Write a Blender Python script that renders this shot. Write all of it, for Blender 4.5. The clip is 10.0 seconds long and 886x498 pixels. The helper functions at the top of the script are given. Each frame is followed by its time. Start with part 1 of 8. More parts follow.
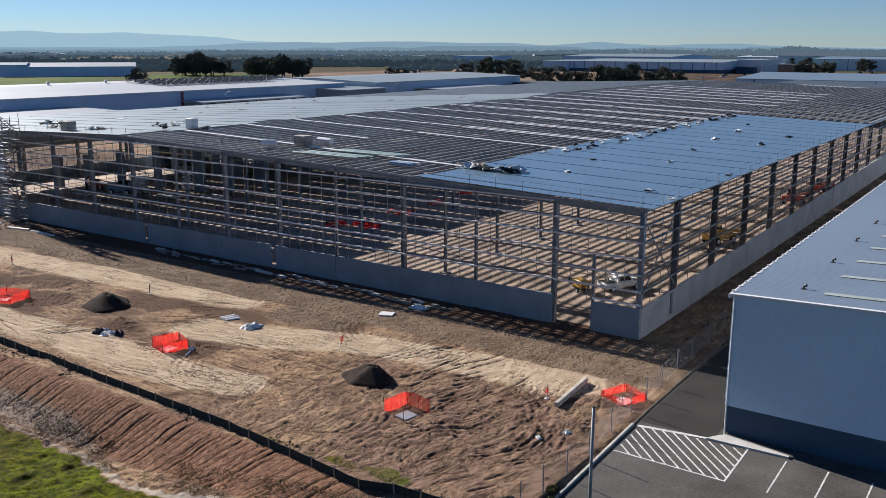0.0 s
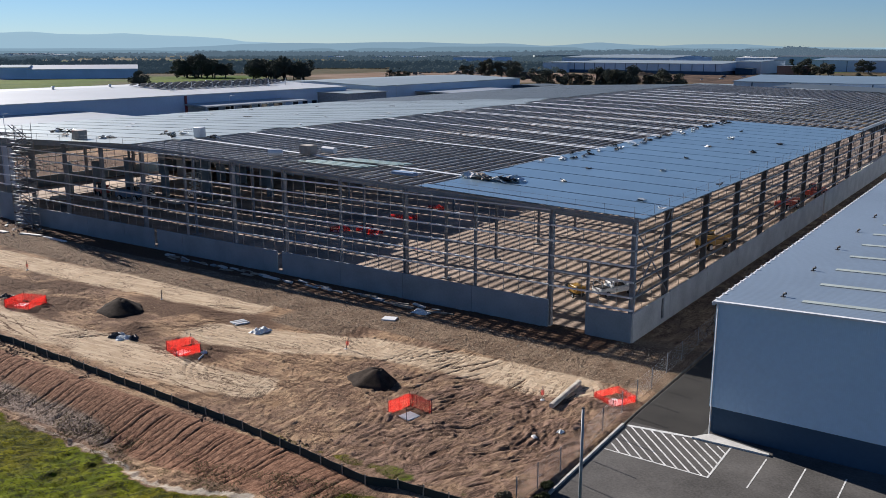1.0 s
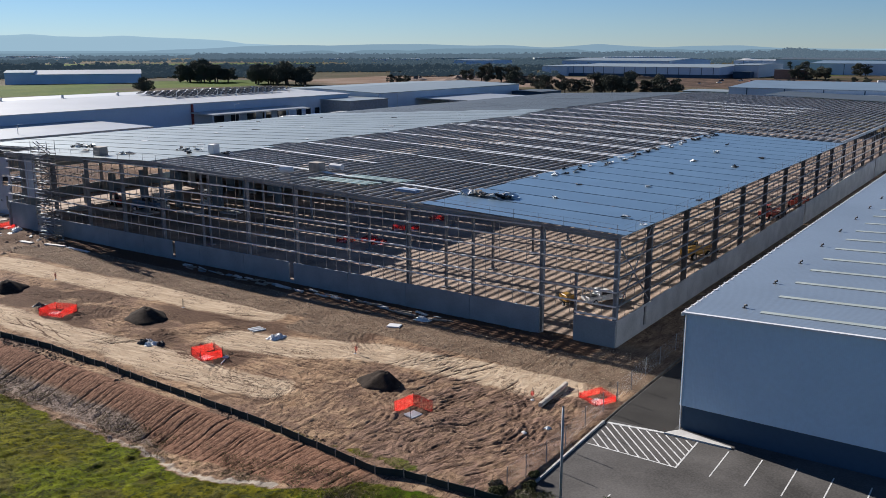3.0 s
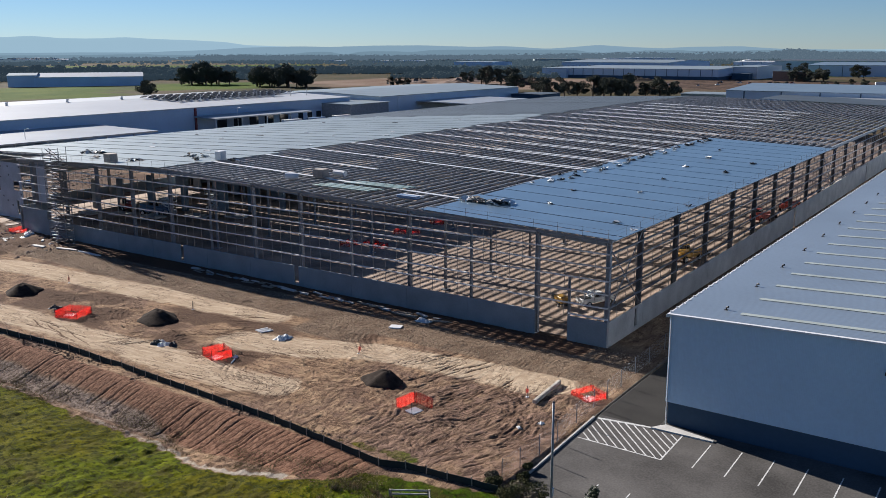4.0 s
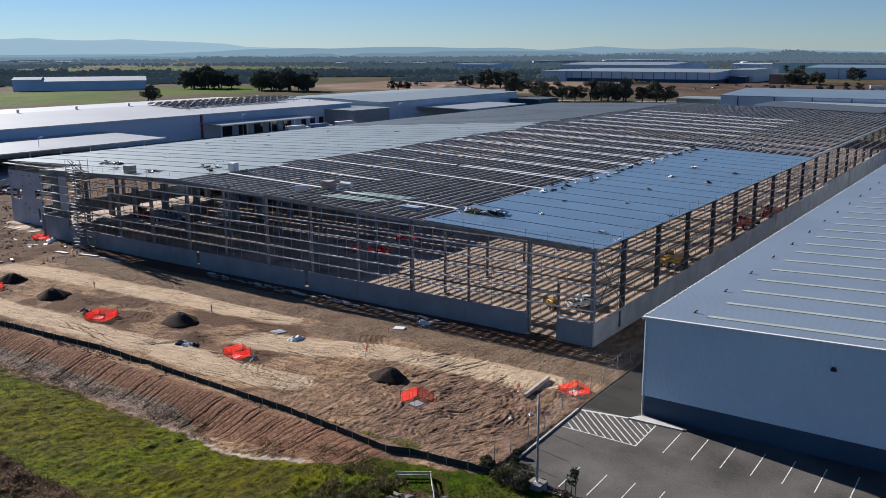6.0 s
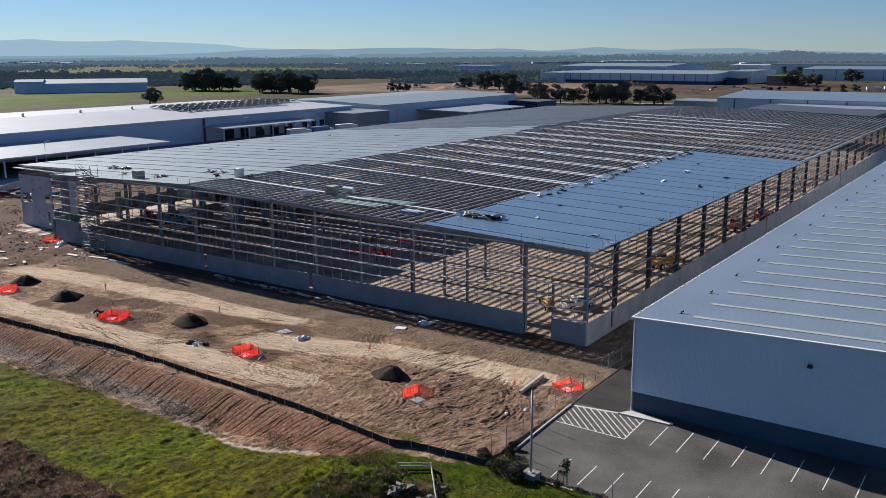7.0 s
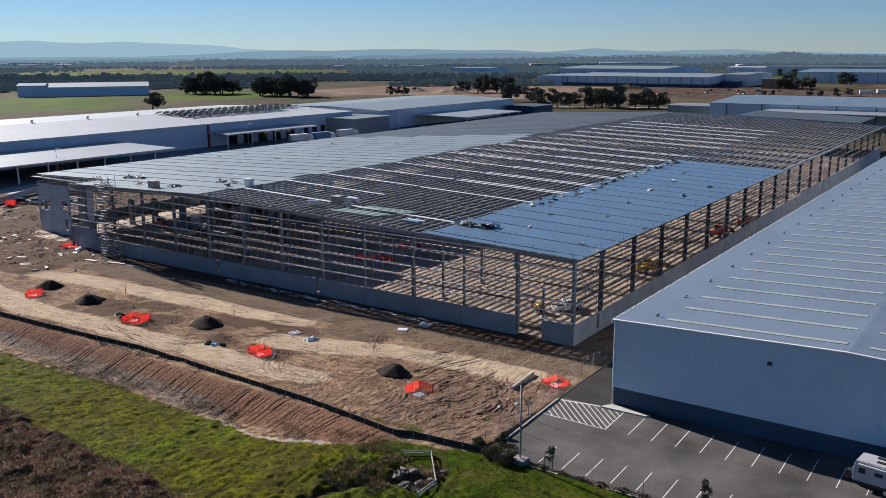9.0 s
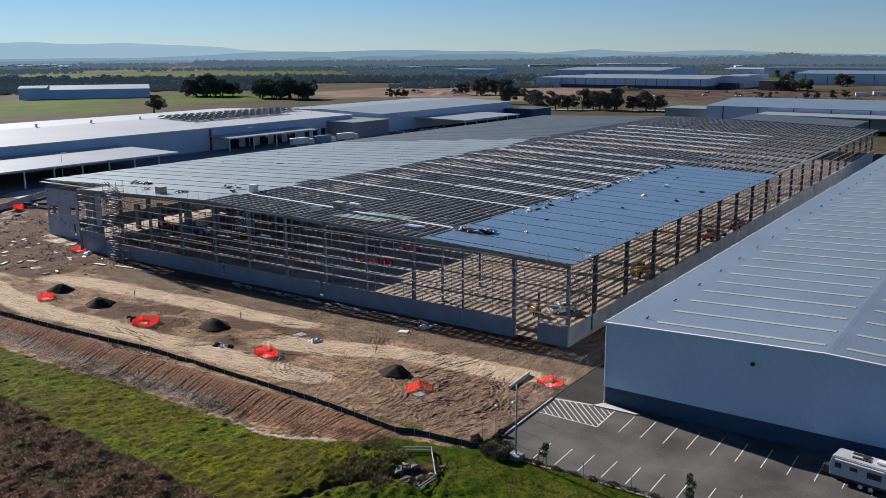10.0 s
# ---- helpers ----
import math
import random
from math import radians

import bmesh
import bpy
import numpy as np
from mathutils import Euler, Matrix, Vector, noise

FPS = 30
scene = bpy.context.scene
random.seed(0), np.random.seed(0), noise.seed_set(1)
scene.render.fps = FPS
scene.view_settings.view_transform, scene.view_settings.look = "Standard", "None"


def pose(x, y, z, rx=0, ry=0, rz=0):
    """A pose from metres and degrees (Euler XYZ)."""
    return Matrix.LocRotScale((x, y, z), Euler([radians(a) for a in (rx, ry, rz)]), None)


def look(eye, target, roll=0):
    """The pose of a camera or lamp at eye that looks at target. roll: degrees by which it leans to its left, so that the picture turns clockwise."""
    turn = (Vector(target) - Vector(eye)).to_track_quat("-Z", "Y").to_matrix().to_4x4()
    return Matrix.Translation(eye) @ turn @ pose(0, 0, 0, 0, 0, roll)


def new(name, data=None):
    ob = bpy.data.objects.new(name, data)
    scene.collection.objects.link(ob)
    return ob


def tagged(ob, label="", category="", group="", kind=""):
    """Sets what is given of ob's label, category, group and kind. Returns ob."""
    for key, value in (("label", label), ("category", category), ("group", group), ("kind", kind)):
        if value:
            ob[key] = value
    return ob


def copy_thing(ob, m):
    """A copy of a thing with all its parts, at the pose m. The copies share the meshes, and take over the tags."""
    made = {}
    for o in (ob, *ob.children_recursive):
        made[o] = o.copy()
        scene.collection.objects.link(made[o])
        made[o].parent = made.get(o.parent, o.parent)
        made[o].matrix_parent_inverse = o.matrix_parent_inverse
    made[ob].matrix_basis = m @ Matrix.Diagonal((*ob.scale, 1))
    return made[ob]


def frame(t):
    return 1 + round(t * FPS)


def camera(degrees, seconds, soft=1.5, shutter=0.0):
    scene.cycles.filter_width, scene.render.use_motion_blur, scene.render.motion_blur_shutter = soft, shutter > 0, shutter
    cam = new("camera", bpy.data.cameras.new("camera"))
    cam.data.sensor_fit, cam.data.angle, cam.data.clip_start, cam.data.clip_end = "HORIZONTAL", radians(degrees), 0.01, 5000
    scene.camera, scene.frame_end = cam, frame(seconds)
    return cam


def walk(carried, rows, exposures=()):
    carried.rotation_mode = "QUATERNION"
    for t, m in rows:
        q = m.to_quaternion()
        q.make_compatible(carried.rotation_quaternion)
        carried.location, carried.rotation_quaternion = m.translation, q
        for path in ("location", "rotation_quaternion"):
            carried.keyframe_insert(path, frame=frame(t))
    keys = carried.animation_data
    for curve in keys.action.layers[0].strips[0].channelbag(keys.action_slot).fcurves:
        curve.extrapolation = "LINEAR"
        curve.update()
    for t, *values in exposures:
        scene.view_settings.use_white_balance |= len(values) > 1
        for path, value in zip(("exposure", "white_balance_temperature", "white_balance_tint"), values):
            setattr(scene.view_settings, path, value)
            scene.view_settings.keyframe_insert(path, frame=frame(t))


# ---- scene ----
cam = camera(53.35, 10.0, 0.6)
# seconds, eye x y z in metres, yaw, pitch and lean in degrees
ROWS = [
    (0.0, 29.536, -74.654, 26.503, 34.712, -12.909, -0.078),
    (0.5, 30.501, -76.090, 27.197, 34.728, -12.900, -0.044),
    (1.0, 31.521, -77.552, 28.064, 34.750, -12.892, -0.018),
    (1.5, 32.578, -79.068, 28.908, 34.765, -12.882, 0.006),
    (2.0, 33.682, -80.636, 29.731, 34.775, -12.871, 0.027),
    (2.5, 34.784, -82.224, 30.467, 34.781, -12.848, 0.053),
    (4.0, 38.505, -87.307, 32.568, 34.824, -12.760, 0.153),
    (4.5, 39.731, -89.058, 33.253, 34.832, -12.744, 0.180),
    (5.0, 41.027, -90.869, 34.029, 34.837, -12.736, 0.196),
    (5.5, 42.307, -92.683, 34.763, 34.836, -12.726, 0.209),
    (7.0, 46.233, -98.300, 36.893, 34.797, -12.676, 0.264),
    (7.5, 47.545, -100.187, 37.570, 34.774, -12.669, 0.279),
    (8.0, 48.857, -102.128, 38.308, 34.742, -12.662, 0.286),
    (8.5, 50.126, -104.000, 39.090, 34.713, -12.650, 0.281),
    (9.0, 51.402, -105.818, 39.935, 34.687, -12.639, 0.282),
    (9.5, 52.726, -107.738, 40.844, 34.661, -12.623, 0.299),
    (10.0, 53.988, -109.585, 41.636, 34.635, -12.602, 0.328),
]
walk(cam, [(t, pose(x, y, z, 0, 0, yaw) @ pose(0, 0, 0, 90 + pitch) @ pose(0, 0, 0, 0, 0, -lean)) for t, x, y, z, yaw, pitch, lean in ROWS],
     [(0.0, 1.13, 5960, 11), (10.0, 1.05, 5960, 11)])

# ---- light ----
SUN_EL, SUN_AZ = radians(24.0), radians(10.5)
world = bpy.data.worlds.new("sky")
scene.world = world
world.use_nodes = True
wn = world.node_tree
wn.nodes.clear()
sky = wn.nodes.new("ShaderNodeTexSky")
sky.sky_type = "NISHITA"
sky.sun_disc = False
sky.sun_elevation = SUN_EL
sky.sun_rotation = -radians(90) + SUN_AZ
sky.altitude = 60
sky.air_density, sky.dust_density, sky.ozone_density = 0.8, 0.0, 4.95
bg = wn.nodes.new("ShaderNodeBackground")
bg.inputs[1].default_value = 0.0345
out = wn.nodes.new("ShaderNodeOutputWorld")
tone = wn.nodes.new("ShaderNodeMix")
tone.data_type, tone.blend_type = "RGBA", "MULTIPLY"
tone.inputs[0].default_value = 1.0
tone.inputs[7].default_value = (0.93, 0.985, 1.06, 1)
wn.links.new(sky.outputs[0], tone.inputs[6])
wn.links.new(tone.outputs[2], bg.inputs[0])
wn.links.new(bg.outputs[0], out.inputs[0])

sun_data = bpy.data.lights.new("sun", "SUN")
sun_data.energy, sun_data.angle, sun_data.color = 5.0, radians(0.55), (1.0, 0.89, 0.76)
sun = new("sun", sun_data)
sun_way = Vector((-math.cos(SUN_EL) * math.cos(SUN_AZ), math.cos(SUN_EL) * math.sin(SUN_AZ), math.sin(SUN_EL)))
sun.matrix_world = look((0, 0, 80), Vector((0, 0, 80)) - sun_way)


# ---- materials ----
def mat(name, color, rough=0.7, metal=0.0, var=0.12, scale=1.0, fine=12.0, bump=0.0, per_object=0.0, tint=None, stretch=(1, 1, 1), dist=0.02, spec=0.5):
    """A surface: base colour with a broad and a fine noise, bump from the fine one. scale: noise cells per metre."""
    m = bpy.data.materials.new(name)
    m.use_nodes = True
    nt = m.node_tree
    b = nt.nodes["Principled BSDF"]
    b.inputs["Roughness"].default_value = rough
    b.inputs["Metallic"].default_value = metal
    b.inputs["Specular IOR Level"].default_value = spec
    geo = nt.nodes.new("ShaderNodeTexCoord")
    mp = nt.nodes.new("ShaderNodeMapping")
    mp.inputs["Scale"].default_value = stretch
    nt.links.new(geo.outputs["Object"], mp.inputs[0])
    n1 = nt.nodes.new("ShaderNodeTexNoise")
    n1.inputs["Scale"].default_value = scale
    n1.inputs["Detail"].default_value = 4
    n2 = nt.nodes.new("ShaderNodeTexNoise")
    n2.inputs["Scale"].default_value = scale * fine
    n2.inputs["Detail"].default_value = 3
    for n in (n1, n2):
        nt.links.new(mp.outputs[0], n.inputs[0])
    mix = nt.nodes.new("ShaderNodeMix")
    mix.data_type = "RGBA"
    c2 = tint or tuple(c * (1 - 2.2 * var) for c in color)
    mix.inputs[6].default_value = (*[min(1, c * (1 + var)) for c in color], 1)
    mix.inputs[7].default_value = (*c2, 1)
    ad = nt.nodes.new("ShaderNodeMath")
    ad.operation = "ADD"
    m2 = nt.nodes.new("ShaderNodeMath")
    m2.operation = "MULTIPLY"
    m2.inputs[1].default_value = 0.5
    nt.links.new(n2.outputs[0], m2.inputs[0])
    nt.links.new(n1.outputs[0], ad.inputs[0])
    nt.links.new(m2.outputs[0], ad.inputs[1])
    mr = nt.nodes.new("ShaderNodeMapRange")
    mr.inputs[1].default_value, mr.inputs[2].default_value = 0.5, 1.0
    nt.links.new(ad.outputs[0], mr.inputs[0])
    nt.links.new(mr.outputs[0], mix.inputs[0])
    col = mix.outputs[2]
    if per_object:
        oi = nt.nodes.new("ShaderNodeObjectInfo")
        hsv = nt.nodes.new("ShaderNodeHueSaturation")
        pr = nt.nodes.new("ShaderNodeMapRange")
        pr.inputs[3].default_value, pr.inputs[4].default_value = 1 - per_object, 1 + per_object
        nt.links.new(oi.outputs["Random"], pr.inputs[0])
        nt.links.new(pr.outputs[0], hsv.inputs["Value"])
        nt.links.new(col, hsv.inputs["Color"])
        col = hsv.outputs[0]
    nt.links.new(col, b.inputs["Base Color"])
    if bump:
        bn = nt.nodes.new("ShaderNodeBump")
        bn.inputs["Strength"].default_value = bump
        bn.inputs["Distance"].default_value = dist
        nt.links.new(n2.outputs[0], bn.inputs["Height"])
        nt.links.new(bn.outputs[0], b.inputs["Normal"])
    return m


def ribbed(m, axis, pitch, depth):
    """Adds the folded ribs of metal sheet, running square to the axis, to a material."""
    nt = m.node_tree
    b = nt.nodes["Principled BSDF"]
    tc = nt.nodes.new("ShaderNodeTexCoord")
    w = nt.nodes.new("ShaderNodeTexWave")
    w.wave_type, w.bands_direction, w.wave_profile = "BANDS", axis, "SIN"
    w.inputs["Scale"].default_value = math.pi / (10 * pitch) * 2
    bn = nt.nodes.new("ShaderNodeBump")
    bn.inputs["Strength"].default_value = 1.0
    bn.inputs["Distance"].default_value = depth
    nt.links.new(tc.outputs["Object"], w.inputs[0])
    nt.links.new(w.outputs["Fac"], bn.inputs["Height"])
    old = b.inputs["Normal"].links
    if old:
        nt.links.new(old[0].from_socket, bn.inputs["Normal"])
    nt.links.new(bn.outputs[0], b.inputs["Normal"])
    return m


STEEL = mat("painted_steel", (0.25, 0.26, 0.275), 0.5, 0.1, 0.15, 0.6, per_object=0.12)
GALV = mat("galvanised_steel", (0.70, 0.705, 0.71), 0.45, 0.3, 0.14, 0.4, per_object=0.15)
# Side columns use this darker steel: their shade is put into the colour.
STEEL_DARK = mat("dark_primed_steel", (0.105, 0.10, 0.10), 0.55, 0.1, 0.15, 0.6, per_object=0.12)
PURLIN = mat("galvanised_purlin", (0.29, 0.30, 0.31), 0.5, 0.3, 0.14, 0.4, per_object=0.12)
RUST = mat("rusty_rod", (0.42, 0.35, 0.29), 0.7, 0.2, 0.2, 2.0)
# Side panels: light bounced onto that wall is put into this paler colour.
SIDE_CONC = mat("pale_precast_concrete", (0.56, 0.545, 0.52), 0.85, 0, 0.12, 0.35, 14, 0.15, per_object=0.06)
# The front wall's blue shade is in this colour; piers and footing share it.
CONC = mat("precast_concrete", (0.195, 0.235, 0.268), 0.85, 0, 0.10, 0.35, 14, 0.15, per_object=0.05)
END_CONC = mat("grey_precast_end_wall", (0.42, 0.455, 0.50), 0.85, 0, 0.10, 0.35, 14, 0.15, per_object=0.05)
CONC_L = mat("pale_concrete", (0.505, 0.496, 0.47), 0.85, 0, 0.10, 0.8, 10, 0.2)
SHEET_BLUE = mat("blue_grey_roof_sheet", (0.195, 0.292, 0.385), 0.32, 0.5, 0.06, 0.15, 30, per_object=0.04)
SHEET_SILV = mat("zinc_roof_sheet", (0.313, 0.352, 0.344), 0.42, 0.45, 0.06, 0.12, 30, per_object=0.05)
SHEET_DULL = mat("dull_roof_sheet", (0.085, 0.106, 0.120), 0.55, 0.4, 0.08, 0.12, 30, per_object=0.05)
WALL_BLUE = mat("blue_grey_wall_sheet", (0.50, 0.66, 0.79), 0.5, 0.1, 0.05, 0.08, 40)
BAND_DARK = mat("dark_blue_painted_precast", (0.040, 0.080, 0.130), 0.6, 0, 0.08, 0.15, 20, spec=0.3)
ROOF_GREY = mat("grey_roof_sheet", (0.287, 0.348, 0.409), 0.40, 0.55, 0.06, 0.1, 30, per_object=0.04)
SKYLIGHT = mat("translucent_skylight", (0.345, 0.38, 0.345), 0.35, 0, 0.08, 0.4)
TRIM = mat("white_trim", (0.626, 0.635, 0.644), 0.45, 0, 0.05, 1)
WHITE = mat("white_paint", (0.679, 0.679, 0.661), 0.5, 0, 0.08, 3)
BLACK = mat("black_plastic", (0.02, 0.02, 0.022), 0.6, 0, 0.1, 3)
ASPHALT = mat("asphalt", (0.092, 0.087, 0.082), 0.9, 0, 0.3, 0.16, 40, 0.25, tint=(0.036, 0.034, 0.032), spec=0.25)
ASPHALT_NEW = mat("fresh_asphalt", (0.028, 0.026, 0.0235), 0.9, 0, 0.2, 0.25, 90, 0.25, spec=0.25)
KERB = mat("kerb_concrete", (0.452, 0.435, 0.4), 0.85, 0, 0.12, 1.2, 10, 0.2)
KERB_GREY = mat("weathered_footing_concrete", (0.19, 0.18, 0.165), 0.9, 0, 0.15, 1.2, 10, 0.2)
DIRTY_KERB = mat("soiled_kerb_concrete", (0.17, 0.148, 0.125), 0.9, 0, 0.25, 1.2, 10, 0.2)
LINE = mat("line_paint", (0.592, 0.592, 0.574), 0.7, 0, 0.18, 2.5, 12)
FLOOR_DIRT = mat("compacted_crushed_rock", (0.42, 0.318, 0.24), 0.95, 0, 0.15, 0.13, 22, 0.3, tint=(0.13, 0.092, 0.068))
PILE = mat("black_crusher_dust", (0.046, 0.037, 0.031), 1.0, 0, 0.3, 1.2, 14, 0.4, dist=0.03, spec=0.05)
ORANGE = mat("orange_mesh_plastic", (0.95, 0.045, 0.030), 0.55, 0, 0.1, 3)
def translucent(m, share_of=0.45):
    """Lets light through thin plastic."""
    nt = m.node_tree
    b = nt.nodes["Principled BSDF"]
    o = nt.nodes["Material Output"]
    t = nt.nodes.new("ShaderNodeBsdfTranslucent")
    x = nt.nodes.new("ShaderNodeMixShader")
    x.inputs[0].default_value = share_of
    src = b.inputs["Base Color"].links[0].from_socket
    nt.links.new(src, t.inputs[0])
    nt.links.new(b.outputs[0], x.inputs[1])
    nt.links.new(t.outputs[0], x.inputs[2])
    nt.links.new(x.outputs[0], o.inputs[0])
    return m


translucent(ORANGE)


def see_through(m, amount):
    """Lets the view pass between the strands of a fine mesh."""
    nt = m.node_tree
    o = nt.nodes["Material Output"]
    t = nt.nodes.new("ShaderNodeBsdfTransparent")
    x = nt.nodes.new("ShaderNodeMixShader")
    x.inputs[0].default_value = amount
    nt.links.new(o.inputs[0].links[0].from_socket, x.inputs[1])
    nt.links.new(t.outputs[0], x.inputs[2])
    nt.links.new(x.outputs[0], o.inputs[0])
    return m


see_through(ORANGE, 0.56)
SILT = mat("dark_green_geotextile", (0.012, 0.022, 0.02), 0.8, 0, 0.2, 1.5)
TIMBER = mat("weathered_timber", (0.296, 0.252, 0.2), 0.85, 0, 0.2, 3, 10, 0.3, stretch=(1, 1, 0.2))
BARK = mat("bark", (0.10, 0.075, 0.055), 0.9, 0, 0.2, 4, 8, 0.5)
LEAF = mat("gum_leaves", (0.062, 0.080, 0.038), 0.6, 0, 0.3, 1.2, 6)
# Yellow is darkened to put the shade over the trailer into the paint.
YELLOW = mat("yellow_machine_paint", (0.36, 0.20, 0.03), 0.4, 0, 0.1, 2)
RED = mat("red_machine_paint", (0.36, 0.055, 0.04), 0.45, 0, 0.1, 2)
GLASS_DARK = mat("dark_window_glass", (0.02, 0.025, 0.03), 0.08, 0, 0.05, 2)
RUBBER = mat("tyre_rubber", (0.02, 0.02, 0.02), 0.8, 0, 0.1, 5)
GREEN_ROLL = mat("green_foil_roll", (0.26, 0.36, 0.34), 0.4, 0.2, 0.08, 1)
BLUE_WRAP = mat("blue_wrap", (0.13, 0.215, 0.35), 0.5, 0, 0.1, 2)


# ---- mesh helpers ----
def box(bm, x0, y0, z0, x1, y1, z1, m=None):
    v = [bm.verts.new((x, y, z)) for z in (z0, z1) for y in (y0, y1) for x in (x0, x1)]
    if m is not None:
        for q in v:
            q.co = m @ q.co
    for f in ((0, 2, 3, 1), (4, 5, 7, 6), (0, 1, 5, 4), (2, 6, 7, 3), (0, 4, 6, 2), (1, 3, 7, 5)):
        bm.faces.new([v[i] for i in f])


def along(a, b, up=(0, 0, 1)):
    """A pose at a with x towards b."""
    a, b = Vector(a), Vector(b)
    x = (b - a).normalized()
    u = Vector(up)
    if abs(x.dot(u)) > 0.99:
        u = Vector((0, 1, 0))
    y = u.cross(x).normalized()
    z = x.cross(y)
    return Matrix((( x.x, y.x, z.x, a.x), (x.y, y.y, z.y, a.y), (x.z, y.z, z.z, a.z), (0, 0, 0, 1))), (b - a).length


def bar(bm, a, b, w, h, up=(0, 0, 1)):
    m, n = along(a, b, up)
    box(bm, 0, -w / 2, -h / 2, n, w / 2, h / 2, m)


def profile(bm, a, b, outline, up):
    """An outline of (y, z) points, drawn from a to b."""
    m, n = along(a, b, up)
    p = [bm.verts.new(m @ Vector((0, y, z))) for y, z in outline]
    q = [bm.verts.new(m @ Vector((n, y, z))) for y, z in outline]
    k = len(p)
    for i in range(k):
        bm.faces.new((p[i], p[(i + 1) % k], q[(i + 1) % k], q[i]))
    bm.faces.new(p[::-1])
    bm.faces.new(q)


def ibeam(bm, a, b, w, h, t=0.04, up=(0, 0, 1)):
    x, y, s = w / 2, h / 2, t / 2
    profile(bm, a, b, [(-x, -y), (x, -y), (x, -y + t), (s, -y + t), (s, y - t), (x, y - t), (x, y), (-x, y), (-x, y - t), (-s, y - t), (-s, -y + t), (-x, -y + t)], up)


def cee(bm, a, b, w, h, t=0.02, up=(0, 0, 1)):
    """A C-shaped channel with a tall web."""
    x, y = w / 2, h / 2
    profile(bm, a, b, [(-x, -y), (x, -y), (x, -y + t), (-x + t, -y + t), (-x + t, y - t), (x, y - t), (x, y), (-x, y)], up)


def tube(bm, a, b, r, n=8, r2=None):
    m, ln = along(a, b)
    r2 = r if r2 is None else r2
    rings = []
    for d, q in ((0, r), (ln, r2)):
        rings.append([bm.verts.new(m @ Vector((d, q * math.cos(2 * math.pi * i / n), q * math.sin(2 * math.pi * i / n)))) for i in range(n)])
    for i in range(n):
        bm.faces.new((rings[0][i], rings[0][(i + 1) % n], rings[1][(i + 1) % n], rings[1][i]))
    bm.faces.new(rings[0][::-1])
    bm.faces.new(rings[1])


def prism(bm, outline, y0, y1, m=None):
    """An outline of (x, z) points, drawn out along y."""
    a = [bm.verts.new((x, y0, z)) for x, z in outline]
    b = [bm.verts.new((x, y1, z)) for x, z in outline]
    if m is not None:
        for v in a + b:
            v.co = m @ v.co
    n = len(a)
    for i in range(n):
        bm.faces.new((a[i], a[(i + 1) % n], b[(i + 1) % n], b[i]))
    bm.faces.new(a[::-1])
    bm.faces.new(b)


def finish(bm, name, material, smooth=False):
    bmesh.ops.recalc_face_normals(bm, faces=bm.faces)
    me = bpy.data.meshes.new(name)
    bm.to_mesh(me)
    bm.free()
    me.materials.append(material)
    if smooth:
        me.polygons.foreach_set("use_smooth", [True] * len(me.polygons))
    return me


def part(name, bm, material, parent, label="", smooth=False):
    ob = new(name, finish(bm, name, material, smooth))
    ob.parent = parent
    return tagged(ob, label)


def share(ob, m):
    """Another object on the same mesh, under the same parent, at the pose m."""
    o = new(ob.name.split(".")[0], ob.data)
    o.parent = ob.parent
    o.matrix_basis = m
    return o


def thing(name, label, category, group="", kind="", at=(0, 0, 0), turn=0):
    ob = new(name)
    ob.matrix_basis = pose(*at, 0, 0, turn)
    return tagged(ob, label, category, group, kind)


def solid(name, bm, material, label, category, group="", kind="", smooth=False):
    return tagged(new(name, finish(bm, name, material, smooth)), label, category, group, kind)


# ---- ground ----
def lattice(x, y, cell, seed):
    """Smooth value noise, 0 to 1."""
    rng = np.random.RandomState(seed)
    g = rng.rand(256, 256)
    u, v = x / cell, y / cell
    i, j = np.floor(u).astype(int), np.floor(v).astype(int)
    a, b = u - i, v - j
    a, b = a * a * (3 - 2 * a), b * b * (3 - 2 * b)
    i, j, i1, j1 = i % 256, j % 256, (i + 1) % 256, (j + 1) % 256
    return (g[i, j] * (1 - a) + g[i1, j] * a) * (1 - b) + (g[i, j1] * (1 - a) + g[i1, j1] * a) * b


def fbm(x, y, cell, seed, octaves=4):
    s, w, t = 0, 1.0, 0
    for k in range(octaves):
        s = s + w * lattice(x + 17.3 * k, y - 9.1 * k, cell / 2 ** k, seed + k)
        t += w
        w *= 0.55
    return s / t


def sstep(a, b, v):
    t = np.clip((v - a) / (b - a), 0, 1)
    return t * t * (3 - 2 * t)


def park_z(y):
    return -0.14 + 0.035 * (np.clip(y, -34.2, -15.0) + 22.7)


def base_z(x, y):
    """The broad shape of the ground: site, bank, ditch and verge."""
    x, y = np.asarray(x, float), np.asarray(y, float)
    deep = np.interp(x, [-200, -24, -9, 0, 60], [2.2, 2.2, 0.8, 0.5, 0.6])
    z = -deep * sstep(0, 1, (-35.7 - y) / 5.2)
    z = z + (-1.25 - z) * sstep(0, 1, (-41.5 - y) / 10)
    lot = sstep(6.7, 7.3, x) * (1 - sstep(61, 63, x)) * sstep(-35.2, -34.4, y)
    z = z * (1 - lot) + lot * (park_z(y) - 0.22)
    return z


def polyline_distance(x, y, pts):
    best = np.full(x.shape, 1e9)
    for (ax, ay), (bx, by) in zip(pts, pts[1:]):
        dx, dy = bx - ax, by - ay
        t = np.clip(((x - ax) * dx + (y - ay) * dy) / (dx * dx + dy * dy), 0, 1)
        best = np.minimum(best, np.hypot(x - ax - t * dx, y - ay - t * dy))
    return best


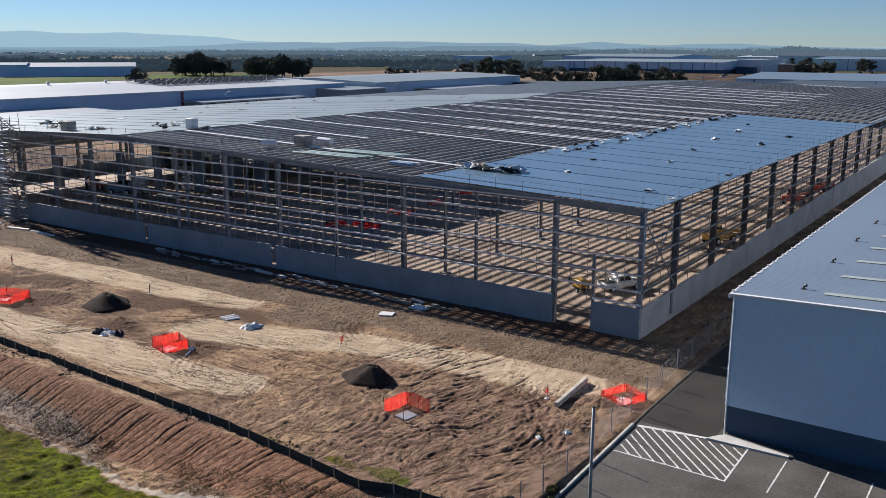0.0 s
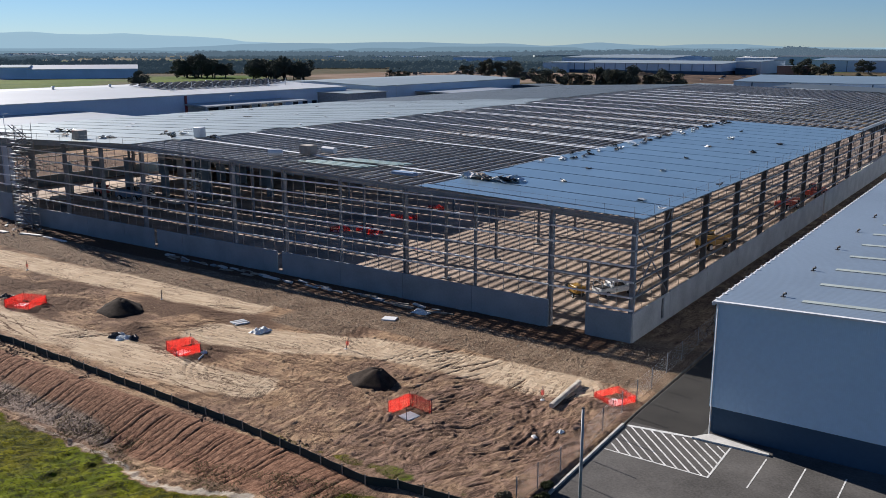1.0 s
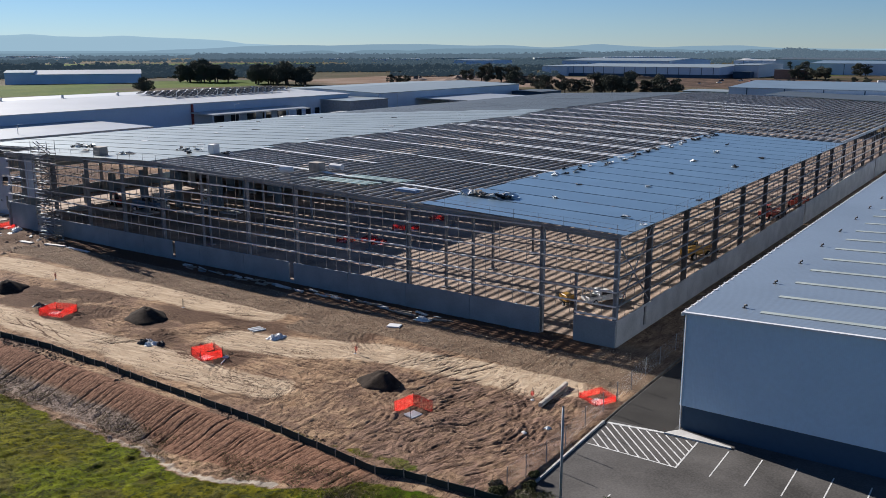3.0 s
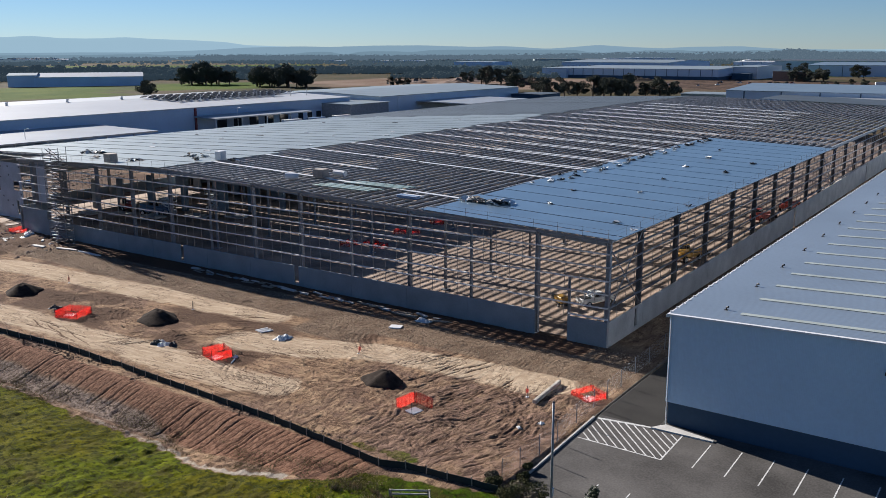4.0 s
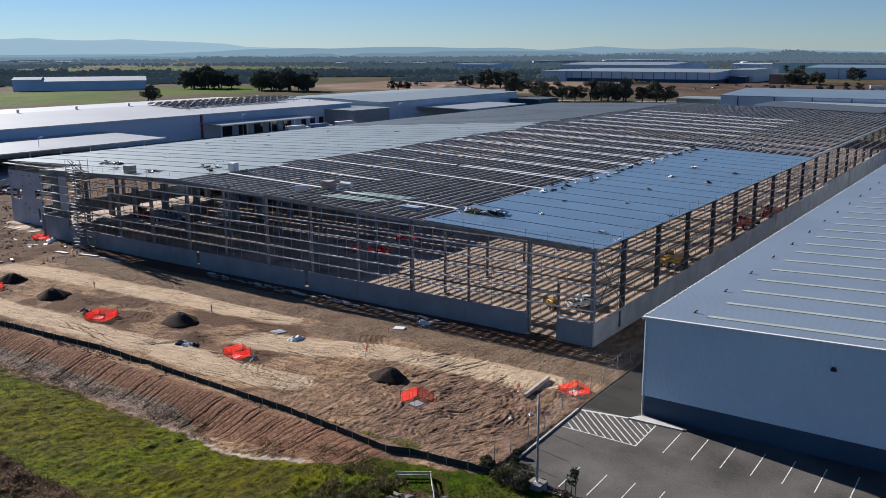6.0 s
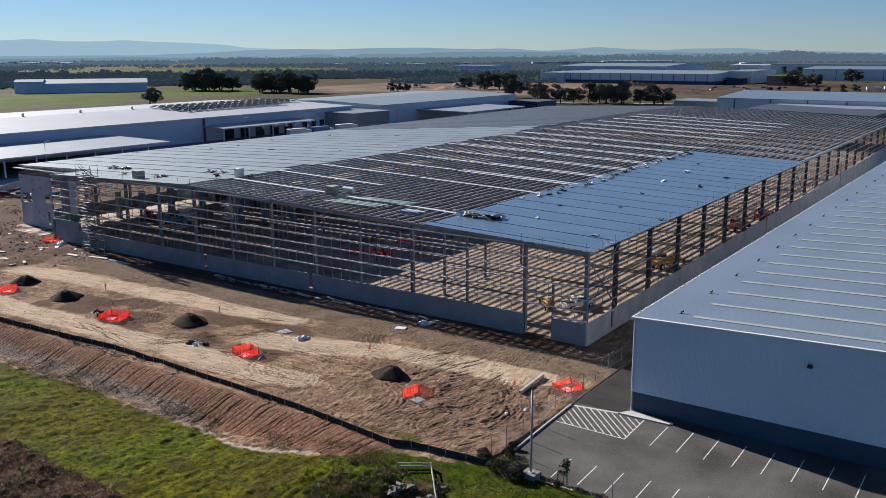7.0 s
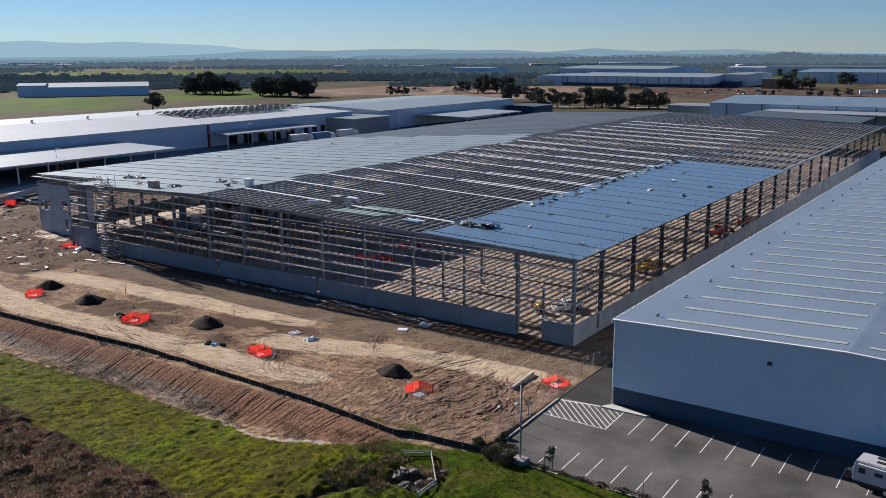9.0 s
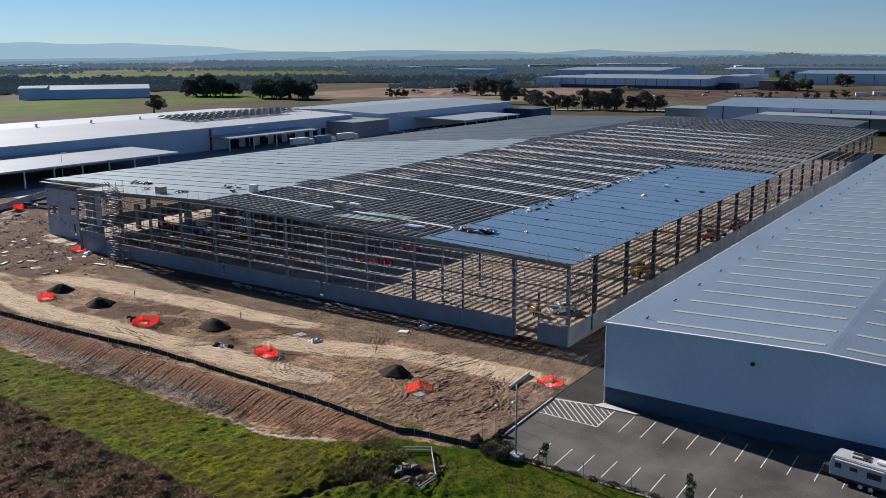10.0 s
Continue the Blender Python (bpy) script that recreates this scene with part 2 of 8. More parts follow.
UPPER_TRACK = [(-170, -16), (-125, -21), (-105, -18.5), (-88, -15.5), (-70, -14.5), (-52, -13.2), (-40, -12.6)]
LOWER_TRACK = [(-170, -26), (-112, -26), (-95, -29.5), (-80, -31.5), (-60, -30.8), (-45, -30), (-33, -30.5), (-22, -29)]
EAST_TRACK = [(-36, -21), (-28, -19), (-19, -15.5), (-9, -14.2), (0, -13.2)]


def scars(X, Y, xs, ys):
    """Groups of short parallel scars left by tyres and tracks: 0 to 1, deepest in the middle of each."""
    rng = np.random.RandomState(77)
    out = np.zeros_like(X)
    # middle, heading, half sizes of the patch along and across, number, length, bend
    groups = [(-2.6, -20.5, 84, 4.5, 3.6, 34, 2.6, 0.05), (-0.5, -17.0, 80, 3.0, 2.5, 16, 2.2, 0.06), (-4.5, -26.6, 25, 2.5, 1.8, 14, 2.2, 0.1), (-14.0, -15.0, 72, 1.5, 3.0, 9, 6.5, 0.035), (-8.5, -19.0, 70, 2.5, 3.5, 14, 2.8, 0.06),
              (-16.5, -25.6, 14, 3.0, 1.5, 15, 3.4, 0.04), (-20.5, -21.5, 8, 4.0, 1.4, 12, 3.6, 0.03), (-42.0, -15.6, 24, 4.0, 1.7, 22, 2.0, 0.08), (-39.0, -20.0, 50, 2.4, 2.0, 14, 1.8, 0.1), (-37.6, -27.4, 10, 3.5, 1.2, 16, 2.6, 0.1),
              (-47.0, -28.2, 60, 1.2, 2.4, 10, 3.2, 0.1), (-64.0, -17.4, 2, 7.0, 0.7, 16, 4.5, 0.01), (-58.0, -25.4, 20, 4.0, 1.2, 12, 2.4, 0.06), (2.6, -22.5, 95, 3.0, 2.0, 18, 1.8, 0.1), (1.5, -29.5, 60, 3.5, 3.0, 18, 2.0, 0.08),
              (-9.0, -31.5, 20, 5.0, 2.0, 20, 2.4, 0.05), (-24.0, -28.0, 5, 6.0, 2.0, 16, 4.0, 0.02), (-30.0, -22.5, 20, 5.0, 1.6, 14, 3.0, 0.04), (-70.0, -24.5, 8, 3.5, 2.0, 14, 2.4, 0.06), (-78.0, -21.0, 15, 4.0, 1.5, 10, 3.0, 0.04),
              (-33.0, -32.8, 4, 9.0, 1.2, 14, 6.0, 0.01), (-56.0, -31.5, -3, 9.0, 1.4, 12, 7.0, 0.01), (-86.0, -23.5, 30, 3.0, 2.0, 14, 2.0, 0.1), (-12.0, -12.6, 65, 2.0, 4.0, 10, 4.0, 0.05)]
    for cx, cy, turn, ha, hc, n, ln, bend in groups:
        a = radians(turn)
        for k in range(n):
            u0, v0 = rng.uniform(-ha, ha), hc * (2 * (k + 0.5 * rng.rand()) / n - 1)
            h = a + radians(rng.randn() * 7)
            x, y = cx + u0 * math.cos(a) - v0 * math.sin(a), cy + u0 * math.sin(a) + v0 * math.cos(a)
            L, w, b = ln * rng.uniform(0.9, 2.2), rng.uniform(0.07, 0.14), 0.5 * bend * rng.uniform(0.3, 1.6)
            i0, i1 = np.searchsorted(xs, [x - L, x + L])
            j0, j1 = np.searchsorted(ys, [y - L, y + L])
            dx, dy = X[i0:i1, j0:j1] - x, Y[i0:i1, j0:j1] - y
            u, v = dx * math.cos(h) + dy * math.sin(h), -dx * math.sin(h) + dy * math.cos(h)
            v = v - b * u * u + 0.07 * np.sin(1.3 * u + k)
            cut = np.exp(-(v / w) ** 2) * (1 - sstep(0.45, 1.0, np.abs(u) / (L / 2))) * rng.uniform(0.45, 1.0)
            out[i0:i1, j0:j1] = np.maximum(out[i0:i1, j0:j1], cut)
    return out


def make_ground():
    xs = np.concatenate([-np.geomspace(4800, 1000, 46), np.arange(-960, -140, 24), np.arange(-140, -92, 1.2), np.arange(-92, -76, 0.2), np.arange(-76, -30, 0.125), np.arange(-30, 5, 0.095), np.arange(5, 11, 0.3),
                         np.arange(11, 34, 0.7), np.arange(34, 70, 3), np.geomspace(70, 4800, 20)])
    ys = np.concatenate([-np.geomspace(4800, 100, 16), np.arange(-95, -66, 2), np.arange(-66, -44, 0.3), np.arange(-44, -36.2, 0.27), np.arange(-36.2, -33, 0.17), np.arange(-33, -11, 0.12), np.arange(-11, -1, 0.35), np.arange(-1, 258, 6), np.arange(258, 1100, 22), np.geomspace(1110, 4900, 46)])
    X, Y = np.meshgrid(xs, ys, indexing="ij")
    Z = base_z(X, Y)
    warp = (fbm(X, Y, 9, 11) - 0.5) * 2
    site = sstep(-36.4, -35.4, Y) * (1 - sstep(-1, 2, Y)) * (1 - sstep(6.4, 7.2, X))
    # tracks pressed into the soil
    track = np.zeros_like(X)
    ruts = np.zeros_like(X)
    for pts, w in ((UPPER_TRACK, 2.6), (LOWER_TRACK, 2.5), (EAST_TRACK, 2.7)):
        d = polyline_distance(X, Y, pts) + warp * 1.1
        track = np.maximum(track, 1 - sstep(w * 0.6, w * 1.5, d))
        for off in (0.5, 1.3, 2.0, 2.7, 3.4):
            ruts += np.exp(-((d - off) / 0.16) ** 2) * (0.5 + fbm(X, Y, 5, 40 + int(off * 10)))
    arcs = np.zeros_like(X)
    for cx, cy, r0, a0, a1 in ((-6, -24, 9, -0.6, 1.5), (-2, -27, 6.5, 0.2, 2.6), (-14, -30, 7, -0.3, 1.4), (-38, -26, 6, 1.0, 3.4), (-52, -19, 7, 3.3, 5.6), (-24, -24, 8, 3.6, 5.4), (-1, -30, 5, 1.5, 4.2), (-18, -8, 9, 3.6, 5.6), (-66, -26, 6, 0.0, 2.5)):
        r = np.hypot(X - cx, Y - cy)
        th = np.mod(np.arctan2(Y - cy, X - cx), 2 * math.pi)
        a0m, span = a0 % (2 * math.pi), a1 - a0
        inside = np.mod(th - a0m, 2 * math.pi) < span
        for k in range(5):
            arcs += inside * np.exp(-((r - r0 + k * 0.62 + warp * 0.35) / 0.15) ** 2) * (0.4 + lattice(X, Y, 2.5, 60 + k))
    churn = sstep(0.46, 0.70, fbm(X, Y, 7, 5) + 0.10 * sstep(-30, -5, X)) * (1 - track * 0.8)
    lumps = fbm(X, Y, 1.0, 21, 3) - 0.5
    streak = lattice(X * 0.10 + 0.05 * Y, Y + 0.10 * X + warp, 0.62, 61) - 0.5
    cross = lattice(X + 0.12 * Y + warp * 1.5, Y * 0.17 + 0.3 * warp, 0.55, 62) - 0.5
    side = sstep(-0.25, 0.35, fbm(X, Y, 14, 63, 2) - 0.5 + 0.02 * (X + 22))
    Z = Z + site * (0.16 * (fbm(X, Y, 6, 3) - 0.5) + churn * 0.10 * lumps - 0.05 * ruts * (1 - 0.3 * churn) - 0.06 * np.minimum(arcs, 1.5) + 0.05 * streak * (1 - side) + 0.05 * cross * side * (0.35 + churn))
    # sharp creases where wet soil was pushed and torn
    wx, wy = X + 1.6 * (fbm(X, Y, 3.2, 81, 3) - 0.5), Y + 1.6 * (fbm(X, Y, 3.2, 82, 3) - 0.5)
    lean_u, lean_v = wx + 0.12 * wy, wy * 0.28
    crease = np.exp(-(np.abs(fbm(lean_u, lean_v, 0.95, 83, 2) - 0.5) / 0.035) ** 2) * side + np.exp(-(np.abs(fbm(wx * 0.2, wy, 0.9, 85, 2) - 0.5) / 0.035) ** 2) * (1 - side)
    crease = crease * sstep(0.40, 0.56, fbm(X, Y, 5, 86, 3) + 0.25 * churn + 0.06 * sstep(-25, -5, X)) * (1 - 0.85 * track)
    scar = scars(X, Y, xs, ys) * (0.6 + 0.7 * lattice(X, Y, 2.2, 88))
    Z = Z - site * 0.06 * crease + site * 0.11 * churn * (fbm(wx, wy, 0.5, 87, 2) - 0.5) - site * 0.10 * scar
    # groove mask also darkens the colour inside creases, standing in for their shade
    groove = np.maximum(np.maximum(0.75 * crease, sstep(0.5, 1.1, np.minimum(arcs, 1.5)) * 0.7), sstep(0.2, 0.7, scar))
    # spoil thrown up round the pits
    spoil = np.zeros_like(X)
    for cx, cy, r, h in ((-44.2, -24.2, 2.2, 0.5), (-37.0, -24.8, 1.6, 0.45), (-63.4, -26.9, 2.0, 0.6), (-57.6, -26.0, 1.2, 0.4), (3.3, -16.0, 1.5, 0.55), (2.6, -23.0, 1.7, 0.55), (3.7, -21.0, 1.6, 0.5), (-4.6, -26.2, 1.8, 0.5), (-8.9, -27.2, 1.0, 0.3),
                         (-84.5, -26.2, 2.0, 0.4), (-91.4, -25.0, 2.0, 0.4), (-20.6, -18.6, 1.4, 0.35), (-39.2, -34.3, 1.3, 0.4), (-29.0, -33.9, 1.4, 0.3), (-66.0, -34.8, 1.5, 0.3)):
        spoil = np.maximum(spoil, np.exp(-(((X - cx) / r) ** 2 + ((Y - cy) / (0.7 * r)) ** 2)) * h)
    Z = Z + 0.6 * spoil * (0.1 + 1.6 * fbm(X, Y, 0.7, 66, 3)) * site
    rubble = (1 - sstep(-104, -96, X + 4 * warp)) * sstep(-215, -190, X) * sstep(-24, -19, Y + 2 * warp) * (1 - sstep(55, 70, Y)) * (1 - sstep(4, 6.5, Y) * sstep(-139.5, -138, X))
    Z = Z + rubble * (0.9 * (fbm(X, Y, 3.5, 67, 4) - 0.42))
    # rills straight down the bank, narrow and uneven
    bank = sstep(-41.4, -40.2, Y) * (1 - sstep(-36.2, -35.7, Y)) * (1 - sstep(-6, 0, X))
    wob = X - 0.36 * (Y + 36) + (fbm(X, Y, 1.6, 31, 3) - 0.5) * 0.22
    # single cracks, unevenly spaced, each with its own length, width and depth
    pick = np.random.RandomState(35)
    at_x = np.cumsum(pick.uniform(0.32, 1.05, 420)) - 160
    size, first, last = pick.rand(420), 0.18 * pick.rand(420) ** 2, 0.55 + 0.5 * pick.rand(420)
    wig = wob + 0.16 * (lattice(X * 0.35, Y, 0.8, 36) - 0.5)
    k = np.clip(np.searchsorted(at_x, wig.ravel()), 1, 419).reshape(X.shape)
    k = np.where(np.abs(wig - at_x[k - 1]) < np.abs(at_x[k] - wig), k - 1, k)
    down = (-35.8 - Y) / 4.6
    run = sstep(0, 0.08, down - first[k]) * (1 - sstep(0, 0.25, down - last[k]))
    cut = bank * run * (0.45 + 0.75 * size[k]) * (0.6 + 0.6 * lattice(X, Y, 0.9, 38))
    d = np.abs(wig - at_x[k])
    Z = Z - (0.05 + 0.08 * size[k]) * cut * np.exp(-(d / (0.05 + 0.03 * size[k])) ** 2)
    # the crack mask darkens the colour too, as painted shade down the cracks
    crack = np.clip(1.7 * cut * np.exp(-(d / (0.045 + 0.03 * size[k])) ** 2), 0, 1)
    low = bank * (1 - sstep(-39.3, -37.6, Y + warp))
    Z = Z + bank * 0.07 * (fbm(X, Y, 1.2, 33) - 0.5) + low * 0.22 * (fbm(X, Y, 0.9, 34, 3) - 0.5)
    verge = (1 - sstep(-41.5, -40, Y)) * sstep(-110, -90, Y)
    Z = Z + verge * (1 + 0.5 * sstep(-7, 0, X)) * (0.35 * (fbm(X, Y, 4, 90) - 0.5) + 0.40 * (fbm(X, Y, 1.3, 91, 3) - 0.5) + 0.16 * (lattice(X, Y, 0.55, 94) - 0.5))
    # a dark drain that cuts through the verge
    drain = polyline_distance(X, Y, [(-6, -60), (-3.4, -52), (-1.6, -47.5), (1.5, -44.2), (4.2, -42.4)]) + warp * 0.3
    Z = Z - 0.42 * np.exp(-(drain / 0.6) ** 2) * (Y < -40)
    hollow = np.exp(-(((X - 4.0) / 3.2) ** 2 + ((Y + 42.4) / 2.4) ** 2))
    Z = Z - 0.38 * hollow * (Y < -36)

    grass_edge = np.interp(X, [-140, -70, -40, -22, -14, -8, -2, 4, 7.5, 70], [-43, -42.4, -41.4, -42.3, -43.0, -41.0, -37.6, -36.4, -34.6, -33.8]) + warp * 0.9 + (fbm(X, Y, 1.2, 15) - 0.5) * 1.2
    grass = 1 - sstep(-0.5, 0.4, Y - grass_edge)
    patch = np.exp(-(((X + 3.0) / 5) ** 2 + ((Y + 34.4) / 1.2) ** 2)) + np.exp(-(((X + 12) / 6) ** 2 + ((Y + 34.9) / 0.5) ** 2)) + 0.6 * np.exp(-(((X - 3.6) / 2.8) ** 2 + ((Y + 33) / 3.2) ** 2))
    grass = np.maximum(grass, 0.62 * sstep(0.5, 0.85, patch * (0.45 + fbm(X, Y, 1.0, 18))))
    scrub = 1 - sstep(-1.2, 1.2, Y - np.interp(X, [-140, -48, -16, -6, 6, 60], [-56.5, -54.8, -56.2, -56.8, -61, -66]) - warp * 1.6)
    Z = Z + scrub * (0.3 + 0.5 * np.maximum(fbm(X, Y, 1.6, 77, 3) - 0.36, 0) * 2.0) * (Y > -95)
    gravel = sstep(-11.6, -10.4, Y + warp * 0.8 + (X < -38) * 0.6) * (1 - sstep(-0.4, 0.4, Y)) * sstep(-104, -96, X + warp * 4)
    gravel = np.maximum(gravel, sstep(-15.8, -14.6, Y + warp * 0.8) * sstep(-36, -33, X) * (1 - sstep(-26, -23.5, X)) * (1 - sstep(-1, 1, Y)))
    # dark soil along the wall foot, with the wall's shade painted into it
    foot_soil_shade = sstep(-4.7, -3.9, Y + 0.5 * warp) * site * sstep(-100, -94, X) * (1 - sstep(-2, 0, X))
    gravel = gravel * (1 - 0.85 * foot_soil_shade)
    clay = bank * sstep(-39.4, -37.6, Y + warp * 0.8 + 3.2 * sstep(-32, -18, X))
    ash = bank * (1 - clay)
    pale = (0.25 + fbm(X, Y, 5, 95, 2)) * np.exp(-((Y - grass_edge - 0.3) / 0.36) ** 2) * (X < -9) * (Y < -38) * (0.7 + 0.5 * sstep(-30, -22, X))
    damp = sstep(0.50, 0.66, fbm(X, Y, 8, 50)) * (0.9 - 0.65 * sstep(-26, -14, X))
    for cx, cy, r in ((-12.5, -22.5, 3), (-48, -22, 4), (-74, -24.5, 4), (-62, -26.5, 4.5), (-42.5, -25.2, 4.5), (-88, -25.5, 5), (-36, -16.5, 6), (-50, -16.8, 6)):
        damp = np.maximum(damp, np.exp(-(((X - cx) / r) ** 2 + ((Y - cy) / (0.62 * r)) ** 2)) * (0.55 + 0.6 * fbm(X, Y, 2.2, 55)))
    damp = damp * (1 - 0.75 * track) * site
    # far paddocks: worked earth and pasture
    earth = ((X > -830) & (X < -500) & (Y > 505) & (Y < 770) & (Y > -0.9 * X + 60)) | ((X > -760) & (X < -330) & (Y > 560) & (Y < 820)) | ((X > -330) & (X < -60) & (Y > 560) & (Y < 760))
    pasture = ((X < -455 - 0.12 * Y) & (Y < 400) & (Y > 40)) | ((X < -640) & (Y > 470) & (Y < 900)) | ((Y > 1050) & (Y < 1500) & (X < -700))
    R, AZ = np.hypot(X - 54, Y + 110), np.arctan2(54 - X, Y + 110)
    field = fbm(AZ * R * 0.10, R, 110, 97, 2)
    outer = (R > 1080) | (X < -600)
    pasture = np.where(outer, (field > 0.50) | ((R > 1380) & (R < 1640) & (AZ > 0.72)), pasture)
    pasture = np.where(X < -330, ((AZ > 0.946) & (R > 690) & (R < 905)) | ((AZ > 0.80) & (AZ < 0.92) & (R > 800) & (R < 965)) | ((AZ > 0.74) & (R > 1490) & (R < 2080)) | ((AZ > 0.86) & (R > 1180) & (R < 1300)), pasture)
    yard = sstep(-330, -280, X) * (1 - sstep(-90, -60, X)) * sstep(600, 660, Y) * (1 - sstep(850, 890, Y))
    earth = earth * np.where(X > -330, 0.35, 1.0)
    earth = np.where(outer & ~(pasture > 0), (field < 0.36) * 0.3, earth)
    masks = {"crack": crack, "grass": grass, "scrub": scrub, "hollow": np.maximum(sstep(0.25, 0.6, hollow * (0.5 + fbm(X, Y, 1.2, 99, 3))) * (Y < -38.5), np.exp(-(drain / 0.55) ** 2) * (Y < -40)), "green": sstep(-9, 3, X + 2 * warp), "gravel": gravel, "track": track * site, "clay": clay, "pale": pale, "damp": np.maximum(np.maximum(np.maximum(damp, foot_soil_shade), 0.85 * groove * site), np.maximum(0.35 * sstep(0.1, 0.35, spoil), rubble * (0.5 + 0.9 * fbm(X, Y, 4, 57)))), "ash": ash, "mauve": 0.62 * site * sstep(-20, -6, X) * (1 - sstep(-16, -13, Y)), "churn": churn * site,
             "lean": side, "earth": earth * 1.0, "yard": yard, "pasture": pasture * 1.0, "wild": sstep(262, 300, Y) + sstep(240, 330, -X)}
    nx, ny = X.shape
    idx = np.arange(nx * ny).reshape(nx, ny)
    quads = np.stack([idx[:-1, :-1], idx[1:, :-1], idx[1:, 1:], idx[:-1, 1:]], -1).reshape(-1, 4)
    me = bpy.data.meshes.new("ground")
    me.from_pydata(np.stack([X, Y, Z], -1).reshape(-1, 3), [], quads)
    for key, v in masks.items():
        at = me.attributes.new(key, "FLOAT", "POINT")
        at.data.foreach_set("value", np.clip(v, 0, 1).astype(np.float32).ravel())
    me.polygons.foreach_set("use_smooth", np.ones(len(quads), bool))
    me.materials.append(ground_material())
    tagged(new("ground", me), "bare churned building site soil, clay bank and green verge", "ground", kind="structure")
    return xs, ys, Z, masks


def ground_material():
    m = bpy.data.materials.new("site_ground")
    m.use_nodes = True
    nt = m.node_tree
    b = nt.nodes["Principled BSDF"]
    b.inputs["Roughness"].default_value = 0.95
    b.inputs["Specular IOR Level"].default_value = 0.05
    tc = nt.nodes.new("ShaderNodeTexCoord")

    def noise_node(scale, detail=5, rough=0.6):
        n = nt.nodes.new("ShaderNodeTexNoise")
        n.inputs["Scale"].default_value, n.inputs["Detail"].default_value, n.inputs["Roughness"].default_value = scale, detail, rough
        nt.links.new(tc.outputs["Object"], n.inputs[0])
        return n.outputs[0]

    def ramp(src, a, c0, z, c1):
        r = nt.nodes.new("ShaderNodeValToRGB")
        r.color_ramp.elements[0].position, r.color_ramp.elements[0].color = a, (*c0, 1)
        r.color_ramp.elements[1].position, r.color_ramp.elements[1].color = z, (*c1, 1)
        nt.links.new(src, r.inputs[0])
        return r.outputs[0]

    def over(under, top, fac):
        x = nt.nodes.new("ShaderNodeMix")
        x.data_type = "RGBA"
        nt.links.new(fac, x.inputs[0])
        nt.links.new(under, x.inputs[6])
        nt.links.new(top, x.inputs[7])
        return x.outputs[2]

    def attribute(key, breakup=None, amount=0.5):
        a = nt.nodes.new("ShaderNodeAttribute")
        a.attribute_name = key
        if breakup is None:
            return a.outputs["Fac"]
        s = nt.nodes.new("ShaderNodeMath")
        s.operation = "MULTIPLY_ADD"
        nt.links.new(breakup, s.inputs[0])
        s.inputs[1].default_value, s.inputs[2].default_value = amount * 2, -amount
        t = nt.nodes.new("ShaderNodeMath")
        t.operation = "ADD"
        nt.links.new(a.outputs["Fac"], t.inputs[0])
        nt.links.new(s.outputs[0], t.inputs[1])
        r = nt.nodes.new("ShaderNodeMapRange")
        r.inputs[1].default_value, r.inputs[2].default_value = 0.35, 0.75
        nt.links.new(t.outputs[0], r.inputs[0])
        return r.outputs[0]

    def both(a, c):
        x = nt.nodes.new("ShaderNodeMath")
        x.operation = "MULTIPLY"
        nt.links.new(a, x.inputs[0])
        nt.links.new(c, x.inputs[1])
        return x.outputs[0]

    def streaks(turn, sx, sy, scale):
        mp = nt.nodes.new("ShaderNodeMapping")
        mp.vector_type = "TEXTURE"
        mp.inputs["Rotation"].default_value = (0, 0, radians(turn))
        mp.inputs["Scale"].default_value = (1 / sx, 1 / sy, 1)
        nt.links.new(tc.outputs["Object"], mp.inputs[0])
        n = nt.nodes.new("ShaderNodeTexNoise")
        n.inputs["Scale"].default_value, n.inputs["Detail"].default_value, n.inputs["Roughness"].default_value, n.inputs["Distortion"].default_value = scale, 5, 0.65, 0.6
        nt.links.new(mp.outputs[0], n.inputs[0])
        return n.outputs[0]

    broad, mid, fine, speck = noise_node(0.09), noise_node(0.7), noise_node(4.0, 6, 0.7), noise_node(11, 3, 0.7)
    pick = attribute("lean")
    run = nt.nodes.new("ShaderNodeMix")
    nt.links.new(pick, run.inputs[0])
    nt.links.new(streaks(6, 0.13, 1.0, 2.2), run.inputs[2])
    nt.links.new(streaks(96, 0.26, 1.0, 1.7), run.inputs[3])
    run = run.outputs[0]
    sand = ramp(run, 0.34, (0.30, 0.195, 0.125), 0.60, (0.62, 0.455, 0.305))
    earthy = ramp(fine, 0.36, (0.175, 0.108, 0.072), 0.60, (0.54, 0.375, 0.255))
    col = over(sand, earthy, ramp(noise_node(0.45, 5, 0.7), 0.42, (0.1, 0.1, 0.1), 0.6, (0.9, 0.9, 0.9)))
    # broad stains of mauve-brown and darker damp soil with torn edges
    col = over(col, ramp(fine, 0.34, (0.150, 0.098, 0.075), 0.64, (0.36, 0.25, 0.19)), ramp(noise_node(0.16, 6, 0.7), 0.47, (0, 0, 0), 0.58, (0.85, 0.85, 0.85)))
    torn = ramp(noise_node(0.8, 7, 0.78), 0.545, (0, 0, 0), 0.60, (0.85, 0.85, 0.85))
    col = over(col, ramp(speck, 0.3, (0.075, 0.048, 0.036), 0.7, (0.20, 0.135, 0.10)), torn)
    smear = nt.nodes.new("ShaderNodeMath")
    smear.operation = "MULTIPLY"
    nt.links.new(ramp(run, 0.40, (1, 1, 1), 0.47, (0, 0, 0)), smear.inputs[0])
    nt.links.new(ramp(noise_node(0.3, 5, 0.7), 0.46, (0, 0, 0), 0.56, (0.9, 0.9, 0.9)), smear.inputs[1])
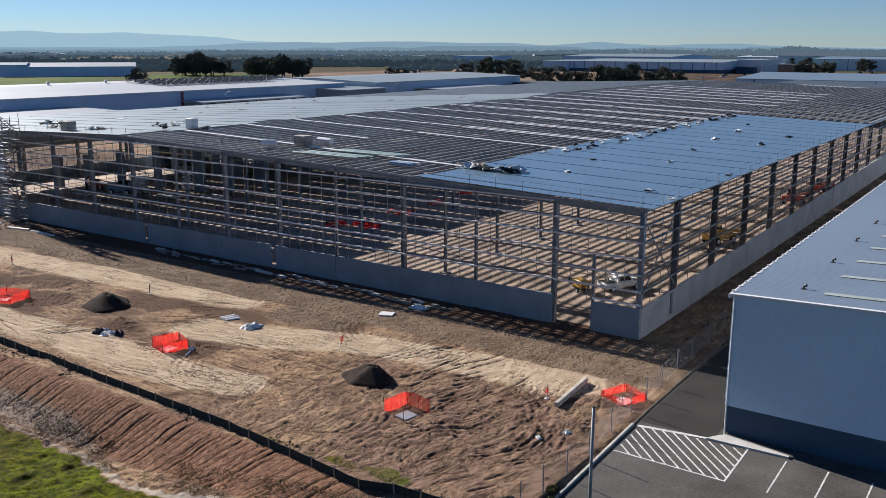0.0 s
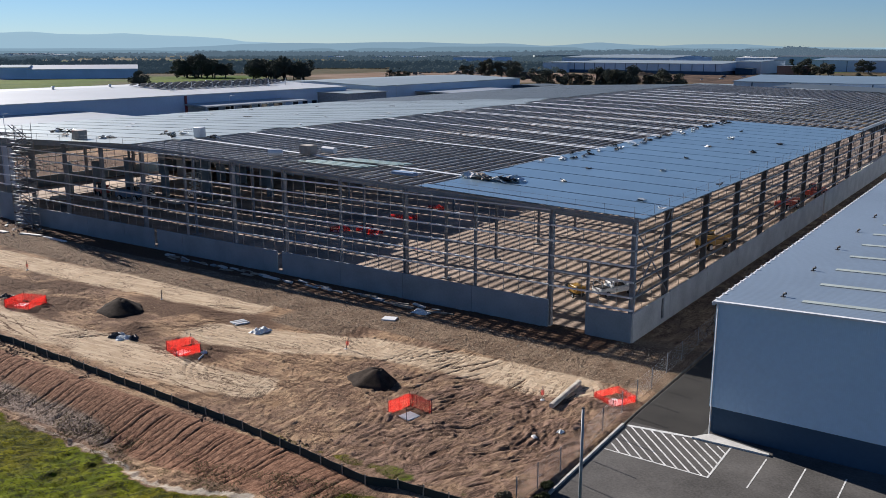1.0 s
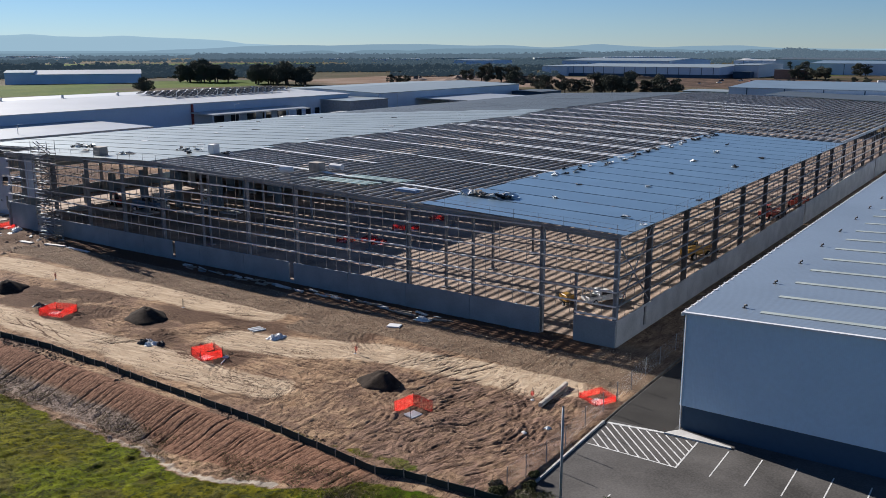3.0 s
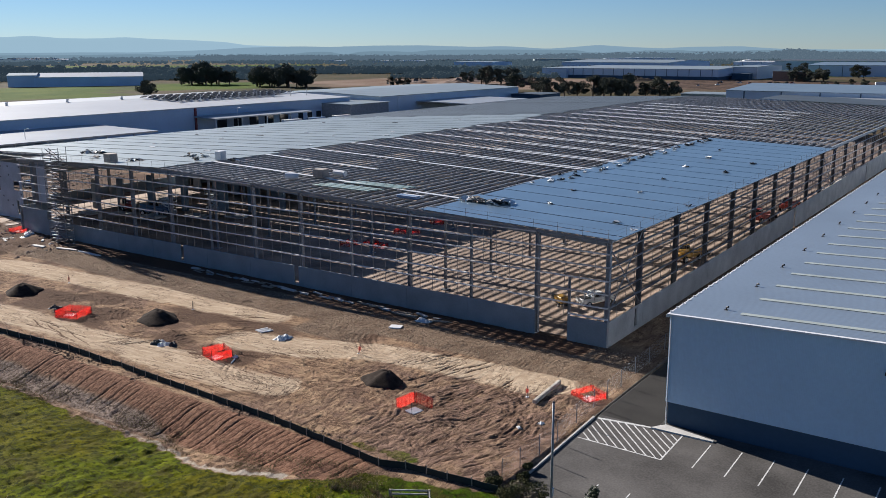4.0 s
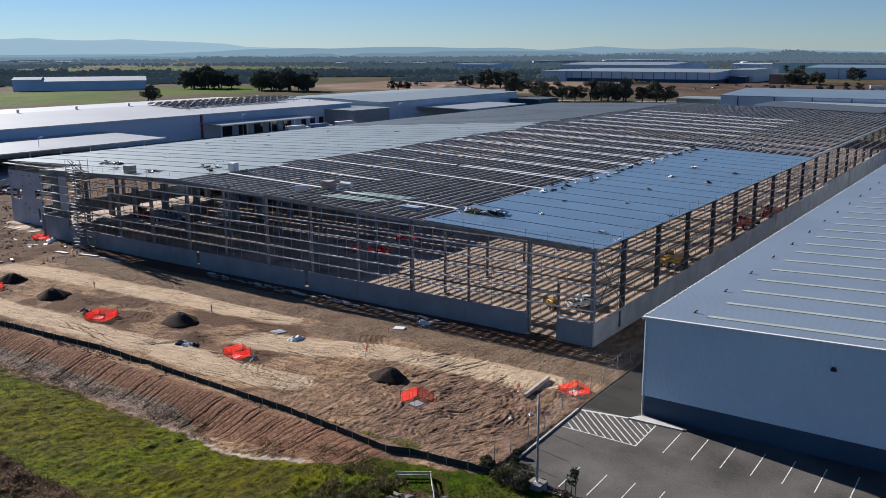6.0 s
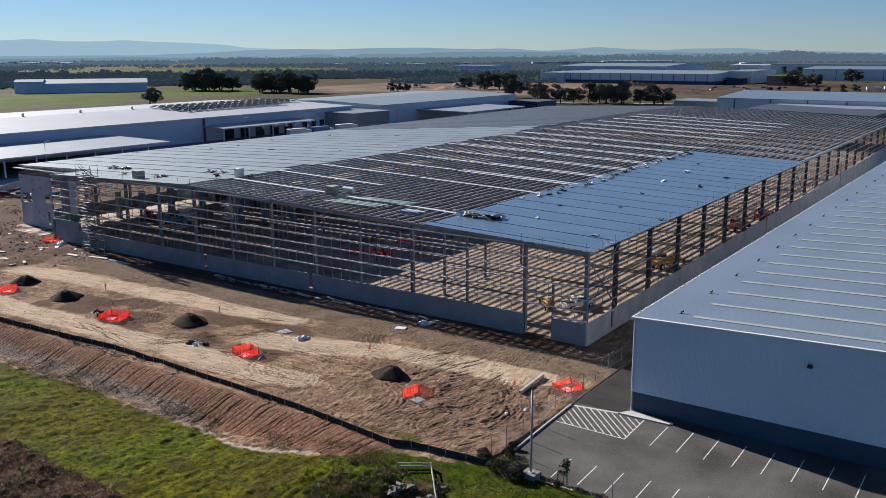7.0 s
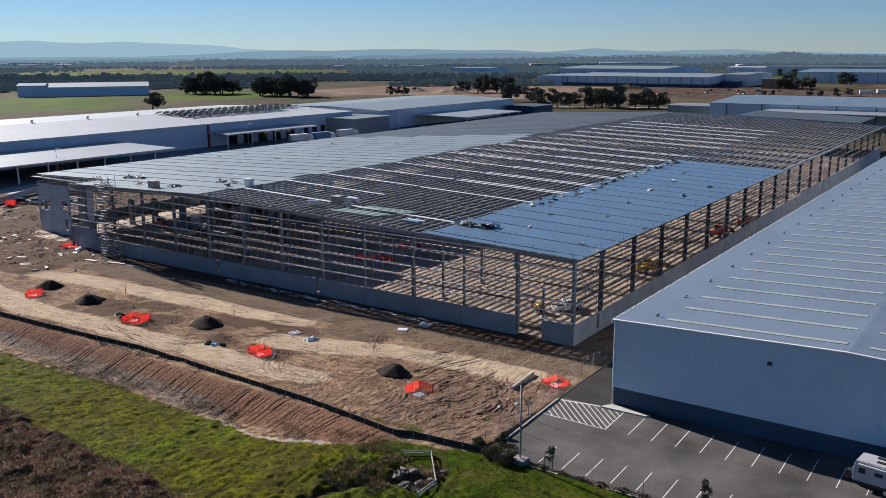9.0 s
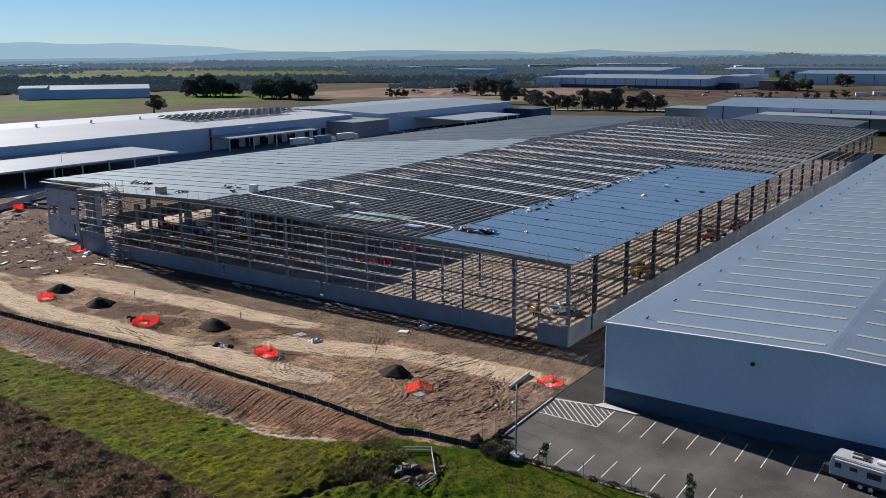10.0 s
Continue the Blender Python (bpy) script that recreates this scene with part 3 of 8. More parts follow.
    col = over(col, ramp(speck, 0.3, (0.070, 0.045, 0.034), 0.7, (0.17, 0.115, 0.085)), smear.outputs[0])
    col = over(col, ramp(streaks(74, 0.2, 1.0, 2.6), 0.42, (0.080, 0.054, 0.043), 0.56, (0.38, 0.262, 0.205)), attribute("mauve", noise_node(0.35, 6, 0.72), 0.75))
    col = over(col, ramp(run, 0.28, (0.50, 0.38, 0.265), 0.62, (0.75, 0.61, 0.455)), attribute("track", mid, 0.55))
    # damp patches, plus the shade painted in grooves and along the wall
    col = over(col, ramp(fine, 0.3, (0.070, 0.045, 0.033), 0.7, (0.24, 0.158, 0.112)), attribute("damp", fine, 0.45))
    col = over(col, ramp(speck, 0.38, (0.105, 0.075, 0.054), 0.64, (0.50, 0.38, 0.28)), attribute("gravel", mid, 0.3))
    col = over(col, ramp(fine, 0.36, (0.085, 0.060, 0.044), 0.62, (0.27, 0.19, 0.135)), both(attribute("gravel"), ramp(noise_node(0.28, 6, 0.72), 0.47, (0, 0, 0), 0.58, (0.8, 0.8, 0.8))))

    def lines(src, half):
        """Thin lines where a noise passes its middle."""
        d = nt.nodes.new("ShaderNodeMath")
        d.operation = "SUBTRACT"
        d.inputs[1].default_value = 0.5
        nt.links.new(src, d.inputs[0])
        q = nt.nodes.new("ShaderNodeMath")
        q.operation = "ABSOLUTE"
        nt.links.new(d.outputs[0], q.inputs[0])
        return ramp(q.outputs[0], half * 0.4, (1, 1, 1), half, (0, 0, 0))

    worn = ramp(noise_node(0.22, 5, 0.7), 0.44, (0, 0, 0), 0.54, (0.9, 0.9, 0.9))
    dark_soil = ramp(speck, 0.3, (0.060, 0.040, 0.030), 0.7, (0.15, 0.10, 0.075))
    col = over(col, dark_soil, both(lines(run, 0.022), worn))
    rill = streaks(-20, 1.0, 0.4, 5.0)
    col = over(col, ramp(fine, 0.36, (0.085, 0.062, 0.048), 0.58, (0.45, 0.36, 0.30)), attribute("ash", fine, 0.35))
    col = over(col, ramp(rill, 0.36, (0.155, 0.084, 0.058), 0.60, (0.40, 0.245, 0.172)), attribute("clay", fine, 0.35))
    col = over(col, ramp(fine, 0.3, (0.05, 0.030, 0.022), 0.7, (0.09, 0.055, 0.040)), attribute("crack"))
    col = over(col, ramp(fine, 0.3, (0.46, 0.40, 0.325), 0.7, (0.66, 0.60, 0.51)), attribute("pale", fine, 0.45))
    wild = over(ramp(noise_node(0.012), 0.4, (0.062, 0.062, 0.036), 0.6, (0.125, 0.100, 0.068)), ramp(noise_node(0.03), 0.4, (0.06, 0.068, 0.03), 0.6, (0.13, 0.10, 0.065)), broad)
    col = over(col, wild, attribute("wild"))
    meadow = over(ramp(noise_node(0.02), 0.4, (0.060, 0.112, 0.010), 0.62, (0.110, 0.158, 0.022)), ramp(noise_node(0.05), 0.4, (0.060, 0.048, 0.036), 0.6, (0.105, 0.090, 0.055)), ramp(streaks(20, 0.35, 1.0, 0.022), 0.58, (0, 0, 0), 0.66, (0.7, 0.7, 0.7)))
    col = over(col, meadow, attribute("pasture"))
    col = over(col, ramp(noise_node(0.02), 0.4, (0.22, 0.150, 0.112), 0.6, (0.31, 0.24, 0.19)), attribute("earth"))
    col = over(col, ramp(noise_node(0.06, 6, 0.75), 0.40, (0.050, 0.038, 0.032), 0.62, (0.20, 0.142, 0.112)), attribute("yard", noise_node(0.02, 5, 0.7), 0.5))
    lush = ramp(mid, 0.36, (0.060, 0.063, 0.003), 0.64, (0.205, 0.195, 0.008))
    lush = over(lush, ramp(mid, 0.36, (0.062, 0.088, 0.004), 0.64, (0.185, 0.225, 0.010)), ramp(noise_node(0.05, 3), 0.44, (0, 0, 0), 0.56, (0.9, 0.9, 0.9)))
    dry = ramp(fine, 0.36, (0.09, 0.082, 0.020), 0.64, (0.21, 0.195, 0.050))
    lush = over(lush, ramp(mid, 0.36, (0.024, 0.056, 0.003), 0.64, (0.080, 0.148, 0.008)), attribute("green"))
    turf = over(lush, dry, ramp(noise_node(0.22, 4), 0.46, (0, 0, 0), 0.66, (0.8, 0.8, 0.8)))
    turf = over(turf, ramp(fine, 0.3, (0.022, 0.03, 0.006), 0.7, (0.06, 0.07, 0.014)), ramp(noise_node(2.1, 5, 0.65), 0.50, (0, 0, 0), 0.57, (0.9, 0.9, 0.9)))
    turf = over(turf, ramp(fine, 0.3, (0.045, 0.042, 0.010), 0.7, (0.12, 0.105, 0.03)), ramp(noise_node(0.3, 5, 0.65), 0.52, (0, 0, 0), 0.62, (0.75, 0.75, 0.75)))
    col = over(col, turf, attribute("grass", mid, 0.35))
    col = over(col, ramp(fine, 0.3, (0.045, 0.032, 0.020), 0.7, (0.15, 0.11, 0.07)), attribute("hollow", fine, 0.3))
    under = over(ramp(fine, 0.3, (0.035, 0.030, 0.014), 0.7, (0.105, 0.082, 0.040)), ramp(fine, 0.3, (0.065, 0.036, 0.026), 0.7, (0.20, 0.115, 0.080)), ramp(noise_node(0.35, 4), 0.46, (0, 0, 0), 0.56, (1, 1, 1)))
    col = over(col, under, attribute("scrub", mid, 0.3))
    shade = nt.nodes.new("ShaderNodeHueSaturation")
    shade.inputs["Value"].default_value, shade.inputs["Saturation"].default_value = 0.655, 1.10
    nt.links.new(col, shade.inputs["Color"])
    nt.links.new(shade.outputs[0], b.inputs["Base Color"])
    h = nt.nodes.new("ShaderNodeMath")
    h.operation = "MULTIPLY_ADD"
    nt.links.new(fine, h.inputs[0])
    h.inputs[1].default_value = 1.0
    nt.links.new(run, h.inputs[2])
    bn = nt.nodes.new("ShaderNodeBump")
    bn.inputs["Strength"].default_value, bn.inputs["Distance"].default_value = 1.0, 0.09
    rough = nt.nodes.new("ShaderNodeMath")
    rough.operation = "MULTIPLY_ADD"
    nt.links.new(noise_node(3.2, 6, 0.8), rough.inputs[0])
    rough.inputs[1].default_value = 1.1
    nt.links.new(h.outputs[0], rough.inputs[2])
    nt.links.new(rough.outputs[0], bn.inputs["Height"])
    nt.links.new(bn.outputs[0], b.inputs["Normal"])
    return m


GX, GY, GZ, MASKS = make_ground()


def sample(grid, x, y):
    """A value of the ground's grid at any place."""
    x, y = np.asarray(x, float), np.asarray(y, float)
    i = np.clip(np.searchsorted(GX, x) - 1, 0, len(GX) - 2)
    j = np.clip(np.searchsorted(GY, y) - 1, 0, len(GY) - 2)
    u = np.clip((x - GX[i]) / (GX[i + 1] - GX[i]), 0, 1)
    v = np.clip((y - GY[j]) / (GY[j + 1] - GY[j]), 0, 1)
    return (grid[i, j] * (1 - u) + grid[i + 1, j] * u) * (1 - v) + (grid[i, j + 1] * (1 - u) + grid[i + 1, j + 1] * u) * v


def gz(x, y):
    return float(sample(GZ, x, y))


# ---- the steel-framed warehouse under construction ----
BAY0, BAY, FAR = 9.8, 11.85, 256.0
BAYS = [BAY0 + BAY * k for k in range(21)]
RIDGE_X, WEST_X, STEP_X = -75.0, -139.0, -117.0


def roof_z(x):
    return 12.35 + 0.031 * (-x) if x > RIDGE_X else 12.35 + 0.031 * 75 - 0.031 * (RIDGE_X - x)


GIRTS = [4.45 + 1.55 * k for k in range(7)]
site_frame = thing("unfinished_warehouse", "steel warehouse under construction, roof partly sheeted, low concrete walls", "building")


def build_columns():
    main = [0, -9.15, -27.7, -46.6, -55.9, -74.5, -84.0, -93.4, -102.8, -112.2]
    post = [-18.3, -37.4, -65.4]
    for x in main + post:
        bm = bmesh.new()
        w = 0.48 if x in main else 0.28
        top = roof_z(x) - 0.35
        ibeam(bm, (x - (0.3 if x == 0 else 0), 0.42, -0.2), (x - (0.3 if x == 0 else 0), 0.42, top), w, w * 0.95, 0.05, up=(1, 0, 0))
        box(bm, x - 0.45, 0.05, -0.1, x + 0.2, 0.75, 0.06)
        part("column", bm, STEEL, site_frame)
    first = None
    for y in BAYS:
        if first is None:
            bm = bmesh.new()
            ibeam(bm, (-0.52, 0, -0.2), (-0.52, 0, 11.95), 0.42, 0.62, 0.05, up=(1, 0, 0))
            box(bm, -1.0, -0.4, -0.1, -0.1, 0.4, 0.06)
            box(bm, -1.3, -0.06, 11.2, -0.9, 0.06, 11.9)
            first = part("column", bm, STEEL_DARK, site_frame)
            first.matrix_basis = pose(0, y, 0)
        else:
            share(first, pose(0, y, 0))
    inner = None
    for x in (-28.6, -51.5, -75, -107):
        for y in BAYS:
            z = roof_z(x) - 0.9
            if inner is None:
                bm = bmesh.new()
                ibeam(bm, (0, 0, -0.2), (0, 0, 1), 0.3, 0.3, 0.04, up=(1, 0, 0))
                box(bm, -0.5, -0.5, -0.1, 0.5, 0.5, 0.015)
                inner = part("inner_column", bm, STEEL, site_frame)
                inner.matrix_basis = pose(x, y, 0) @ Matrix.Diagonal((1, 1, z, 1))
            elif x not in (-51.5, -107) or round((y - BAY0) / BAY) % 2:
                share(inner, pose(x, y, 0) @ Matrix.Diagonal((1, 1, z, 1)))
    west = None
    for y in [7.5] + BAYS[1:]:
        if west is None:
            bm = bmesh.new()
            ibeam(bm, (0, 0, -0.2), (0, 0, 12.2), 0.45, 0.6, 0.05, up=(1, 0, 0))
            west = part("column", bm, STEEL, site_frame)
            west.matrix_basis = pose(WEST_X + 0.5, y, 0)
        else:
            share(west, pose(WEST_X + 0.5, y, 0))


def build_girts():
    ends = [0, -9.15, -18.3, -27.7, -37.4, -46.6, -55.9, -65.4, -74.5, -84.0, -93.4, -102.8, -112.2, STEP_X]
    for k, z in enumerate(GIRTS):
        for a, b in zip(ends, ends[1:]):
            if max(roof_z(a), roof_z(b)) - 0.5 < z:
                continue
            bm = bmesh.new()
            dz = random.uniform(-0.02, 0.02)
            cee(bm, (b + 0.05, 0.05, z - dz), (a - 0.05, 0.05, z + dz), 0.22, 0.14)
            part("girt", bm, GALV, site_frame)
    bm = bmesh.new()
    cee(bm, (0, 0.03, 3.2), (-4.9, 0.03, 3.2), 0.09, 0.2)
    part("girt", bm, GALV, site_frame)
    bm = bmesh.new()
    ibeam(bm, (-4.9, 0.2, 5.95), (-9.1, 0.2, 5.95), 0.2, 0.3, 0.03)
    part("door_head", bm, STEEL, site_frame)
    bm = bmesh.new()
    ibeam(bm, (-4.9, 0.25, -0.1), (-4.9, 0.25, 7.4), 0.25, 0.25, 0.03, up=(1, 0, 0))
    part("door_post", bm, STEEL, site_frame)
    # hanger rods that hold the girts level
    rod = None
    for a, b in zip(ends, ends[1:]):
        for f in (0.2, 0.4, 0.6, 0.8):
            x = a + (b - a) * f + random.uniform(-0.1, 0.1)
            z1 = roof_z(x) - 0.4
            if rod is None:
                bm = bmesh.new()
                tube(bm, (0, 0, 0), (0, 0, 1), 0.03, 6)
                rod = part("hanger_rod", bm, RUST, site_frame)
                rod.matrix_basis = pose(x, 0.1, 2.95) @ Matrix.Diagonal((1, 1, z1 - 2.95, 1))
            else:
                share(rod, pose(x, 0.1, 2.95) @ Matrix.Diagonal((1, 1, z1 - 2.95, 1)))
    # side wall; the shade on its girts is put in by darker purlin steel
    ys = [0.1] + BAYS + [FAR]
    side = None
    for a, b in zip(ys, ys[1:]):
        for z in GIRTS[:5]:
            if side is None or (b - a) < BAY - 0.5:
                bm = bmesh.new()
                cee(bm, (0, 0.06, 0), (0, b - a - 0.06, 0), 0.22, 0.13)
                g = part("girt", bm, PURLIN, site_frame)
                g.matrix_basis = pose(-0.06, a, z)
                if b - a > BAY - 0.5:
                    side = g
            else:
                share(side, pose(-0.06, a, z + random.uniform(-0.02, 0.02)))
        for f in (0.25, 0.5, 0.75):
            share(rod, pose(-0.1, a + (b - a) * f, 2.95) @ Matrix.Diagonal((1, 1, 9.0, 1)))
    for z in GIRTS[:5]:
        bm = bmesh.new()
        cee(bm, (WEST_X, 7.5, z), (WEST_X, FAR, z), 0.09, 0.22)
        part("girt", bm, GALV, site_frame)
    # wind braces in the first bay and further along the side
    for y0, y1 in ((0.3, BAY0), (BAYS[8], BAYS[9])):
        for z0, z1 in ((3.0, 11.6), (11.6, 3.0)):
            bm = bmesh.new()
            bar(bm, (-0.35, y0, z0), (-0.35, y1, z1), 0.09, 0.11)
            part("wind_brace", bm, STEEL, site_frame)


def build_roof_steel():
    # rafters along x
    for y in [0.45] + BAYS + [FAR]:
        w = STEP_X if y < 5 else WEST_X
        for a, b in ((0, RIDGE_X), (RIDGE_X, w)):
            bm = bmesh.new()
            ibeam(bm, (a, y, roof_z(a) - 0.55), (b, y, roof_z(b) - 0.55), 0.28, 0.62, 0.035)
            part("rafter", bm, STEEL, site_frame)
    # purlins along y
    x = -0.15
    while x > WEST_X:
        bm = bmesh.new()
        y0 = 0.0 if x > STEP_X else 6.5
        z = roof_z(x) - 0.15
        cee(bm, (x, y0, z), (x, FAR, z), 0.22, 0.25)
        part("purlin", bm, PURLIN, site_frame)
        x -= 1.62
    # bridging between the purlins, across the open part
    for y in BAYS:
        for f in (0.33, 0.67):
            bm = bmesh.new()
            bar(bm, (-25.4, y + BAY * f, roof_z(-25.4) - 0.2), (RIDGE_X, y + BAY * f, roof_z(RIDGE_X) - 0.2), 0.05, 0.06)
            part("bridging", bm, STEEL, site_frame)
    bm = bmesh.new()
    box(bm, -0.1, -0.05, 12.0, 0.18, 108.4, 12.42)
    part("eave_beam", bm, STEEL, site_frame)
    bm = bmesh.new()
    box(bm, 0.0, 108.5, 12.05, 0.35, 246, 12.6)
    part("eave_gutter", bm, PURLIN, site_frame, "grey metal eave gutter")
    # front fascia channel
    for a, b in ((0.2, RIDGE_X), (RIDGE_X, STEP_X)):
        bm = bmesh.new()
        cee(bm, (a, -0.02, roof_z(a) - 0.25), (b, -0.02, roof_z(b) - 0.25), 0.12, 0.34)
        part("fascia", bm, STEEL, site_frame)


def sheet(x0, x1, y0, y1, material, label):
    """A run of roof sheet with folded edges, following the slope."""
    bm = bmesh.new()
    t = 0.05
    n = 2
    cols = [x0 + (x1 - x0) * i / n for i in range(n + 1)]
    prev = None
    for x in cols:
        ring = [bm.verts.new((x, y, roof_z(x) + dz)) for y, dz in ((y0, 0.03), (y1, 0.03), (y1, 0.03 + t), (y0, 0.03 + t))]
        if prev:
            for i in range(4):
                bm.faces.new((prev[i], prev[(i + 1) % 4], ring[(i + 1) % 4], ring[i]))
        else:
            bm.faces.new(ring)
        prev = ring
    bm.faces.new(prev[::-1])
    return part("roof_sheet", bm, material, site_frame, label)


def build_sheets():
    # the south-east part, blue-grey, laid in runs with a dark lap between them
    edges = [-0.35] + [BAY0 - 8.0 + BAY * k / 2 for k in range(18)] + [108.4]
    for a, b in zip(edges, edges[1:]):
        sheet(0.75, -25.2 + random.uniform(-0.5, 0.3), a + 0.15, b - 0.19, SHEET_BLUE, "blue-grey metal roof sheets, newly laid")
    ys = [-0.35] + [BAY0 - 2.1 + BAY * k / 2 for k in range(42)] + [FAR]
    for a, b in zip(ys, ys[1:]):
        far = sstep(90, 150, a)
        x0 = RIDGE_X - 1.2 + random.uniform(-1.6, 1.6) - (6 if a > 110 else 0) * float(far)
        split = float(np.interp(a, [110, 139], [WEST_X, RIDGE_X]))
        if a < 7:
            sheet(x0, -114, a, b - 0.54, SHEET_SILV, "pale zinc-coloured roof sheets")
            continue
        west = WEST_X - 2.8
        if split > x0 - 2:
            sheet(x0, west, a, b - 0.42, SHEET_DULL, "dull grey roof sheets")
        elif split < west + 4:
            sheet(x0, west, a, b - 0.54, SHEET_SILV, "pale zinc-coloured roof sheets")
        else:
            sheet(x0, split, a, b - 0.54, SHEET_SILV, "pale zinc-coloured roof sheets")
            sheet(split - 0.02, west, a, b - 0.3, SHEET_DULL, "dull grey roof sheets")
    # the far north-east corner is already roofed
    sheet(-9.5, -56, 258, 293, SHEET_DULL, "dull blue-grey metal roof sheets")
    bm = bmesh.new()
    box(bm, -141.6, 6.3, 12.2, -112, 7.3, 12.3)
    part("canopy_edge", bm, SHEET_SILV, site_frame)
    # pale strips of roof mesh laid over the rafters of the open part
    for k, y in enumerate(BAYS):
        if y > 200:
            continue
        for x0, x1 in ((-76, -50), (-50, -24.6)):
            if y < 11 and x0 == -76:
                x1 = -49
            off = 0.0 if x0 == -76 else -0.5
            for j in range(2 if (k > 2 and x0 == -50) or k > 5 else 1):
                if random.random() < 0.08:
                    continue
                bm = bmesh.new()
                yy = y + off + j * 1.6 + random.uniform(-0.15, 0.15)
                a, b = x0 + random.uniform(-1, 1), x1 + random.uniform(-1.2, 0.8)
                bar(bm, (a, yy, roof_z(a) + 0.06), (b, yy, roof_z(b) + 0.06), 0.75, 0.05)
                part("roof_strip", bm, TRIM, site_frame, "long pale metal strip lying across the purlins")
    # strips past the blue sheets, and shorter ones further off
    for k, y in enumerate(y for y in BAYS if 110 < y < 245):
        for j in range(2):
            if random.random() < (0.6 if y > 165 else 0.3):
                continue
            yy = y - 0.5 + 1.6 * j + random.uniform(-0.2, 0.2)
            a = -24.6 + (random.uniform(0, 14) if y > 165 else random.uniform(-1, 1))
            b = -1.5 - (random.uniform(0, 9) if y > 150 else random.uniform(0, 1.5))
            bm = bmesh.new()
            bar(bm, (a, yy, roof_z(a) + 0.06), (b, yy, roof_z(b) + 0.06), 0.75, 0.05)
            part("roof_strip", bm, PURLIN, site_frame, "long grey metal strip lying across the purlins")


def panel(x0, x1, z0, z1, y0=-0.18, y1=0.0, material=None):
    bm = bmesh.new()
    box(bm, min(x0, x1) + 0.015, y0, z0, max(x0, x1) - 0.015, y1, z1)
    bmesh.ops.bevel(bm, geom=list(bm.edges), offset=0.015, segments=1, affect="EDGES")
    return part("precast_panel", bm, material or CONC, site_frame)


def build_panels():
    top = 2.93
    cuts = [0, -4.88, -9.05, -18.4, -27.8, -37.2, -46.9, -47.75, -56.6, -66, -71.5, -72.2, -79, -88, -97, -108.5]
    for a, b in zip(cuts, cuts[1:]):
        if (a, b) == (-4.88, -9.05):
            continue
        if (a, b) in ((-46.9, -47.75), (-71.5, -72.2)):
            panel(a, b, -0.3, 0.35)
            continue
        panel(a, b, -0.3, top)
    panel(-108.5, -116.3, -0.3, 4.6)
    ys = [0.0] + BAYS
    for k, (a, b) in enumerate(zip(ys, ys[1:])):
        top = 2.93 + 0.011 * a
        bm = bmesh.new()
        if k == 0:
            box(bm, -0.02, 0.0, -0.3, 0.16, 7.3, top)
            box(bm, -0.02, 8.1, -0.3, 0.16, b - 0.02, top)
            box(bm, -0.02, 7.3, -0.3, 0.16, 8.1, 0.5)
            box(bm, -0.02, 7.3, 2.75, 0.16, 8.1, top)
            # added black sheet that stands in for the dark inside the slot
            board = bmesh.new()
            box(board, -0.09, 7.2, 0.4, -0.04, 8.2, 2.85)
            part("blanking_board", board, BLACK, site_frame, "black sheet added for the shade inside a wall slot")
        elif k in (7, 13):
            box(bm, -0.02, a + 0.02, -0.3, 0.16, a + 1.0, top)
            box(bm, -0.02, a + 2.0, -0.3, 0.16, b - 0.02, top)
        else:
            box(bm, -0.02, a + 0.02, -0.3, 0.16, b - 0.02, top)
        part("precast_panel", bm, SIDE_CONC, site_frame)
    # tall end wall with openings, set back under the roof
    for x0, x1, z0, z1 in ((-118, -121.5, -0.3, 11.1), (-121.5, -126.8, -0.3, 3.0), (-126.8, -127.6, -0.3, 11.1), (-127.6, -128.3, -0.3, 5.6), (-128.3, -129.1, -0.3, 0.9), (-128.3, -129.1, 3.6, 5.6), (-129.1, -129.8, -0.3, 5.6), (-127.6, -129.8, 7.6, 11.1),
                           (-129.8, -134.6, -0.3, 11.1), (-134.6, -138.4, -0.3, 5.1), (-134.6, -138.4, 7.2, 11.1), (-138.4, -139, -0.3, 11.1)):
        panel(x0, x1, z0, z1, 6.0, 6.2, END_CONC)
    panel(-121.5, -126.8, -0.3, 11.1, 8.0, 8.2)
    pocket = None
    for x, z in ((-138.0, 10.4), (-133.8, 10.2), (-131.2, 10.3), (-127.2, 10.4), (-133.6, 4.2), (-131.0, 8.6), (-130.6, 2.6), (-134.0, 8.0), (-127.2, 5.0), (-132.2, 3.4)):
        if pocket is None:
            bm = bmesh.new()
            box(bm, -0.16, -0.03, -0.16, 0.16, 0.0, 0.16)
            pocket = part("lifting_pocket", bm, BLACK, site_frame, "dark lifting pocket in the concrete")
            pocket.matrix_basis = pose(x, 6.0, z)
        else:
            share(pocket, pose(x, 6.0, z))
    bm = bmesh.new()
    box(bm, STEP_X - 0.6, 0, -0.3, STEP_X - 0.4, 6.0, 4.6)
    part("precast_panel", bm, CONC, site_frame)
    for a, b in zip([6.2] + BAYS[1:12], BAYS[1:12] + [152.0]):
        for z0, z1 in ((-0.3, 2.2), (6.7, 11.5)):
            bm = bmesh.new()
            box(bm, WEST_X - 0.2, a + 0.02, z0, WEST_X, b - 0.02, z1)
            part("precast_panel", bm, CONC, site_frame)


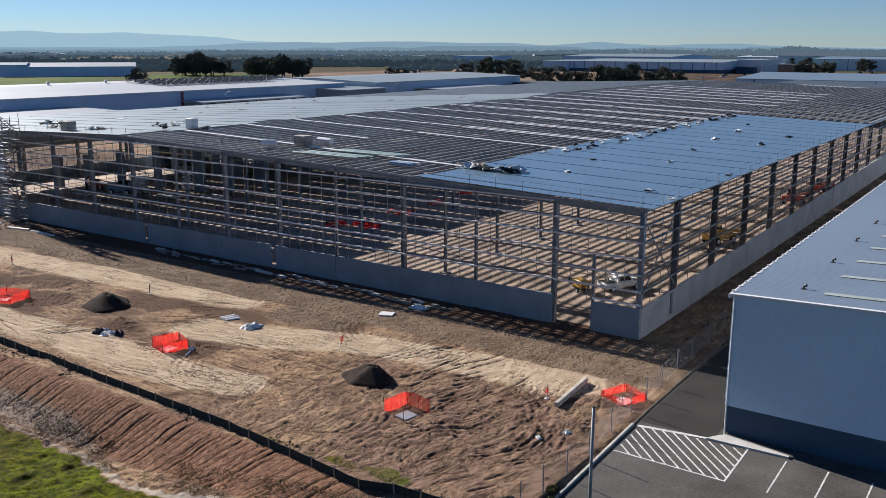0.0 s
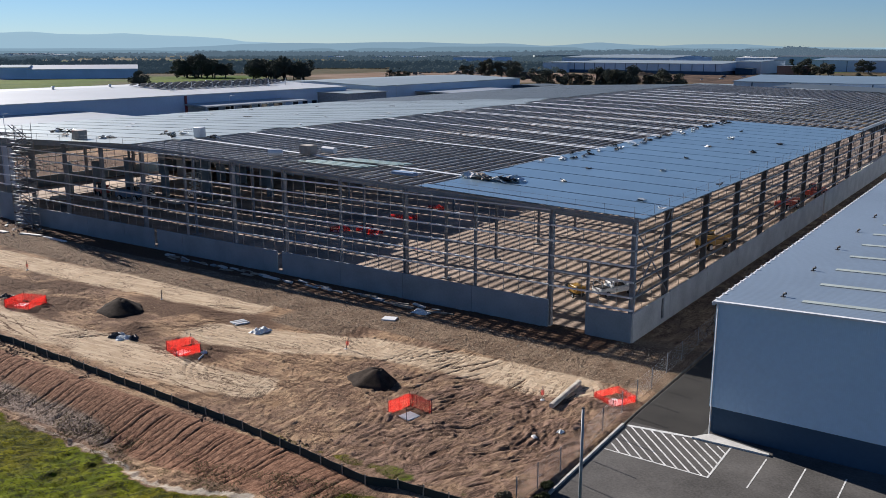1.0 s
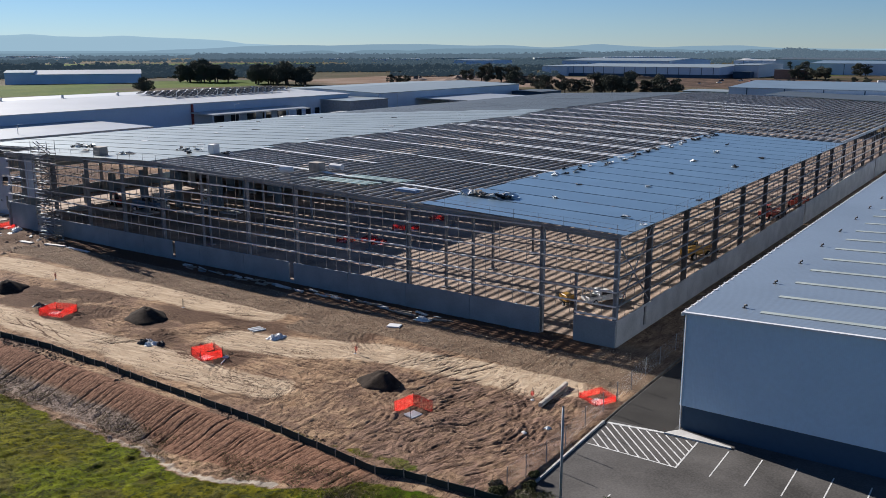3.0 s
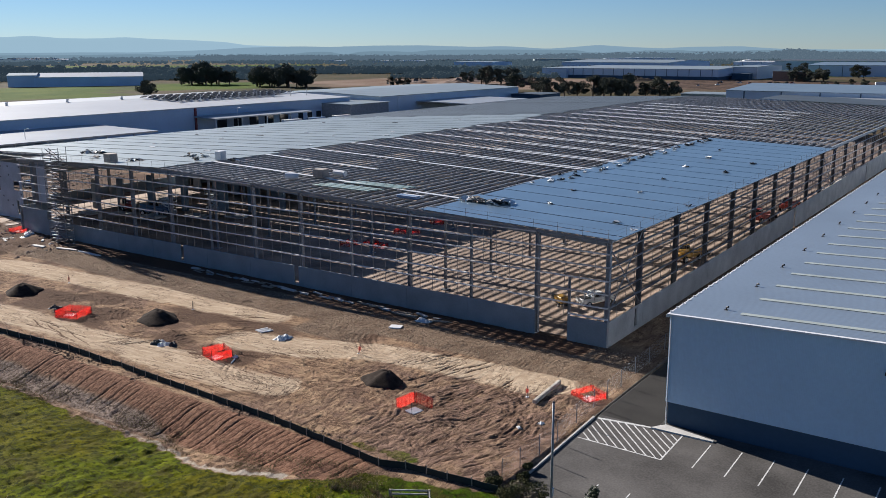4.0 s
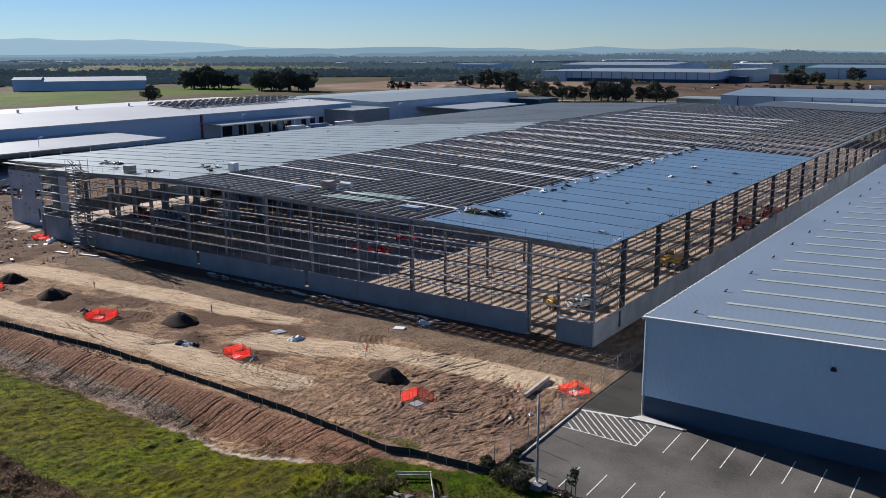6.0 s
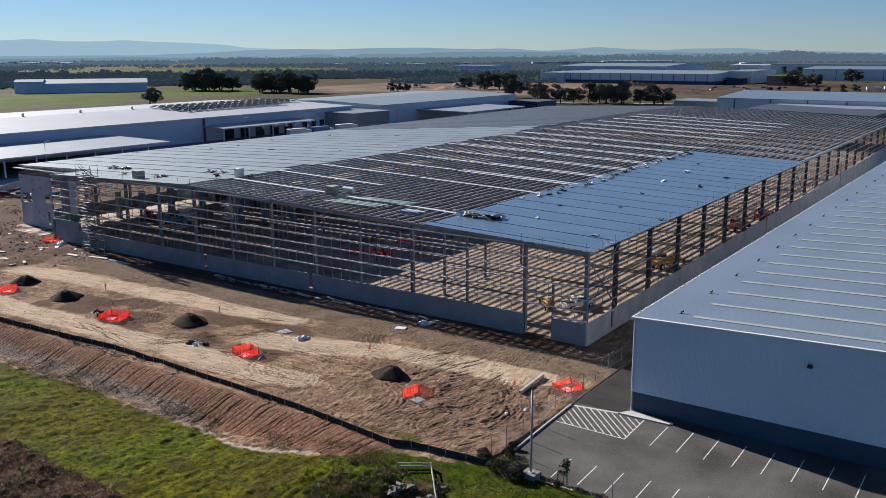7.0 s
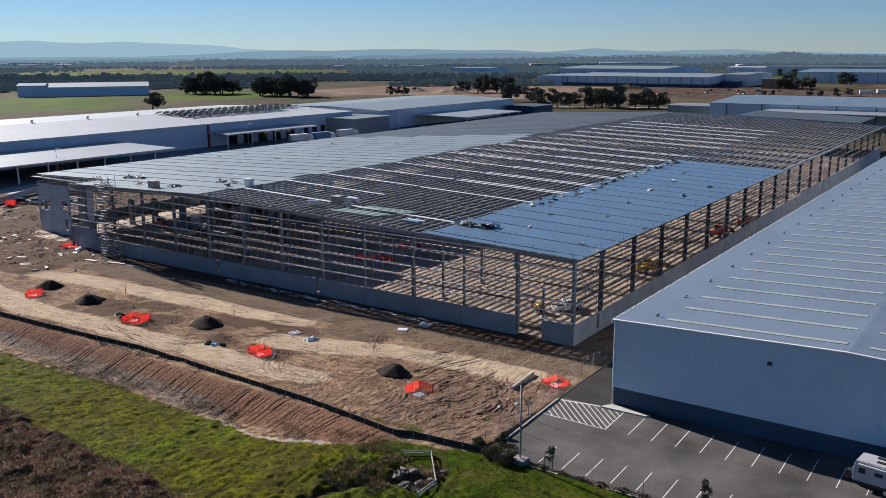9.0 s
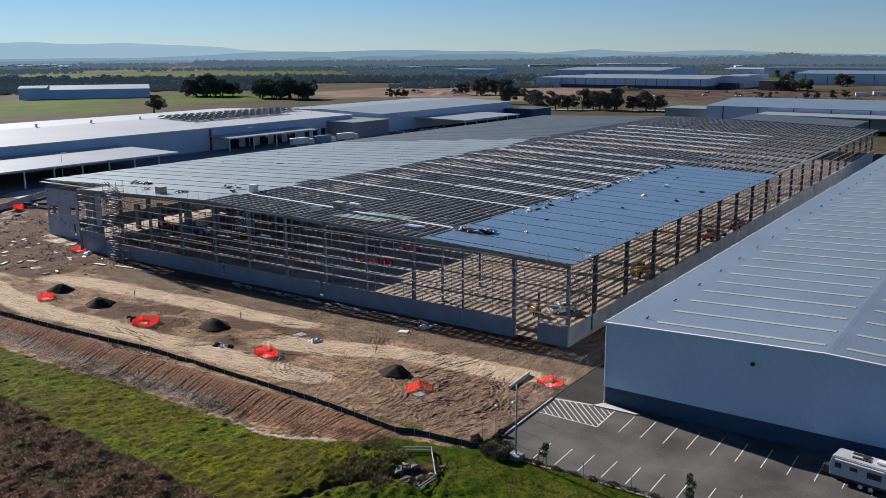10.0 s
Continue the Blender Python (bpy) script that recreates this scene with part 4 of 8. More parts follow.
def build_edge_rails():
    """Guard posts with wires along the front roof edge and the east eave."""
    post = None
    spots = [(x, -0.2) for x in np.arange(-0.2, -116, -3.1)] + [(0.5, y) for y in np.arange(3, 108, 3.95)]
    for x, y in spots:
        z = roof_z(x)
        if post is None:
            bm = bmesh.new()
            tube(bm, (0, 0, -0.3), (0, 0, 1.05), 0.022, 6)
            post = part("guard_post", bm, STEEL, site_frame)
            post.matrix_basis = pose(x, y, z)
        else:
            share(post, pose(x, y, z))
    for h in (0.55, 1.0):
        for a, b in (((0, -0.2), (RIDGE_X, -0.2)), ((RIDGE_X, -0.2), (-116, -0.2)), ((0.5, 0), (0.5, 108))):
            bm = bmesh.new()
            tube(bm, (*a, roof_z(a[0]) + h), (*b, roof_z(b[0]) + h), 0.012, 5)
            part("guard_wire", bm, STEEL, site_frame)


bm = bmesh.new()
box(bm, -138.8, 0.9, -0.25, -0.06, 6.3, 0.05)
box(bm, -138.8, 6.3, -0.25, -0.06, 256.5, 0.05)
solid("floor", bm, FLOOR_DIRT, "pale compacted crushed rock floor inside the frame", "floor", kind="structure")
build_columns()
build_girts()
build_roof_steel()
build_sheets()
build_panels()
build_edge_rails()


# ---- the finished warehouse beside the car park ----
WX, WY, RIDGE2, WEAST, WNORTH = 13.0, -16.4, 37.4, 64.0, 205.0


def roof2_z(x):
    return 10.3 + 0.035 * (x - WX) if x < RIDGE2 else 10.3 + 0.035 * (2 * RIDGE2 - WX - x)


def gable(bm, y0, y1, z0, inset=0.0):
    """The front wall's outline up to the roof slope, as a thick slab."""
    prism(bm, [(WX + inset, z0), (WEAST - inset, z0), (WEAST - inset, roof2_z(WEAST) - 0.06), (RIDGE2, roof2_z(RIDGE2) - 0.06), (WX + inset, roof2_z(WX) - 0.06)], y0, y1)


def finished_warehouse():
    w = thing("warehouse", "finished blue-grey metal-clad warehouse with a dark lower wall", "building", at=(0, 0, 0))
    bm = bmesh.new()
    gable(bm, WY, WY + 0.25, 2.28)
    part("wall", bm, ribbed(WALL_BLUE, "X", 0.25, 0.012), w, "blue-grey ribbed metal wall sheet")
    bm = bmesh.new()
    box(bm, WX + 0.28, WY + 0.28, -0.6, WEAST - 0.28, WY + 0.5, 2.3)
    part("wall_base", bm, BAND_DARK, w, "dark blue painted concrete base wall")
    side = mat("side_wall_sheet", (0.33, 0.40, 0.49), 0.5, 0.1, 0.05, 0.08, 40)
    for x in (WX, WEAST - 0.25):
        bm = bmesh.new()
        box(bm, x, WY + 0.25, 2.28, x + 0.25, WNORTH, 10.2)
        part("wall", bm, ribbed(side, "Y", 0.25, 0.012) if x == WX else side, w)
        bm = bmesh.new()
        box(bm, x + 0.05, WY + 0.5, -0.6, x + 0.2, WNORTH - 0.3, 2.28)
        part("wall_base", bm, BAND_DARK, w)
    bm = bmesh.new()
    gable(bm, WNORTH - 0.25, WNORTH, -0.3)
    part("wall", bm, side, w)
    ribbed(ROOF_GREY, "Y", 0.7, 0.010)
    for x0, x1 in ((WX - 0.15, RIDGE2), (RIDGE2, WEAST + 0.15)):
        bm = bmesh.new()
        z0, z1 = roof2_z(x0), roof2_z(x1)
        prism(bm, [(x0, z0 - 0.06), (x1, z1 - 0.06), (x1, z1), (x0, z0)], WY - 0.12, WNORTH + 0.1)
        part("roof", bm, ROOF_GREY, w, "grey ribbed metal roof")
    bm = bmesh.new()
    prism(bm, [(RIDGE2 - 0.5, roof2_z(RIDGE2 - 0.5) - 0.01), (RIDGE2 - 0.5, roof2_z(RIDGE2 - 0.5) + 0.008), (RIDGE2, roof2_z(RIDGE2) + 0.012), (RIDGE2 + 0.5, roof2_z(RIDGE2 + 0.5) + 0.008), (RIDGE2 + 0.5, roof2_z(RIDGE2 + 0.5) - 0.01)], WY - 0.13, WNORTH)
    part("ridge_cap", bm, ROOF_GREY, w)
    # barge flashing on the front edge
    for x0, x1 in ((WX - 0.2, RIDGE2), (RIDGE2, WEAST + 0.2)):
        bm = bmesh.new()
        bar(bm, (x0, WY - 0.06, roof2_z(x0) - 0.02), (x1, WY - 0.06, roof2_z(x1) - 0.02), 0.34, 0.14)
        part("barge_flashing", bm, TRIM, w, "pale metal edge flashing")
    # notched gutter at the west eave
    bm = bmesh.new()
    box(bm, WX - 0.3, WY - 0.15, 10.02, WX - 0.1, WNORTH, 10.26)
    part("eave_gutter", bm, TRIM, w)
    bm = bmesh.new()
    box(bm, 0, -0.09, 0, 0.35, 0.09, 0.05)
    clip = part("gutter_strap", bm, TRIM, w)
    clip.matrix_basis = pose(WX - 0.32, WY + 0.8, 10.3)
    for k in range(1, 150):
        share(clip, pose(WX - 0.32, WY + 0.8 + 1.45 * k, 10.3))
    bm = bmesh.new()
    tube(bm, (WX + 0.14, WY - 0.07, -0.1), (WX + 0.14, WY - 0.07, 10.1), 0.05, 8)
    part("corner_trim", bm, TRIM, w)
    # skylight strips
    for x0, x1 in ((18.2, 36.85), (38.9, 57.3)):
        first = None
        for k in range(38):
            y = WY + 2.8 + 5.59 * k
            if first is None:
                bm = bmesh.new()
                a, b = (x0, 0, roof2_z(x0) + 0.035), (x1, 0, roof2_z(x1) + 0.035)
                bar(bm, a, b, 0.64, 0.03)
                first = part("skylight", bm, SKYLIGHT, w, "pale translucent skylight strip")
                first.matrix_basis = pose(0, y, 0)
            else:
                share(first, pose(0, y, 0))
    # small roof cowls near the west eave
    cowl = None
    for k in range(22):
        y = WY + 3.5 + 9.3 * k
        if cowl is None:
            bm = bmesh.new()
            tube(bm, (0, 0, 0), (0, 0, 0.28), 0.09, 10)
            tube(bm, (0, 0, 0.28), (0.26, -0.06, 0.40), 0.11, 10, 0.14)
            box(bm, -0.22, -0.22, -0.02, 0.22, 0.22, 0.03)
            cowl = part("roof_cowl", bm, BLACK, w, "small dark roof vent cowl")
            cowl.matrix_basis = pose(16.7, y, roof2_z(16.7)) @ Matrix.Scale(0.75, 4)
        else:
            share(cowl, pose(16.7, y, roof2_z(16.7)) @ Matrix.Scale(0.75, 4))
    bm = bmesh.new()
    box(bm, 30.0, WY - 0.34, 8.42, 30.45, WY, 8.62)
    box(bm, 30.05, WY - 0.30, 8.62, 30.4, WY - 0.05, 8.74)
    part("wall_light", bm, BLACK, w, "small black wall-mounted floodlight")
    return w


finished_warehouse()


# ---- car park ----
def car_park():
    lot = tagged(new("car_park"), "worn grey asphalt car park with white bay lines", "car park", kind="structure")
    bm = bmesh.new()
    rows = [(-34.3, park_z(-34.3)), (-15.0, park_z(-15.0)), (-6, 0.13), (220, 0.13)]
    prev = None
    for y, z in rows:
        ring = [bm.verts.new((x, y, zz)) for x, zz in ((7.35, z - 0.3), (62, z - 0.3), (62, z), (7.35, z))]
        if prev:
            for i in range(4):
                bm.faces.new((prev[i], prev[(i + 1) % 4], ring[(i + 1) % 4], ring[i]))
        else:
            bm.faces.new(ring)
        prev = ring
    bm.faces.new(prev)
    part("asphalt", bm, ASPHALT, lot)
    bm = bmesh.new()
    prev = None
    for y in (-17.5, -15.0, -6, 40):
        z = (float(park_z(y)) if y < -14.9 else 0.13) + 0.006
        ring = [bm.verts.new((7.42, y, z)), bm.verts.new((12.7, y, z)), bm.verts.new((12.7, y, z - 0.05)), bm.verts.new((7.42, y, z - 0.05))]
        if prev:
            for i in range(4):
                bm.faces.new((prev[i], prev[(i + 1) % 4], ring[(i + 1) % 4], ring[i]))
        else:
            bm.faces.new(ring)
        prev = ring
    bm.faces.new(prev[::-1])
    part("lane", bm, ASPHALT_NEW, lot, "dark fresh asphalt lane")

    def strip(a, b, w=0.1, name="bay_line"):
        bm = bmesh.new()
        za, zb = float(park_z(a[1])) + 0.006, float(park_z(b[1])) + 0.006
        bar(bm, (*a, za), (*b, zb), w, 0.008)
        return part(name, bm, LINE, lot)

    x0, y0, y1 = 15.14, -22.72, -18.05
    for k in range(1, 18):
        strip((x0 + 2.6 * k, y0), (x0 + 2.6 * k, y1 + 0.05))
    for k in range(-1, 17):
        strip((15.2 + 2.6 * k, -29.05), (15.2 + 2.6 * k, -33.05))
    # hatched no-parking area
    strip((7.6, y0 + 0.08), (x0 + 0.05, y0), 0.13)
    strip((x0, y0), (x0, y1 + 0.4), 0.13)
    strip((7.5, y1 - 0.2), (12.9, y1 + 0.6), 0.3, "concrete_edge")
    hx = 7.9
    while hx < 20.4:
        # slanting stripes, clipped to the marked area
        ax, ay = hx, y0 + 0.08
        bx, by = hx - 4.7, y1 + 0.1
        if bx < 7.65:
            f = (ax - 7.65) / (ax - bx)
            bx, by = 7.65, ay + (by - ay) * f
        if ax > x0:
            f = (ax - x0) / (ax - bx)
            ax, ay = x0, ay + (by - ay) * f
        if by - ay > 0.3:
            strip((ax, ay), (bx, by), 0.12)
        hx += 0.85
    # kerbs
    def kerb(a, b, h=0.14, w=0.22, material=KERB):
        bm = bmesh.new()
        za = float(park_z(a[1])) if a[1] < -14 else 0.13
        zb = float(park_z(b[1])) if b[1] < -14 else 0.13
        bar(bm, (*a, za + h / 2 - 0.12), (*b, zb + h / 2 - 0.12), w, h + 0.24)
        bmesh.ops.bevel(bm, geom=list(bm.edges), offset=0.03, segments=2, affect="EDGES")
        part("kerb", bm, material, lot)

    ys = [-32.6, -30, -27, -24, -21, -18.3, -15.2, -12, -8, -4, 0, 6]
    for a, b in zip(ys, ys[1:]):
        kerb((7.24 - 0.008 * (b + 30), b), (7.24 - 0.008 * (a + 30), a), *((0.14, 0.22) if a < -18.5 else (0.05, 0.11, DIRTY_KERB)))
    kerb((7.3, -32.6), (11.0, -33.4))
    kerb((11.0, -33.4), (11.6, -34.3))
    for k in range(8):
        kerb((11.6 + 6 * k, -34.3), (17.6 + 6 * k, -34.3))
    # the pale wedge of concrete at the warehouse corner
    bm = bmesh.new()
    outline = [(12.3, -17.75), (12.9, -16.9), (13.3, -16.5), (17.75, -17.35), (17.75, -17.6)]
    v0 = [bm.verts.new((x, y, -0.2)) for x, y in outline]
    v1 = [bm.verts.new((x, y, float(park_z(y)) + 0.13)) for x, y in outline]
    for i in range(5):
        bm.faces.new((v0[i], v0[(i + 1) % 5], v1[(i + 1) % 5], v1[i]))
    bm.faces.new(v1)
    bm.faces.new(v0[::-1])
    part("kerb_island", bm, CONC_L, lot, "pale concrete corner island")
    return lot


car_park()


# ---- warehouses and fields further off ----
def gable_block(name, label, x0, x1, y0, y1, eave, rise, ridge_along, wall, roof, pipes=0, group="", overhang=0.5, base=None):
    """A long low metal building with a shallow gable."""
    w = thing(name, label, "building", group, at=((x0 + x1) / 2, (y0 + y1) / 2, 0))
    lx, ly = abs(x1 - x0) / 2, abs(y1 - y0) / 2
    bm = bmesh.new()
    if ridge_along == "y":
        prism(bm, [(-lx, -0.3), (lx, -0.3), (lx, eave), (0, eave + rise), (-lx, eave)], -ly, ly)
    else:
        prism(bm, [(-ly, -0.3), (ly, -0.3), (ly, eave), (0, eave + rise), (-ly, eave)], -lx, lx, Matrix.Rotation(math.pi / 2, 4, "Z"))
    part("wall", bm, wall, w)
    for s in (-1, 1):
        bm = bmesh.new()
        o = overhang
        if ridge_along == "y":
            prism(bm, [(0, eave + rise + 0.05), (s * (lx + o), eave + 0.05), (s * (lx + o), eave + 0.3), (0, eave + rise + 0.3)], -ly - o, ly + o)
        else:
            prism(bm, [(0, eave + rise + 0.05), (s * (ly + o), eave + 0.05), (s * (ly + o), eave + 0.3), (0, eave + rise + 0.3)], -lx - o, lx + o, Matrix.Rotation(math.pi / 2, 4, "Z"))
        part("roof", bm, roof, w)
    if base:
        bm = bmesh.new()
        box(bm, -lx - 0.15, -ly - 0.15, -0.2, lx + 0.15, ly + 0.15, base)
        part("wall_base", bm, BAND_DARK, w)
    for k in range(pipes):
        bm = bmesh.new()
        f = (k + 0.5) / pipes
        if ridge_along == "y":
            box(bm, lx, -ly + 2 * ly * f - 0.25, 0, lx + 0.35, -ly + 2 * ly * f + 0.25, eave)
        else:
            box(bm, -lx + 2 * lx * f - 0.25, -ly - 0.35, 0, -lx + 2 * lx * f + 0.25, -ly, eave)
        part("downpipe", bm, BAND_DARK, w)
    return w


def canopy(x0, x1, y0, y1, z, label, side="x1", step=9.0, depth=0.5):
    """A flat loading canopy on steel posts."""
    c = thing("loading_canopy", label, "canopy", "loading canopies", at=((x0 + x1) / 2, (y0 + y1) / 2, 0))
    lx, ly = (x1 - x0) / 2, (y1 - y0) / 2
    bm = bmesh.new()
    prism(bm, [(-lx, z), (lx, z - 0.5), (lx, z - 0.5 + depth), (-lx, z + depth)], -ly, ly)
    part("canopy_roof", bm, CANOPY_ROOF, c)
    post = None
    y = -ly + 0.4
    while y < ly:
        if post is None:
            bm = bmesh.new()
            box(bm, -0.2, -0.2, -0.1, 0.2, 0.2, z - 0.5)
            post = part("post", bm, TRIM, c)
            post.matrix_basis = pose(lx - 0.5, y, 0)
        else:
            share(post, pose(lx - 0.5, y, 0))
        y += step
    return c


SHEET_MID = mat("weathered_blue_roof_sheet", (0.20, 0.27, 0.33), 0.45, 0.4, 0.06, 0.1, 30)
CANOPY_ROOF = mat("pale_canopy_sheet", (0.385, 0.405, 0.41), 0.42, 0.4, 0.06, 0.08, 30)
PALE_WALL = mat("pale_metal_wall", (0.53, 0.61, 0.71), 0.55, 0.1, 0.06, 0.05, 30)
BLUE_WALL = mat("blue_metal_wall", (0.44, 0.56, 0.74), 0.55, 0.1, 0.06, 0.05, 30)
WHITE_ROOF = mat("bright_zinc_roof", (0.495, 0.50, 0.487), 0.42, 0.2, 0.05, 0.05, 30)
HALL_WALL = mat("blue_hall_wall", (0.39, 0.49, 0.62), 0.55, 0.1, 0.06, 0.05, 30)

west_hall = gable_block("distribution_hall", "long pale metal warehouse with a bright zinc roof", -350, -249, -120, 246, 9.7, 1.6, "y", HALL_WALL, WHITE_ROOF)
gable_block("distribution_hall", "pale metal warehouse with a zinc roof beside a loading yard", -318, -238, 256, 392, 9.7, 1.4, "y", PALE_WALL, SHEET_SILV)
gable_block("office_block", "small grey two-storey office between warehouses", -262, -231, 226, 254, 7.6, 0.2, "y", mat("grey_office_wall", (0.24, 0.26, 0.28), 0.6), SHEET_SILV)
canopy(-249, -212, -60, 104, 6.0, "zinc loading canopy on white posts beside a warehouse", step=10.3)
canopy(-249, -236, 150, 205, 6.0, "pale loading canopy over warehouse docks", step=14)
canopy(-238, -204, 286, 344, 6.0, "pale loading canopy on posts", step=11)
gable_block("dark_shed", "low dark shed beside a warehouse", -236, -216, 380, 405, 6, 0.3, "y", BAND_DARK, SHEET_DULL)
gable_block("blue_shed", "blue metal-clad farm shed among paddocks", -774, -680, 396, 454, 8.4, 3.2, "x", BLUE_WALL, WHITE_ROOF).matrix_basis = pose(-727, 425, 0, 0, 0, 53.6)
gable_block("blue_shed", "small blue-grey shed beside a larger one", -764, -740, 356, 396, 10.2, 1.8, "x", BLUE_WALL, SHEET_SILV).matrix_basis = pose(-754, 374, 0, 0, 0, 53.6)
gable_block("distribution_hall", "very long pale warehouse with dark vertical downpipes", -436, -262, 850, 1010, 11, 2.0, "x", PALE_WALL, SHEET_SILV, pipes=14, base=3.5)
gable_block("distribution_hall", "pale warehouse end with a white front", -468, -436, 845, 960, 11, 0.5, "x", PALE_WALL, SHEET_SILV)
gable_block("distribution_hall", "distant grey warehouse behind another", -600, -430, 1150, 1330, 13, 3.0, "x", BLUE_WALL, SHEET_SILV)
gable_block("distribution_hall", "distant blue-fronted warehouse beyond worked earth", -850, -770, 1225, 1290, 11, 0.8, "x", BLUE_WALL, SHEET_SILV)
gable_block("distribution_hall", "pale warehouse with a blue-grey roof behind the frame", -112, 80, 398, 500, 10.4, 2.2, "x", PALE_WALL, SHEET_MID, pipes=10)
gable_block("distribution_hall", "white-fronted warehouse on the industrial estate", -262, -236, 900, 1000, 13, 0.8, "x", TRIM, SHEET_SILV)
gable_block("distribution_hall", "grey warehouse on the industrial estate", -218, 40, 1050, 1200, 13, 2.4, "x", PALE_WALL, SHEET_MID, pipes=10)
gable_block("distribution_hall", "grey warehouse far off on the estate", -330, -130, 1330, 1440, 14, 2.0, "x", PALE_WALL, SHEET_DULL)
gable_block("brick_office", "low brown brick building on the industrial estate", -210, -178, 864, 890, 9.5, 0.4, "x", mat("brown_brick", (0.25, 0.16, 0.12), 0.8), SHEET_DULL)
gable_block("office_block", "low green-grey glass-fronted office behind the frame", -148, -114, 428, 455, 6.5, 0.3, "x", mat("grey_green_wall", (0.20, 0.25, 0.24), 0.5), SHEET_SILV)
canopy(-78, 80, 372, 398, 8.0, "pale green loading canopy behind the frame", step=20)
gable_block("distribution_hall", "long pale warehouse far behind others", -420, -300, 1420, 1500, 11, 1.2, "x", PALE_WALL, WHITE_ROOF, pipes=4)
gable_block("site_office", "low dark office front beside a white warehouse", -258, -240, 884, 898, 6, 0.3, "x", BAND_DARK, SHEET_DULL)


# ---- things on the site ----
def mesh_of(name, verts, faces, material):
    me = bpy.data.meshes.new(name)
    me.from_pydata(verts, [], faces)
    me.materials.append(material)
    return me


def scatter(name, places, size, material, label, category, shape="clod", flat=0.6, seed=1):
    """Many small pieces in one mesh: clods and stones, or blades."""
    rng = np.random.RandomState(seed)
    n = len(places)
    if shape == "clod":
        b = np.array([(1, 0, 0), (0, 1, 0), (-1, 0, 0), (0, -1, 0), (0, 0, 1), (0, 0, -0.6)], float)
        f = np.array([(0, 1, 4), (1, 2, 4), (2, 3, 4), (3, 0, 4), (1, 0, 5), (2, 1, 5), (3, 2, 5), (0, 3, 5)])
        v = b[None] * (0.6 + 0.7 * rng.rand(n, 6, 1)) * size[:, None, None]
        v[:, :, 2] *= flat
    else:
        k = 5
        ang = rng.rand(n, k) * 2 * math.pi
        lean = 0.15 + 0.75 * rng.rand(n, k)
        h = size[:, None] * (0.5 + 0.7 * rng.rand(n, k))
        w = size[:, None] * (0.07 if shape == "blade" else 0.05)
        d = np.stack([np.cos(ang), np.sin(ang)], -1)
        s = np.stack([-np.sin(ang), np.cos(ang)], -1)
        r0 = 0.12 * size[:, None, None] * rng.randn(n, k, 2)
        v = np.zeros((n, k, 3, 3))
        v[:, :, 0, :2] = r0 - s * w[..., None]
        v[:, :, 1, :2] = r0 + s * w[..., None]
        v[:, :, 2, :2] = r0 + d * (lean * h)[..., None]
        v[:, :, 2, 2] = h
        v = v.reshape(n, k * 3, 3)
        f = np.arange(k * 3).reshape(k, 3)
    a = rng.rand(n) * 2 * math.pi
    if shape == "clod":
        c, s = np.cos(a)[:, None], np.sin(a)[:, None]
        v[:, :, 0], v[:, :, 1] = v[:, :, 0] * c - v[:, :, 1] * s, v[:, :, 0] * s + v[:, :, 1] * c
    v = v + places[:, None, :]
    m = v.shape[1]
    faces = (f[None] + (np.arange(n) * m)[:, None, None]).reshape(-1, 3)
    ob = new(name, mesh_of(name, v.reshape(-1, 3), faces, material))
    return tagged(ob, label, category, kind="stuff")


def island_mat(name, colors, rough=0.9, patch=0.0):
    """A colour picked for each loose piece."""
    m = bpy.data.materials.new(name)
    m.use_nodes = True
    nt = m.node_tree
    b = nt.nodes["Principled BSDF"]
    b.inputs["Roughness"].default_value = rough
    b.inputs["Specular IOR Level"].default_value = 0.08
    g = nt.nodes.new("ShaderNodeNewGeometry")
    r = nt.nodes.new("ShaderNodeValToRGB")
    while len(r.color_ramp.elements) < len(colors):
        r.color_ramp.elements.new(0.5)
    for i, c in enumerate(colors):
        r.color_ramp.elements[i].position = i / (len(colors) - 1)
        r.color_ramp.elements[i].color = (*c, 1)
    nt.links.new(g.outputs["Random Per Island"], r.inputs[0])
    col = r.outputs[0]
    if patch:
        tc = nt.nodes.new("ShaderNodeTexCoord")
        n = nt.nodes.new("ShaderNodeTexNoise")
        n.inputs["Scale"].default_value, n.inputs["Detail"].default_value, n.inputs["Roughness"].default_value = patch, 4, 0.65
        nt.links.new(tc.outputs["Object"], n.inputs[0])
        k = nt.nodes.new("ShaderNodeMapRange")
        k.inputs[1].default_value, k.inputs[2].default_value, k.inputs[3].default_value, k.inputs[4].default_value = 0.36, 0.64, 0.35, 1.25
        nt.links.new(n.outputs[0], k.inputs[0])
        h = nt.nodes.new("ShaderNodeHueSaturation")
        nt.links.new(k.outputs[0], h.inputs["Value"])
        nt.links.new(col, h.inputs["Color"])
        col = h.outputs[0]
    nt.links.new(col, b.inputs["Base Color"])
    return m


def spread(n, x0, x1, y0, y1, mask, seed, least=0.5, invert=False):
    rng = np.random.RandomState(seed)
    x, y = rng.uniform(x0, x1, n), rng.uniform(y0, y1, n)
    w = sample(MASKS[mask], x, y) if mask else np.ones(n)
    keep = (w < least) if invert else (w > least * rng.uniform(0.6, 1.5, n))
    x, y = x[keep], y[keep]
    return np.stack([x, y, sample(GZ, x, y)], -1)


